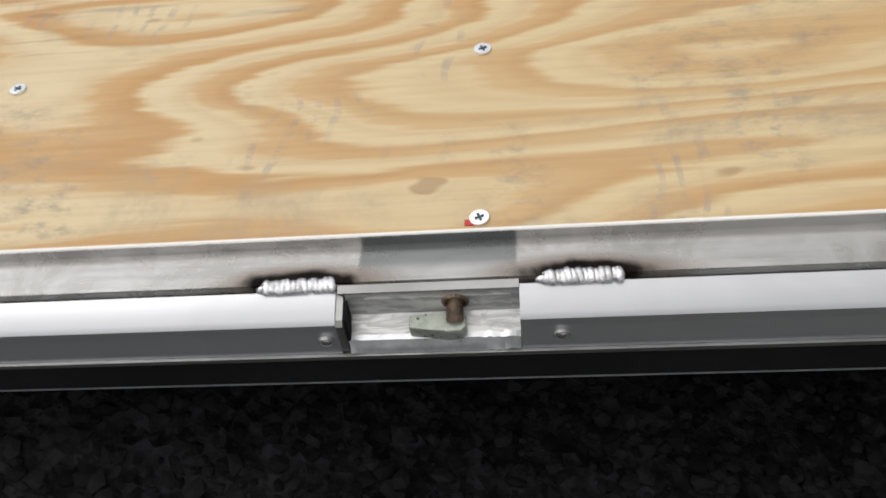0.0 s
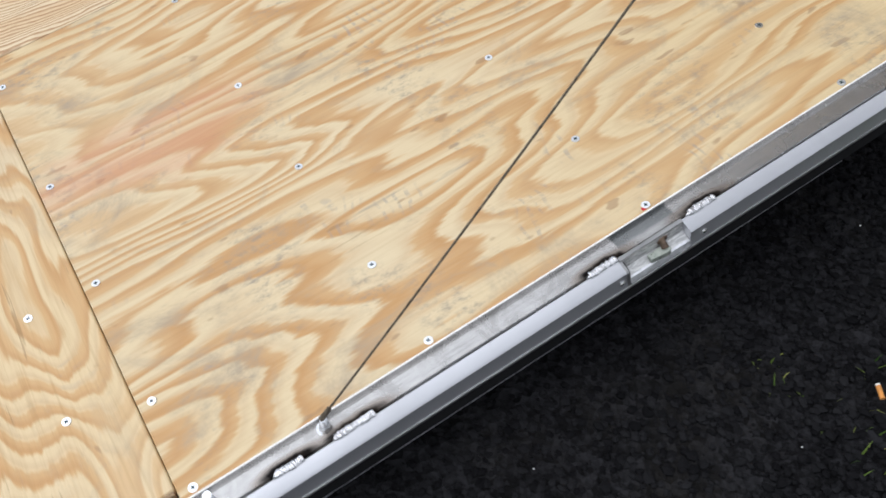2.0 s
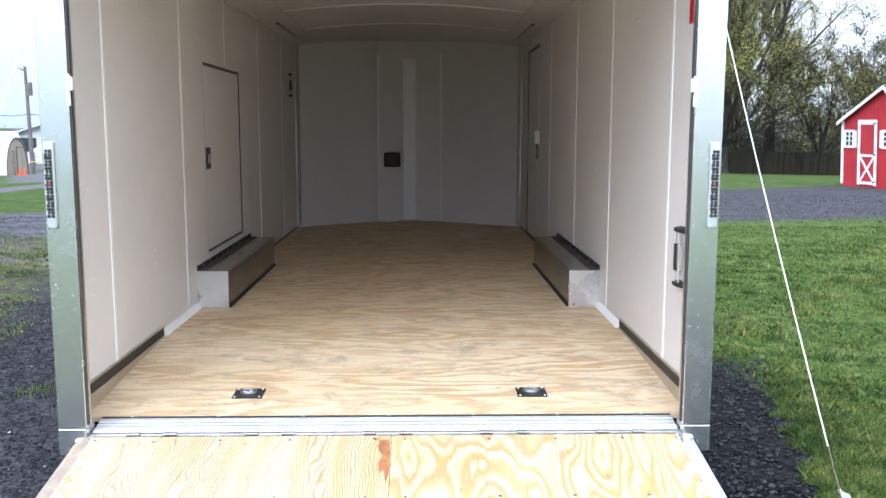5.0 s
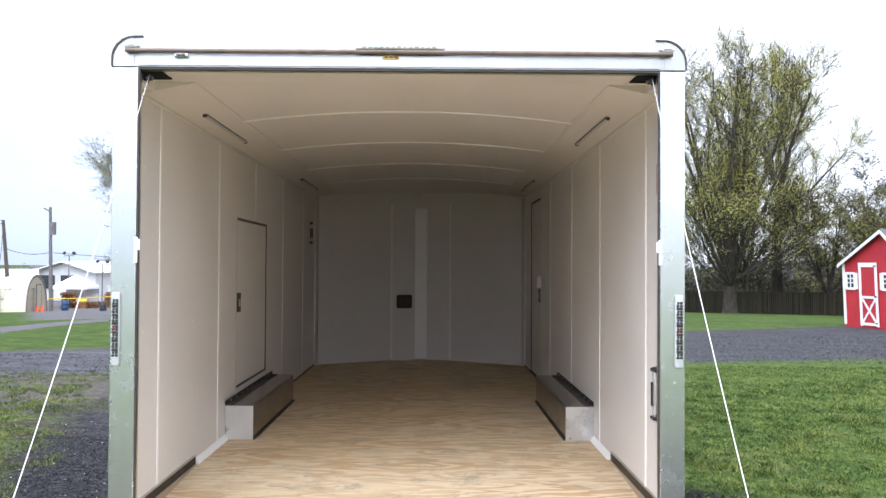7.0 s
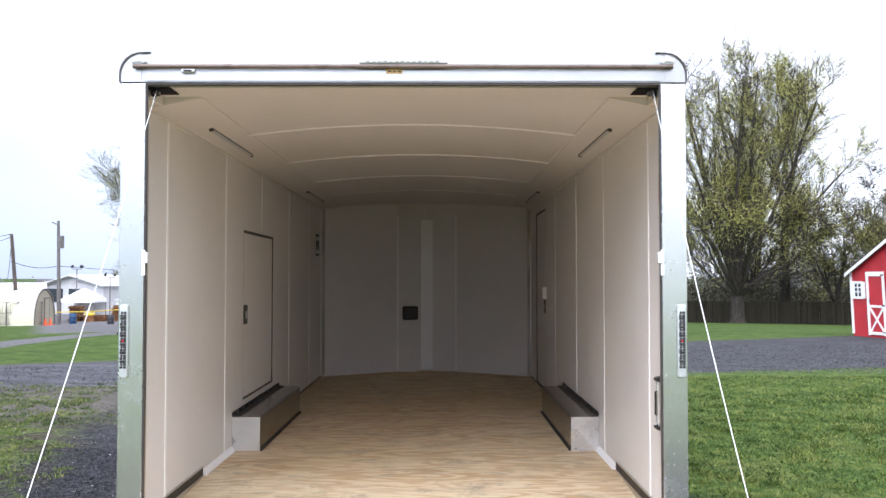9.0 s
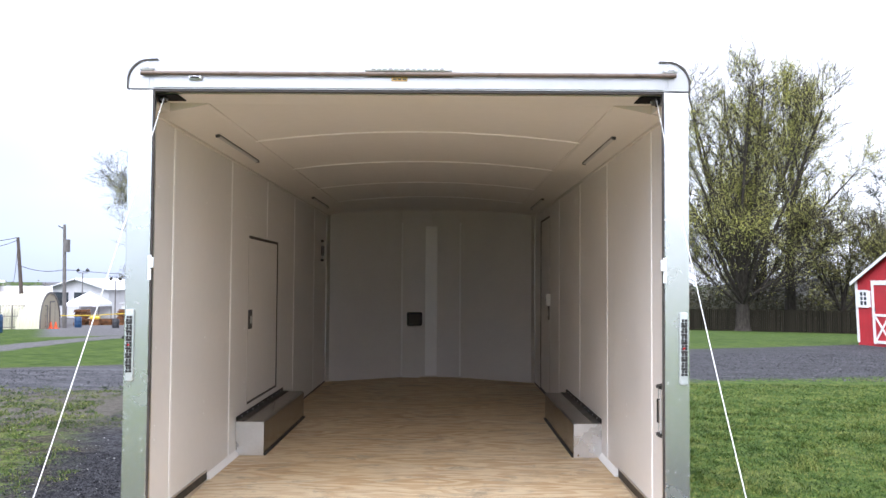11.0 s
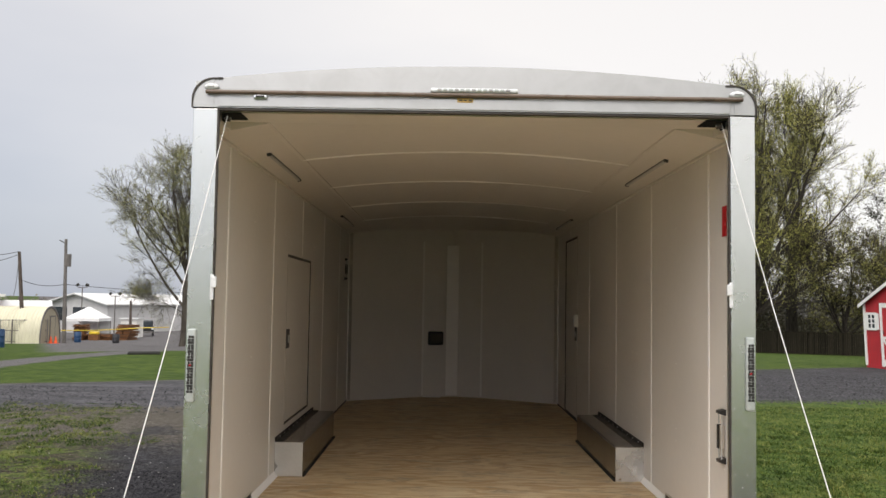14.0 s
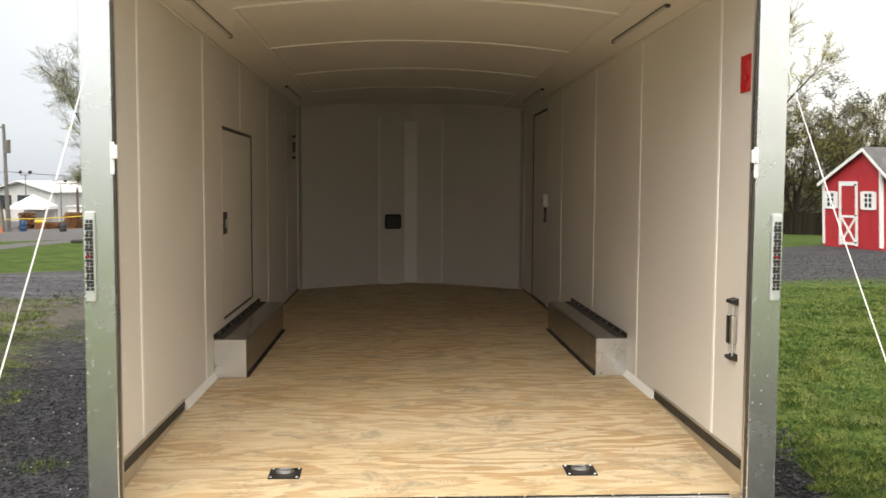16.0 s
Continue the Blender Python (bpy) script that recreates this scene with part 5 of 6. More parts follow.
# board fence behind the lawn
fence = thing("board_fence", "weathered dark brown board fence", "fence")
fa, fb = Vector((12.0, 72.5)), Vector((48.0, 59.0))
fd = (fb - fa).normalized()
n_boards = int((fb - fa).length / 0.16)
bv, bf = [], []
for k in range(n_boards):
    p, q = fa + fd * (k * 0.16), fa + fd * (k * 0.16 + 0.15)
    z = ground_z(p.x, p.y)
    h = 1.78 + rs.uniform(-0.05, 0.05)
    nrm = Vector((-fd.y, fd.x)) * 0.02
    o = len(bv)
    bv += [(p.x, p.y, z), (q.x, q.y, z), (q.x, q.y, z + h), (p.x, p.y, z + h), (p.x + nrm.x, p.y + nrm.y, z), (q.x + nrm.x, q.y + nrm.y, z), (q.x + nrm.x, q.y + nrm.y, z + h), (p.x + nrm.x, p.y + nrm.y, z + h)]
    bf += [(o + a, o + b, o + c, o + d) for a, b, c, d in ((0, 1, 2, 3), (5, 4, 7, 6), (4, 0, 3, 7), (1, 5, 6, 2), (3, 2, 6, 7))]
raw("boarding", bv, bf, "fence", fence, "stuff")
for k in range(15):
    p = fa + fd * (k * 2.6)
    z = ground_z(p.x, p.y)
    part("post", box(B(), p.x - 0.06, p.x + 0.06, p.y - 0.06, p.y + 0.06, z, z + 1.9), "fence", fence)


def house(name, label, x, y, rz, w, d, h, ridge, wall, roof, base=0.0):
    s = thing(name, label, "house", pose(x, y, ground_z(x, y) + base, 0, 0, rz))
    body = part("wall", gable(B(), 0, w, 0, h, ridge, 0, d), wall, s)
    for a, b in (((-0.4, h - 0.12), (w / 2, ridge + 0.04)), ((w + 0.4, h - 0.12), (w / 2, ridge + 0.04))):
        part("roof", slab(B(), a, b, -0.4, d + 0.4, 0.15), roof, s)
    for k in range(3):
        yy = d * (0.15 + 0.28 * k)
        win = part("window", box(B(), -0.03, 0.02, yy, yy + 1.2, 1.0, 2.2), "glass", s)
        part("window_frame", box(B(), -0.05, -0.031, yy - 0.08, yy + 1.28, 0.92, 1.0), "trimwhite", win)
    return s


house("bungalow", "low grey house with a shingle roof behind the fence", 48, 96, 70, 7, 13, 3.2, 5.4, "brickred", "shingle")
house("bungalow", "long pale house with a light roof behind the fence", 26, 104, 75, 6, 16, 2.9, 4.2, "siding", "metalroof")
house("bungalow", "small pale house behind the fence", 66, 92, 60, 6, 10, 3.0, 4.6, "siding", "shingle")

# ---- trees ----


def tree(name, label, x, y, height, seed, limbs, bark_m, leaf_m, leaves, leaf_size, angles=(8, 42), fork=0.10, thick=0.026, droop=0.0, lean=0.0, kids=1.6, twigs=2, bare=0.3, short=0.28, thin=0.012, plan=None, part_=(0.55, 0.95), rise=0.035, shear=True, sprays=(0.20, 0.085, 0.045)):
    """Trunk that splits into long rising limbs, each with side branches, sprays and twigs, and a thin crown of small leaves."""
    r = random.Random(seed)
    base = Vector((x, y, ground_z(x, y)))
    verts, faces, tips = [], [], []
    count = {1: 9, 2: 5, 3: 4, 4: 2}
    sides_at = {0: 10, 1: 7, 2: 5, 3: 3, 4: 3}

    def shell(points, radii, sides):
        rows = []
        for k, (p, rr) in enumerate(zip(points, radii)):
            d = (points[min(k + 1, len(points) - 1)] - points[max(k - 1, 0)]).normalized()
            q = d.to_track_quat("Z", "Y")
            rows.append(len(verts))
            for s in range(sides):
                a = s * math.tau / sides
                verts.append(p + q @ Vector((rr * math.cos(a), rr * math.sin(a), 0)))
        for A_, B_ in zip(rows, rows[1:]):
            for s in range(sides):
                faces.append((A_ + s, A_ + (s + 1) % sides, B_ + (s + 1) % sides, B_ + s))

    def limb(p, d, length, rad, lvl, bend=0.035):
        n = count[lvl]
        pts, rads = [p.copy()], [rad]
        q, dd = p.copy(), d.copy()
        for k in range(1, n + 1):
            f = k / n
            w = 0.09 if lvl == 1 else 0.16
            lift = bend if lvl == 1 else rise if lvl < 3 else 0.02 - droop
            dd = (dd + Vector((r.uniform(-w, w), r.uniform(-w, w), r.uniform(-w, w) + lift))).normalized()
            q = q + dd * (length / n)
            pts.append(q.copy())
            rr = max(thin, rad * (1 - 0.82 * f))
            rads.append(rr)
            if lvl >= 3:
                tips.append(q.copy())
            if lvl < 4 and (lvl > 1 or k > 1):
                m = twigs if lvl == 3 else (int(kids) + (r.random() < kids % 1))
                for _ in range(m):
                    ax = Vector((r.gauss(0, 1), r.gauss(0, 1), r.gauss(0, 0.7) + 0.25)).normalized()
                    nd = (dd * 0.75 + ax * r.uniform(*part_)).normalized()
                    ln = height * sprays[lvl - 1] * (1.15 - 0.65 * f if lvl == 1 else 1.0) * r.uniform(0.6, 1.25)
                    limb(q, nd, ln, max(thin * 0.7, rr * r.uniform(0.35, 0.55)), lvl + 1)
        shell(pts, rads, sides_at[lvl])

    t = thing(name, label, "tree", Matrix.Identity(4))
    th = height * fork
    shell([base + Vector((lean * f * th, 0, -0.15 + f * th)) for f in (0, 0.1, 0.25, 0.5, 0.75, 1.0)], [height * thick * c for c in (1.6, 1.25, 1.05, 1.0, 0.97, 0.92)], 12)
    for h0, az, tilt, reach, stout, bend in plan or ():
        a, tl = radians(az), radians(tilt)
        limb(base + Vector((lean * h0 * height, 0, h0 * height)), Vector((math.cos(a) * math.sin(tl), math.sin(a) * math.sin(tl), math.cos(tl))), height * reach, height * thick * stout, 1, bend)
    for k in range(0 if plan else limbs):
        a = k * 2.4 + r.uniform(-0.4, 0.4)
        tilt = radians(angles[0] + (angles[1] - angles[0]) * ((k + 0.5) / limbs) ** 1.2)
        d = Vector((math.cos(a) * math.sin(tilt) + lean * 0.6, math.sin(a) * math.sin(tilt), math.cos(tilt))).normalized()
        start = base + Vector((lean * th, 0, th * r.uniform(0.72, 1.0) - 0.1))
        limb(start, d, height * r.uniform(0.62, 0.78) * (1.0 - short * k / limbs), height * thick * r.uniform(0.36, 0.55), 1)
    mean = sum(tips, Vector()) / len(tips)
    sx, sy = (mean.x - base.x - lean * height * 0.5) / (mean.z - base.z), (mean.y - base.y) / (mean.z - base.z)
    for p in verts + tips if shear else ():
        p.x, p.y = p.x - sx * (p.z - base.z), p.y - sy * (p.z - base.z)
    k_ = height / (max(v.z for v in verts) - base.z)
    raw("trunk", [base + (v - base) * k_ for v in verts], faces, bark_m, t, label="dark bare limbs and twigs")
    lv, lf = [], []
    for _ in range(leaves):
        p = tips[r.randrange(len(tips))]
        if (p.z - base.z) * k_ < height * r.uniform(0.05, bare) or noise.noise(p * (9.0 / height)) + 0.5 * noise.noise(p * (24.0 / height)) < r.uniform(-0.45, 0.15):
            continue
        p = base + (p - base) * k_ + Vector((r.gauss(0, 1), r.gauss(0, 1), r.gauss(0, 1))) * leaf_size * 1.3
        a, b = Vector((r.gauss(0, 1), r.gauss(0, 1), r.gauss(0, 1))).normalized() * leaf_size * r.uniform(0.5, 1.2), Vector((r.gauss(0, 1), r.gauss(0, 1), r.gauss(0, 1))).normalized() * leaf_size * r.uniform(0.5, 1.2)
        o = len(lv)
        lv += [p - a * 0.5, p + b * 0.5, p + a * 0.5, p - b * 0.4]
        lf.append((o, o + 1, o + 2, o + 3))
    raw("crown", lv, lf, leaf_m, t, "stuff", "thin haze of small spring leaves")
    return t


# limbs: height of the fork, heading, tilt, length, thickness, bend
MAPLE = [(0.105, k * 137 + 20, 5 + 2.3 * k, 0.78 - 0.008 * k, 0.56 - 0.020 * k, 0.016) for k in range(13)]
MAPLE += [(0.085 + 0.012 * (k % 3), az, 58 + 3 * (k % 3), 0.34, 0.22, 0.05) for k, az in enumerate((170, 5, 100, 260, 215, 330, 20))]
tree("maple_tree", "tall spreading maple just coming into leaf", 24.4, 67.9, 24.6, 3, 0, "bark", "leaf_spring", 120000, 0.095, (2, 58), 0.10, 0.024, bare=0.4, plan=MAPLE, part_=(0.40, 0.80), rise=0.07, kids=1.6, twigs=3, thin=0.012, sprays=(0.19, 0.070, 0.030))
POLE_MAPLE = [(0.26 + 0.055 * k, k * 137 + 60, 46 - 2.8 * k, 0.47 - 0.024 * k, 0.40 - 0.02 * k, 0.045) for k in range(11)]
POLE_MAPLE += [(0.26, 75, 3, 0.68, 0.72, 0.01), (0.24, 40, 9, 0.58, 0.5, 0.02)]
tree("maple_tree", "tall maple with a long bare trunk coming into leaf", 29.9, 72.0, 24.2, 8, 0, "bark", "leaf_spring", 100000, 0.095, (3, 54), 0.26, 0.024, bare=0.4, plan=POLE_MAPLE, part_=(0.40, 0.85), rise=0.06, kids=1.6, twigs=2, thin=0.012, sprays=(0.19, 0.070, 0.030))
tree("maple_tree", "spreading maple partly hidden behind others", 32.0, 85.0, 18.0, 12, 9, "bark", "leaf_spring", 22000, 0.13, (6, 56), 0.12, kids=1.2)
WILLOW = [(0.19, 186, 38, 0.74, 0.30, -0.012), (0.30, 176, 40, 0.58, 0.30, 0.0), (0.36, 200, 14, 0.60, 0.46, 0.02), (0.37, 150, 24, 0.58, 0.36, 0.01), (0.37, 10, 16, 0.58, 0.46, 0.02), (0.38, 60, 24, 0.54, 0.34, 0.02), (0.38, 300, 26, 0.54, 0.34, 0.02), (0.34, 0, 42, 0.46, 0.30, 0.03), (0.38, 250, 10, 0.58, 0.36, 0.02), (0.17, 160, 66, 0.24, 0.12, 0.02)]
tree("willow_tree", "budding willow with fine olive twigs", -12.95, 40.5, 10.9, 21, 0, "bark_grey", "leaf_bud", 160000, 0.033, (6, 62), 0.37, 0.028, 0.02, plan=WILLOW, part_=(0.50, 1.0), rise=0.05, kids=1.8, twigs=3, thin=0.0055, shear=False, sprays=(0.20, 0.085, 0.040))
for k, (x, y, h) in enumerate(((32.4, 67.5, 12.2), (35.2, 63.5, 11.4), (38.6, 67.0, 13.0), (42.0, 64.5, 12.5), (46.5, 66.0, 13.0))):
    tree("young_tree", "yellow-green young tree behind the shed", x, y, h, 31 + k, 9, "bark", "leaf_yellow", 18000, 0.12, (6, 62), 0.16, 0.020, kids=1.15, part_=(0.4, 0.9), bare=0.25)
tree("dark_conifer", "thin dark conifer top above the trees", 40.0, 76.0, 15.5, 41, 5, "bark", "leaf_dark", 5000, 0.2, (3, 30), 0.3, 0.016, kids=1.2)


def thicket(name, label, cx, cy, rx, ry, h, count, size, leaf_m, seed):
    """Loose hedge of leaf clumps on stems."""
    r = np.random.RandomState(seed)
    t = thing(name, label, "shrubs")
    lv, lf = [], []
    for k in range(count):
        a, rad = r.uniform(0, math.tau), math.sqrt(r.uniform(0, 1))
        x, y = cx + rx * rad * math.cos(a), cy + ry * rad * math.sin(a)
        hh = h * (0.55 + 0.45 * noise.noise((x * 0.35, y * 0.35, seed)) + 0.1) * (1 - 0.4 * rad * rad)
        p = Vector((x, y, ground_z(x, y) + hh * r.uniform(0.02, 1.0)))
        a_, b_ = Vector(r.normal(size=3)).normalized() * size * r.uniform(0.4, 1.2), Vector(r.normal(size=3)).normalized() * size * r.uniform(0.4, 1.2)
        o = len(lv)
        lv += [p - a_ * 0.5, p + b_ * 0.5, p + a_ * 0.5, p - b_ * 0.4]
        lf.append((o, o + 1, o + 2, o + 3))
    raw("leaves", lv, lf, leaf_m, t, "stuff")
    bm = B()
    for k in range(14):
        x, y = cx + rx * 0.7 * r.uniform(-1, 1), cy + ry * 0.7 * r.uniform(-1, 1)
        z = ground_z(x, y)
        cyl(bm, (x, y, z - 0.05), (x + r.uniform(-0.3, 0.3), y, z + h * 0.6), 0.05, 0.02, 5)
    part("stems", bm, "bark", t)


thicket("shrubbery", "mixed brown and green shrubs over the fence", 33, 76, 14, 3.0, 5.0, 16000, 0.17, "leaf_olive", 5)
thicket("shrubbery", "dark evergreen shrubs over the fence", 30, 84, 20, 3.0, 6.0, 22000, 0.30, "leaf_olive", 6)
thicket("shrubbery", "dark evergreen shrubs over the fence", 46, 72, 9, 3.0, 9.0, 20000, 0.20, "leaf_dark", 7)
thicket("tree_belt", "olive and yellow belt of young trees behind the fence", 44, 88, 19, 4.0, 11.0, 42000, 0.26, "leaf_olive", 14)
thicket("tree_belt", "yellow-green young trees behind the fence", 47, 84, 11, 3.0, 12.0, 16000, 0.17, "leaf_yellow", 15)
thicket("far_woods", "grey-brown woods on the horizon", 60, 190, 95, 12, 8, 22000, 0.7, "leaf_far", 9)

thicket("far_woods", "grey-brown woods on the horizon", -55, 185, 60, 10, 7, 15000, 0.6, "leaf_far", 19)
thicket("hedge", "grey-brown leafless hedge behind the yard", -61, 110, 8, 3, 6.0, 9000, 0.30, "leaf_far", 29)

# ---- the far yard on the left ----


def utility_pole(label, x, y, top, mat_, arm=True):
    z = ground_z(x, y)
    t = thing("utility_pole", label, "pole", group="utility poles")
    tp = Vector(top)
    part("shaft", cyl(B(), (x, y, z - 0.1), tp, 0.17, 0.11, 10), mat_, t, smooth=True)
    if arm:
        part("insulator", cyl(B(), tp - Vector((0.1, 0, 0.3)), tp - Vector((0.5, 0, 0.1)), 0.04, seg=6), "black", t)
        part("transformer", cyl(B(), tp + Vector((0.30, -0.1, -2.2)), tp + Vector((0.30, -0.1, -1.2)), 0.22, seg=12), "pole_grey", t)
    return tp


utility_pole("tall red-brown wooden utility pole", -33.6, 58.0, (-33.73, 57.9, 7.36), "pole_red", False)
pb_ = utility_pole("leaning dark wooden utility pole", -31.0, 61.5, (-31.5, 61.3, 4.95), "pole", False)
pc = utility_pole("grey utility pole with a transformer", -30.06, 66.3, (-30.2, 66.26, 6.25), "pole_grey")
pd = utility_pole("dark utility pole at the yard's edge", -37.3, 58.6, (-37.6, 58.4, 5.4), "pole", False)
utility_pole("short dark wooden post beside the kiosk", -32.45, 88.0, (-32.5, 88.0, ground_z(-32.4, 88) + 3.9), "pole", False)
for a, b, sag in ((pd, pb_, 0.6), (pd - Vector((0, 0, 0.4)), pb_ - Vector((0, 0, 0.2)), 0.9), (pb_ - Vector((0, 0, 2.0)), pc - Vector((0, 0, 3.6)), 0.3), (pc - Vector((0, 0, 3.6)), Vector((-12, 110, 3.4)), 0.8), (pb_ - Vector((0, 0, 0.6)), Vector((-38, 74, 1.6)), 0.7), (pd - Vector((0, 0, 1.2)), Vector((-60, 52, 6.0)), 0.6)):
    ob = thing("overhead_wire", "thin black overhead wire", "wire", group="overhead wires")
    pts = []
    for k in range(13):
        f = k / 12
        p = a.lerp(b, f)
        p.z -= sag * 4 * f * (1 - f)
        pts.append(p)
    part("wire", tube(B(), pts, 0.022, 4), "black", ob)


def hoop_barn():
    a, b = Vector((-29.17, 61.76)), Vector((-39.17, 61.96))
    axis = (b - a).normalized()
    m = pose(a.x, a.y, ground_z(a.x, a.y), 0, 0, math.degrees(math.atan2(axis.y, axis.x)) - 90)
    s = thing("hoop_barn", "cream ribbed metal arch garage with tan gable end", "barn", m)
    half, tall = 1.6, 2.68

    def arch(k, r):
        t = math.pi * k / 24
        return (half * r * math.copysign(abs(math.cos(t)) ** 0.75, math.cos(t)), tall * r * (0.86 * math.sin(t) ** 0.72 + 0.14 * (1 - abs(math.cos(t)))) if 0 < k < 24 else 0.0)
    bm = B()
    rows = []
    for j in range(61):
        y = 4.7 * j / 60
        r = 1.0 + (0.022 if j % 3 == 1 else 0.0)
        rows.append([bm.verts.new((arch(k, r)[0], y, arch(k, r)[1])) for k in range(25)])
    for A_, B_ in zip(rows, rows[1:]):
        for k in range(24):
            bm.faces.new((A_[k], A_[k + 1], B_[k + 1], B_[k]))
    part("shell", bm, "cream", s, "ribbed cream metal shell")
    part("gable_end", prism(B(), [arch(k, 0.985) for k in range(25)], 1, 0.02, 0.08), "tan_end", s, "flat tan end wall")
    part("rim", prism(B(), [arch(k, 1.03) for k in range(25)] + [arch(k, 0.97) for k in range(24, -1, -1)], 1, -0.04, 0.02), "pole_grey", s)
    part("door", box(B(), -0.1, 0.75, -0.02, 0.02, 0.0, 2.05), "pole_grey", s, "narrow grey door")
    part("door_panel", box(B(), 0.0, 0.65, -0.035, -0.021, 0.08, 1.95), "tan_end", s)


hoop_barn()


def long_barn():
    """Front wall square to the yard, low hipped metal roof behind it."""
    z = ground_z(-40, 70)
    s = thing("red_barn", "long red barn with a pale metal roof", "barn", pose(-36.2, 67.9, z, 0, 0, 27.3))
    h = 1.75 - z
    part("wall", box(B(), -34, 0, 0, 24, 0, h), "barnred", s, "red metal siding")
    bm = B()
    q = [bm.verts.new(v) for v in ((-35, -0.5, h), (0.5, -0.5, h), (0.5, 24.5, h), (-35, 24.5, h), (-35, 10.5, h + 1.25), (-6.5, 10.5, h + 1.25))]
    for f in ((0, 1, 5, 4), (1, 2, 5), (2, 3, 4, 5), (3, 0, 4), (3, 2, 1, 0)):
        bm.faces.new([q[k] for k in f])
    part("roof", bm, "metalroof", s, "white metal roof")
    for k in range(3):
        part("roof_vent", box(B(), -9.4 - 7 * k, -8.4 - 7 * k, 5.0, 6.0, h + 0.55, h + 0.95), "pole_grey", s)
    for k in range(56):
        part("siding_rib", box(B(), -33.7 + k * 0.6, -33.65 + k * 0.6, -0.03, 0.0, 0.0, h - 0.02), "barnred", s)
    part("gutter", box(B(), -35, 0.5, -0.6, -0.5, h - 0.16, h + 0.05), "trimwhite", s)
    part("door", box(B(), -4.4, -1.6, -0.05, -0.031, 0, 2.3), "trimwhite", s)


long_barn()
sh = thing("white_shed_roof", "low white-roofed lean-to beside the barn", "building", pose(-35.6, 73.0, ground_z(-35.6, 73), 0, 0, 25))
part("wall", prism(B(), [(0.0, 0.0), (5.0, 0.0), (5.0, 3.36), (0.0, 2.62)], 0, -3.0, 1.2), "trimwhite", sh)
part("roof", prism(B(), [(-0.4, 2.56), (5.3, 3.42), (5.3, 3.54), (-0.4, 2.68)], 0, -3.3, 1.5), "metalroof", sh)

bx = thing("box_trailer", "white box trailer with a red panel parked by the barn", "trailer", pose(-31.1, 50.2, ground_z(-30, 50), 0, 0, 28))
part("body", box(B(), 0, 2.45, 0, 4.4, 0.35, 1.9, 0.04), "trimwhite", bx)
part("rear_panel", box(B(), 1.78, 2.36, -0.03, 0.0, 0.75, 1.72), "barnred", bx)
part("frame_edge", box(B(), -0.03, 2.48, -0.02, 0.02, 1.86, 1.93), "pole_grey", bx)
for x in (0.2, 2.0):
    part("wheel", cyl(B(), (x, 0.8, 0.33), (x + 0.2, 0.8, 0.33), 0.33, seg=16), "black", bx)


def barrel(x, y, mat_, label, h=0.88, r=0.29, lift=0.0, tip=0.0, turn=0.0):
    t = thing("barrel", label, "barrel", pose(x, y, ground_z(x, y) + lift, tip, 0, turn), group="barrels")
    bm = B()
    prof = [(r * 0.93, 0), (r, 0.05), (r, h * 0.3), (r * 1.04, h * 0.33), (r, h * 0.36), (r, h * 0.63), (r * 1.04, h * 0.66), (r, h * 0.69), (r, h - 0.05), (r * 0.9, h)]
    rows = [[bm.verts.new((a * math.cos(k * math.tau / 14), a * math.sin(k * math.tau / 14), z)) for k in range(14)] for a, z in prof]
    for A_, B_ in zip(rows, rows[1:]):
        for k in range(14):
            bm.faces.new((A_[k], A_[(k + 1) % 14], B_[(k + 1) % 14], B_[k]))
    bm.faces.new(rows[0])
    bm.faces.new(rows[-1])
    part("drum", bm, mat_, t, smooth=True)
    part("lid", cyl(B(), (0, 0, h), (0, 0, h + 0.02), r * 0.86, seg=14), mat_, t)


br = random.Random(9)
for k in range(26):
    along, deep = -2.3 + 2.9 * (k % 13) / 12 + br.uniform(-0.10, 0.10), (k // 13) * 0.55 + br.uniform(-0.2, 0.2)
    x, y = -13.3 + 0.87 * along - 0.49 * deep, 20.0 + 0.49 * along + 0.87 * deep
    kind_ = br.choice(("barrelblue", "barrelblue", "barrelblue", "barrelblue", "barrelblue", "barreldark", "trimwhite", "trimwhite"))
    hh = br.uniform(0.42, 0.62) * (1.15 if along < -0.4 else 0.85)
    lying = br.random() < 0.3
    barrel(x, y, kind_, {"barrelblue": "scuffed blue plastic drum in a loose heap", "trimwhite": "white plastic drum in a loose heap", "barreldark": "black plastic drum in a loose heap"}[kind_], hh, 0.17, 0.17 if lying else 0.0, 90 if lying else br.uniform(-5, 5), br.uniform(0, 360) if lying else 0)
for k in range(4):
    x, y = -21.7 + k * 0.26, 36.0 + 0.12 * k + br.uniform(-0.2, 0.4)
    barrel(x, y, br.choice(("barreldark", "rust")), "dark rusty drum standing in the yard", br.uniform(0.6, 1.0), 0.18)
barrel(-20.4, 36.6, "barrelblue", "blue plastic drum standing in the yard", 0.82, 0.26)
barrel(-30.66, 70.4, "barrelblue", "blue plastic barrel by the tape")
barrel(-24.4, 62.1, "barreldark", "black bin standing on the path", 0.68, 0.25)

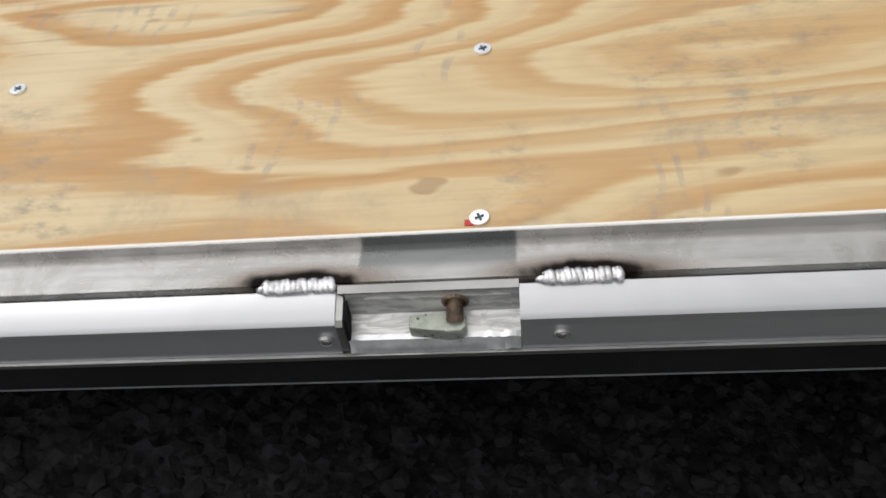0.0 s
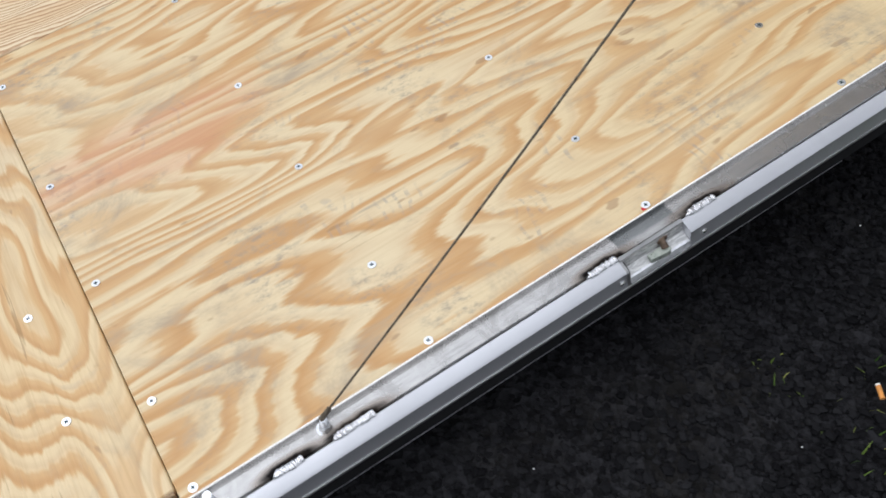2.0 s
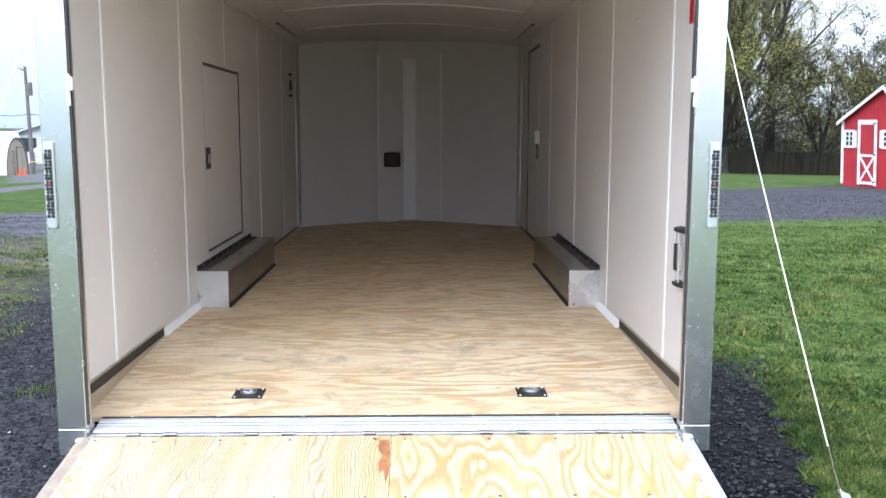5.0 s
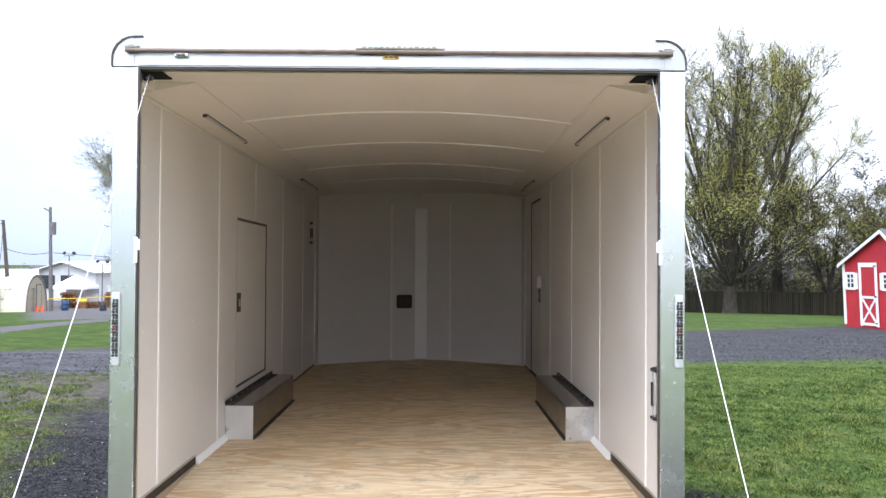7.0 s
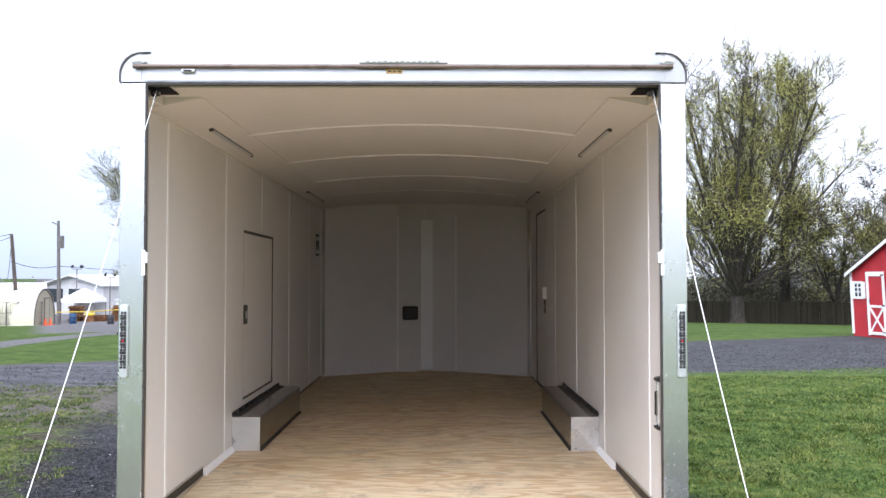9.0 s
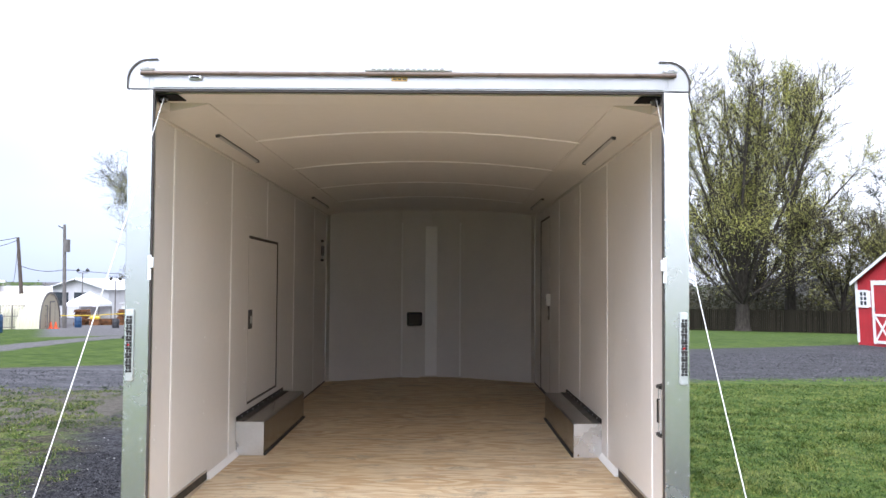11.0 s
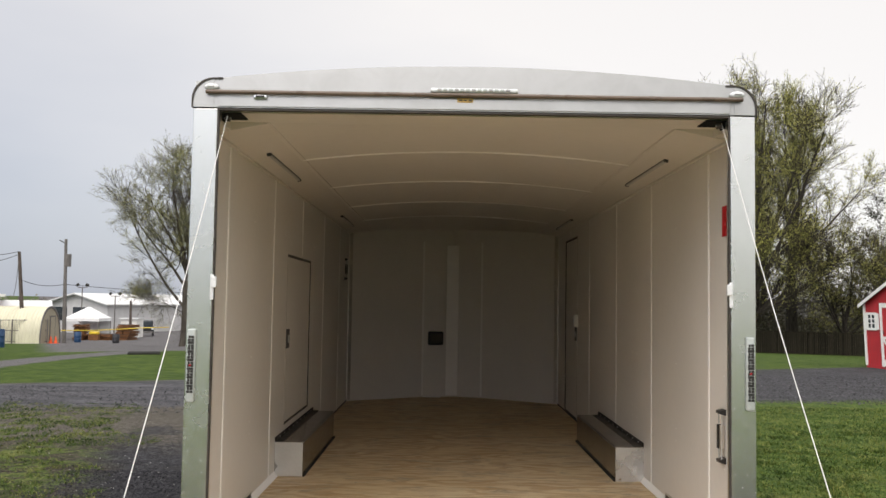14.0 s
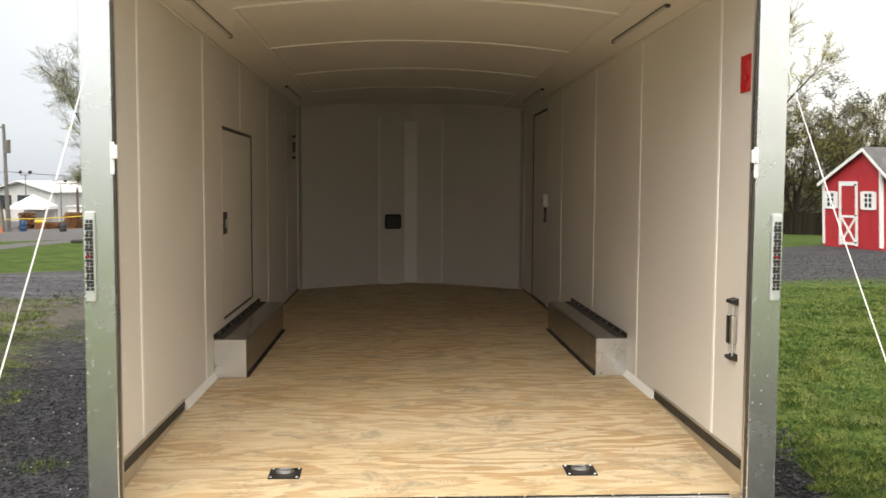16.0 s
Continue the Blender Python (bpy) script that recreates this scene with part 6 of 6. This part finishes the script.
cf = thing("wire_fence", "wire mesh fence panels in front of the metal garage", "fence")
for k in range(9):
    x, y = -34.8 + k * 0.72, 58.6 + k * 0.30
    part("post", cyl(B(), (x, y, ground_z(x, y)), (x, y, ground_z(x, y) + 1.75), 0.035, seg=6), "pole_grey", cf)
for zz in (0.15, 0.95, 1.7):
    part("rail", tube(B(), [(-34.8, 58.6, ground_z(-34.8, 58.6) + zz), (-29.04, 61.0, ground_z(-29.04, 61.0) + zz)], 0.025, 5), "pole_grey", cf)
bm = B()
for k in range(60):
    x, y = -34.8 + k * 0.096, 58.6 + k * 0.04
    cyl(bm, (x, y, ground_z(x, y) + 0.1), (x, y, ground_z(x, y) + 1.7), 0.010, seg=3, caps=False)
part("mesh_wires", bm, "pole_grey", cf)

for k in range(2):
    x, y = -28.9 + 0.32 * k, 61.3 + 0.1 * k
    t = thing("traffic_cone", "small orange plastic traffic cone", "cone", pose(x, y, ground_z(x, y)), group="traffic cones")
    part("cone", cyl(B(), (0, 0, 0.03), (0, 0, 0.52), 0.13, 0.03, 14), "cone", t, smooth=True)
    part("base", box(B(), -0.2, 0.2, -0.2, 0.2, 0, 0.04), "cone", t)
tp_ = thing("barrier_tape", "yellow barrier tape across the drive", "tape")
bm = B()
tube(bm, [(-30.6, 63.0, -0.9), (-28.0, 67.0, -1.0), (-25.3, 70.0, -0.85), (-23.4, 71.5, -0.8)], 0.035, 4)
part("tape", bm, "tape", tp_)

pt = thing("pop_up_tent", "white pop-up canopy tent", "tent", pose(-35.5, 84.7, ground_z(-35.5, 84.7)))
bm = B()
bmesh.ops.create_cone(bm, cap_ends=False, segments=4, radius1=2.35, radius2=0.12, depth=1.1, matrix=Matrix.Translation((0, 0, 2.65)) @ Matrix.Rotation(radians(45), 4, "Z"))
part("canopy", bm, "tent", pt)
part("valance", box(B(), -1.66, 1.66, -1.66, 1.66, 1.80, 2.10), "tent", pt)
for sx in (-1, 1):
    for sy in (-1, 1):
        part("leg", cyl(B(), (sx * 1.6, sy * 1.6, 0), (sx * 1.6, sy * 1.6, 1.8), 0.04, seg=6), "pole_grey", pt)
part("side_sheet", box(B(), -1.6, 1.6, 1.58, 1.62, 0.0, 1.8), "tent", pt)


def timber_stack(x, y, w, rows, cols):
    """Bundles of rough boards on spacers, ends uneven."""
    t = thing("timber_stack", "stack of brown timber bundles on spacers", "timber", pose(x, y, ground_z(x, y), 0, 0, br.uniform(-14, 14)), group="timber stacks")
    ww = w / cols
    for j in range(rows):
        for i in range(cols):
            o = br.uniform(-0.12, 0.12)
            for k in range(3):
                d = br.uniform(-0.05, 0.05)
                bm = box(B(), i * ww + o + d, i * ww + ww * 0.94 + o + d, br.uniform(-0.1, 0.1), 2.2, j * 0.30 + k * 0.085, j * 0.30 + k * 0.085 + 0.07)
                part("board", bm, "pallet", t)
        part("spacer", box(B(), 0.05, w - 0.05, 0.3, 0.4, j * 0.30 + 0.245, j * 0.30 + 0.298), "pole", t)


timber_stack(-34.6, 79.0, 1.1, 5, 2)
timber_stack(-33.4, 79.8, 1.2, 2, 2)
timber_stack(-32.2, 79.4, 1.1, 2, 2)
timber_stack(-31.0, 80.0, 1.3, 5, 2)
tb = thing("tarp_bundle", "small yellow wrapped load between the timber", "load", pose(-32.6, 78.9, ground_z(-32.6, 78.9)))
part("wrap", box(B(), -0.42, 0.42, -0.3, 0.3, 0.55, 0.82, 0.1, seg=3), "tape", tb, smooth=True)
part("skid", box(B(), -0.45, 0.45, -0.3, 0.3, 0.0, 0.55), "pallet", tb)

for x, y, zt in ((-38.0, 89.0, 2.95), (-34.95, 90.2, 2.1)):
    z = ground_z(x, y)
    t = thing("flood_light", "floodlight mast with two lamp heads", "lamp post", group="floodlights")
    part("mast", cyl(B(), (x, y, z), (x, y, zt - 0.3), 0.08, 0.055, 8), "pole_grey", t)
    part("cross_arm", box(B(), x - 0.5, x + 0.5, y - 0.04, y + 0.04, zt - 0.36, zt - 0.29), "pole", t)
    for sx in (-0.5, 0.5):
        part("lamp_head", box(B(), -0.16, 0.16, -0.15, 0.15, -0.13, 0.13, 0.05), "black", t, m=pose(x + sx, y, zt - 0.05, 20, 35 if sx > 0 else -35, 0))


def hall():
    m = pose(-53.6, 116.0, ground_z(-48, 114), 0, 0, -21)
    s = thing("white_hall", "white gabled hall with dark bays and a pale roof", "building", m)
    part("wall", gable(B(), 0, 10.2, 0, 3.85, 5.1, 0, 22), "hallwhite", s, "white wall")
    for a, b in (((-0.5, 3.72), (5.1, 5.15)), ((10.7, 3.72), (5.1, 5.15))):
        part("roof", slab(B(), a, b, -0.8, 22.5, 0.15), "metalroof", s)
    # dark sheets on the wall stand for the shade inside open bays
    for x0, x1 in ((0.7, 3.4), (4.4, 7.6)):
        part("bay_shade", box(B(), x0, x1, -0.05, 0.0, 2.0, 3.4), "glass", s, "dark sheet for the shade inside an open bay")
    part("banner", box(B(), 1.4, 2.8, -0.12, -0.06, 1.6, 2.6), "carpaint", s)
    part("low_wing", box(B(), 7.7, 10.1, -0.9, -0.05, 0.0, 2.2), "siding", s)


hall()
kb = thing("kiosk", "small white kiosk with a dark window", "kiosk", pose(-35.3, 93.0, ground_z(-35.3, 93)))
part("wall", box(B(), 0, 1.75, 0, 2.2, 0, 2.0), "trimwhite", kb)
part("roof", box(B(), -0.15, 1.9, -0.2, 2.4, 2.0, 2.12), "metalroof", kb)
for x in (0.25, 1.05):
    part("window", box(B(), x, x + 0.40, -0.03, 0.0, 0.85, 1.45), "glass", kb)


def pickup(x, y, rz):
    s = thing("pickup_truck", "dark pickup truck facing the yard", "car", pose(x, y, ground_z(x, y), 0, 0, rz))
    part("body", box(B(), -0.95, 0.95, 0, 5.2, 0.45, 1.15, 0.12, seg=3), "carpaint", s, smooth=True)
    bm = box(B(), -0.85, 0.85, 1.5, 3.4, 1.12, 1.85, 0.16, seg=3)
    part("cab", bm, "carpaint", s, smooth=True)
    part("windscreen", box(B(), -0.72, 0.72, 1.46, 1.52, 1.22, 1.72, 0.02), "glass", s)
    part("grille", box(B(), -0.62, 0.62, -0.04, 0.02, 0.68, 0.98, 0.02), "black", s)
    part("bumper", box(B(), -0.95, 0.95, -0.12, 0.05, 0.42, 0.60, 0.04), "pole_grey", s)
    for sx in (-1, 1):
        part("headlight", box(B(), sx * 0.66, sx * 0.92, -0.03, 0.04, 0.80, 0.98, 0.02), "clear", s)
        for yy in (0.95, 4.2):
            w = part("wheel", cyl(B(), (sx * 0.75, yy, 0.40), (sx * 0.98, yy, 0.40), 0.40, seg=18), "black", s)
            part("rim", cyl(B(), (sx * 0.98, yy, 0.40), (sx * 1.0, yy, 0.40), 0.22, seg=12), "steel", w)


pickup(-35.0, 100.3, 18)
kr = thing("low_kerb", "dark low landscaping edge on the lawn", "kerb")
part("edge", box(B(), -0.1, 0.85, 0, 0.3, -0.02, 0.10, 0.04), "black", kr, m=pose(-9.5, 22.8, 0, 0, 0, 18))

# ---- loose stone, grass and litter near the ramp ----


def stones(name, x0, x1, y0, y1, count, lo, hi, seed, look_="stone", label="dark crushed stone on the ground"):
    """Crushed stone lying on the yard: squashed angular lumps, all in one mesh."""
    r = np.random.RandomState(seed)
    if hi < 0.0142 and look_ == "stone":
        ico = bmesh.new()
        bmesh.ops.create_icosphere(ico, subdivisions=1, radius=1.0)
        bv0 = np.array([v.co[:] for v in ico.verts])
        bf0 = np.array([[v.index for v in f.verts] for f in ico.faces])
        ico.free()
    else:
        bv0 = np.array([[1, 0.2, 0], [-0.1, 1, 0.2], [-1, -0.1, 0], [0.2, -1, 0.1], [0.1, 0, 1.1], [0, 0, -1]])
        bf0 = np.array([[a, (a + 1) % 4, 4] for a in range(4)] + [[(a + 1) % 4, a, 5] for a in range(4)])
    n = count
    size = lo + (hi - lo) * r.uniform(0, 1, n) ** 2.2
    px, py = r.uniform(x0, x1, n), r.uniform(y0, y1, n)
    jit = r.uniform(0.68, 1.25, (n, len(bv0), 1))
    v = bv0[None] * jit * size[:, None, None] * np.stack([r.uniform(0.7, 1.2, n), r.uniform(0.7, 1.2, n), r.uniform(0.45, 0.8, n)], 1)[:, None, :]
    a = r.uniform(0, math.tau, n)
    ca, sa = np.cos(a)[:, None], np.sin(a)[:, None]
    vx, vy = v[..., 0] * ca - v[..., 1] * sa + px[:, None], v[..., 0] * sa + v[..., 1] * ca + py[:, None]
    vz = v[..., 2] + (size * 0.30)[:, None]
    allv = np.stack([vx, vy, vz], -1).reshape(-1, 3)
    allf = (bf0[None] + (np.arange(n) * len(bv0))[:, None, None]).reshape(-1, 3)
    ob = raw(name, allv.tolist(), allf.tolist(), look_, kind="stuff", label=label)
    tagged(ob, category="gravel")


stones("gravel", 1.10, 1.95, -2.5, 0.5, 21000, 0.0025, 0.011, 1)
stones("gravel", 1.2, 2.6, 0.2, 2.8, 6000, 0.005, 0.018, 2, "stone_mid", "dark grey crushed stone on the ground")
stones("gravel", -3.8, -1.2, -2.2, 5.0, 30000, 0.004, 0.0145, 3, "stone_grey", "grey crushed stone on the ground")

stones("gravel", 1.5, 15.0, 12.0, 18.5, 15000, 0.006, 0.024, 4, "stone_lane", "loose grey stone on the lane")
stones("gravel", -13.0, -2.5, 9.4, 13.2, 8000, 0.006, 0.024, 5, "stone_lane", "loose grey stone on the lane")


def grass(name, area, count, h0, h1, seed, width=0.004, label="short green turf blades"):
    r = random.Random(seed)
    lv, lf = [], []
    n = 0
    for k in range(count * 3):
        if n >= count:
            break
        x, y = r.uniform(area[0], area[1]), area[2] + (area[3] - area[2]) * r.random() ** 1.4
        if not area[4](x, y):
            continue
        n += 1
        h = r.uniform(h0, h1)
        a = r.uniform(0, math.tau)
        w = width * r.uniform(0.6, 1.3) * (1 + 0.06 * math.hypot(x, y + 4))
        dx, dy = math.cos(a) * w, math.sin(a) * w
        o = len(lv)
        lv += [(x - dx, y - dy, -0.004), (x + dx, y + dy, -0.004), (x + r.gauss(0, 0.9) * h, y + r.gauss(0, 0.9) * h, h)]
        lf.append((o, o + 1, o + 2))
    ob = raw(name, lv, lf, "blade", kind="stuff", label=label)
    tagged(ob, category="grass")


def lump(x, y, s, t):
    return noise.noise((x * s, y * s, t))


grass("lawn_grass", (1.5, 9.0, -2.5, 11.5, lambda x, y: x > 2.2 + 1.1 * max(0.0, -y) + 0.35 * lump(x, y, 1.2, 3) or (y > 2.8 + 0.4 * lump(x, y, 1.0, 4))), 170000, 0.008, 0.030, 1)
grass("lawn_tufts", (1.9, 8.0, -1.5, 9.0, lambda x, y: (x > 2.4 + 1.1 * max(0.0, -y) or y > 3.0) and lump(x, y, 2.6, 14) + 0.6 * lump(x, y, 7.0, 15) > 0.22), 60000, 0.020, 0.062, 11, 0.0034, "taller uneven clumps in the lawn")
grass("yard_grass", (-9.0, -2.3, -0.5, 10.5, lambda x, y: x < -2.4 - 0.23 * y + 0.9 * lump(x, y, 0.8, 5) and 0.5 * lump(x, y, 1.4, 6) + 0.9 * lump(x, y, 4.2, 8) > 0.0 + 0.12 * math.sin(x * 37.1 + y * 91.7)), 70000, 0.010, 0.040, 2, 0.0032, "uneven clumps of short grass on bare soil")
stones("gravel", -7.5, -1.3, -1.5, 9.0, 1800, 0.004, 0.011, 8, "stone_pale", "scattered pale stones on the yard")


def tuft(x, y, n, h, seed, spread=0.09):
    t = random.Random(seed)
    lv, lf = [], []
    for k in range(n * 3):
        a = t.uniform(0, math.tau)
        bx_, by_ = x + t.gauss(0, spread), y + t.gauss(0, spread)
        hh = h * t.uniform(0.25, 0.8)
        out = t.uniform(0.2, 0.9) * hh
        w = 0.0017
        px_, py_ = -math.sin(a) * w, math.cos(a) * w
        o = len(lv)
        lv += [(bx_ - px_, by_ - py_, 0.0), (bx_ + px_, by_ + py_, 0.0), (bx_ + math.cos(a) * out * 0.4 + px_ * 0.7, by_ + math.sin(a) * out * 0.4 + py_ * 0.7, hh * 0.7), (bx_ + math.cos(a) * out * 0.4 - px_ * 0.7, by_ + math.sin(a) * out * 0.4 - py_ * 0.7, hh * 0.7), (bx_ + math.cos(a) * out, by_ + math.sin(a) * out, hh)]
        lf += [(o, o + 1, o + 2, o + 3), (o + 3, o + 2, o + 4)]
    ob = raw("grass_tuft", lv, lf, "blade", kind="stuff", label="loose tuft of green grass in the stone")
    tagged(ob, category="grass")


grass("grass_patch", (1.48, 3.2, -0.48, 0.30, lambda x, y: x > 1.58 - 0.35 * (y + 0.1) * (y < 0) + 0.10 * lump(x, y, 7.0, 21) and y < 0.16 - 0.05 * (x - 1.9) + 0.16 * lump(x, y, 5.0, 23) and lump(x, y, 9.0, 22) > -0.28 and 0.9 * lump(x, y, 45.0, 31) > (x - 2.3) * 0.9 - 0.25), 22000, 0.008, 0.042, 5, 0.0020, "dense short grass clumps in the stone")
grass("grass_patch", (1.85, 3.0, 0.30, 3.0, lambda x, y: x > 1.78 + 0.33 * y + 0.14 * lump(x, y, 5.0, 25) - 0.1 * (y > 1.5) and 0.9 * lump(x, y, 45.0, 33) > (x - 2.35) * 1.1 - 0.25 and 0.9 * lump(x, y, 45.0, 34) > (y - 2.2) * 0.9 - 0.25), 36000, 0.008, 0.040, 6, 0.0022, "dense ragged edge of the lawn")
for k, (x, y, n, h) in enumerate(((1.70, -1.06, 40, 0.05), (1.40, -1.12, 5, 0.02), (1.55, 0.22, 130, 0.05), (-2.45, 0.95, 130, 0.055), (-2.9, 1.7, 130, 0.055), (-2.3, 2.1, 90, 0.05), (-2.7, 0.2, 60, 0.05), (-3.3, 0.9, 130, 0.055), (-2.2, 3.4, 90, 0.05))):
    tuft(x, y, n, h, 50 + k, 0.08 if n > 30 else 0.03)

cg = thing("cigarette_end", "orange cigarette end lying on the stone", "litter", pose(1.523, -1.025, 0.022, 0, 84, 150))
part("filter", cyl(B(), (0, 0, -0.013), (0, 0, 0.010), 0.0042, seg=12), "butt", cg, smooth=True)
part("burnt_tip", cyl(B(), (0, 0, 0.0101), (0, 0, 0.014), 0.0041, 0.0036, 12), "trimwhite", cg, smooth=True)
wp = random.Random(77)
for k in range(9):
    x, y = wp.uniform(1.24, 1.75), wp.uniform(-2.0, -0.7)
    t = thing("pebble", "small white pebble among the dark stone", "pebble", pose(x, y, 0.016), group="white pebbles")
    bm = B()
    bmesh.ops.create_icosphere(bm, subdivisions=1, radius=wp.uniform(0.0014, 0.0028))
    part("stone", bm, "trimwhite", t)
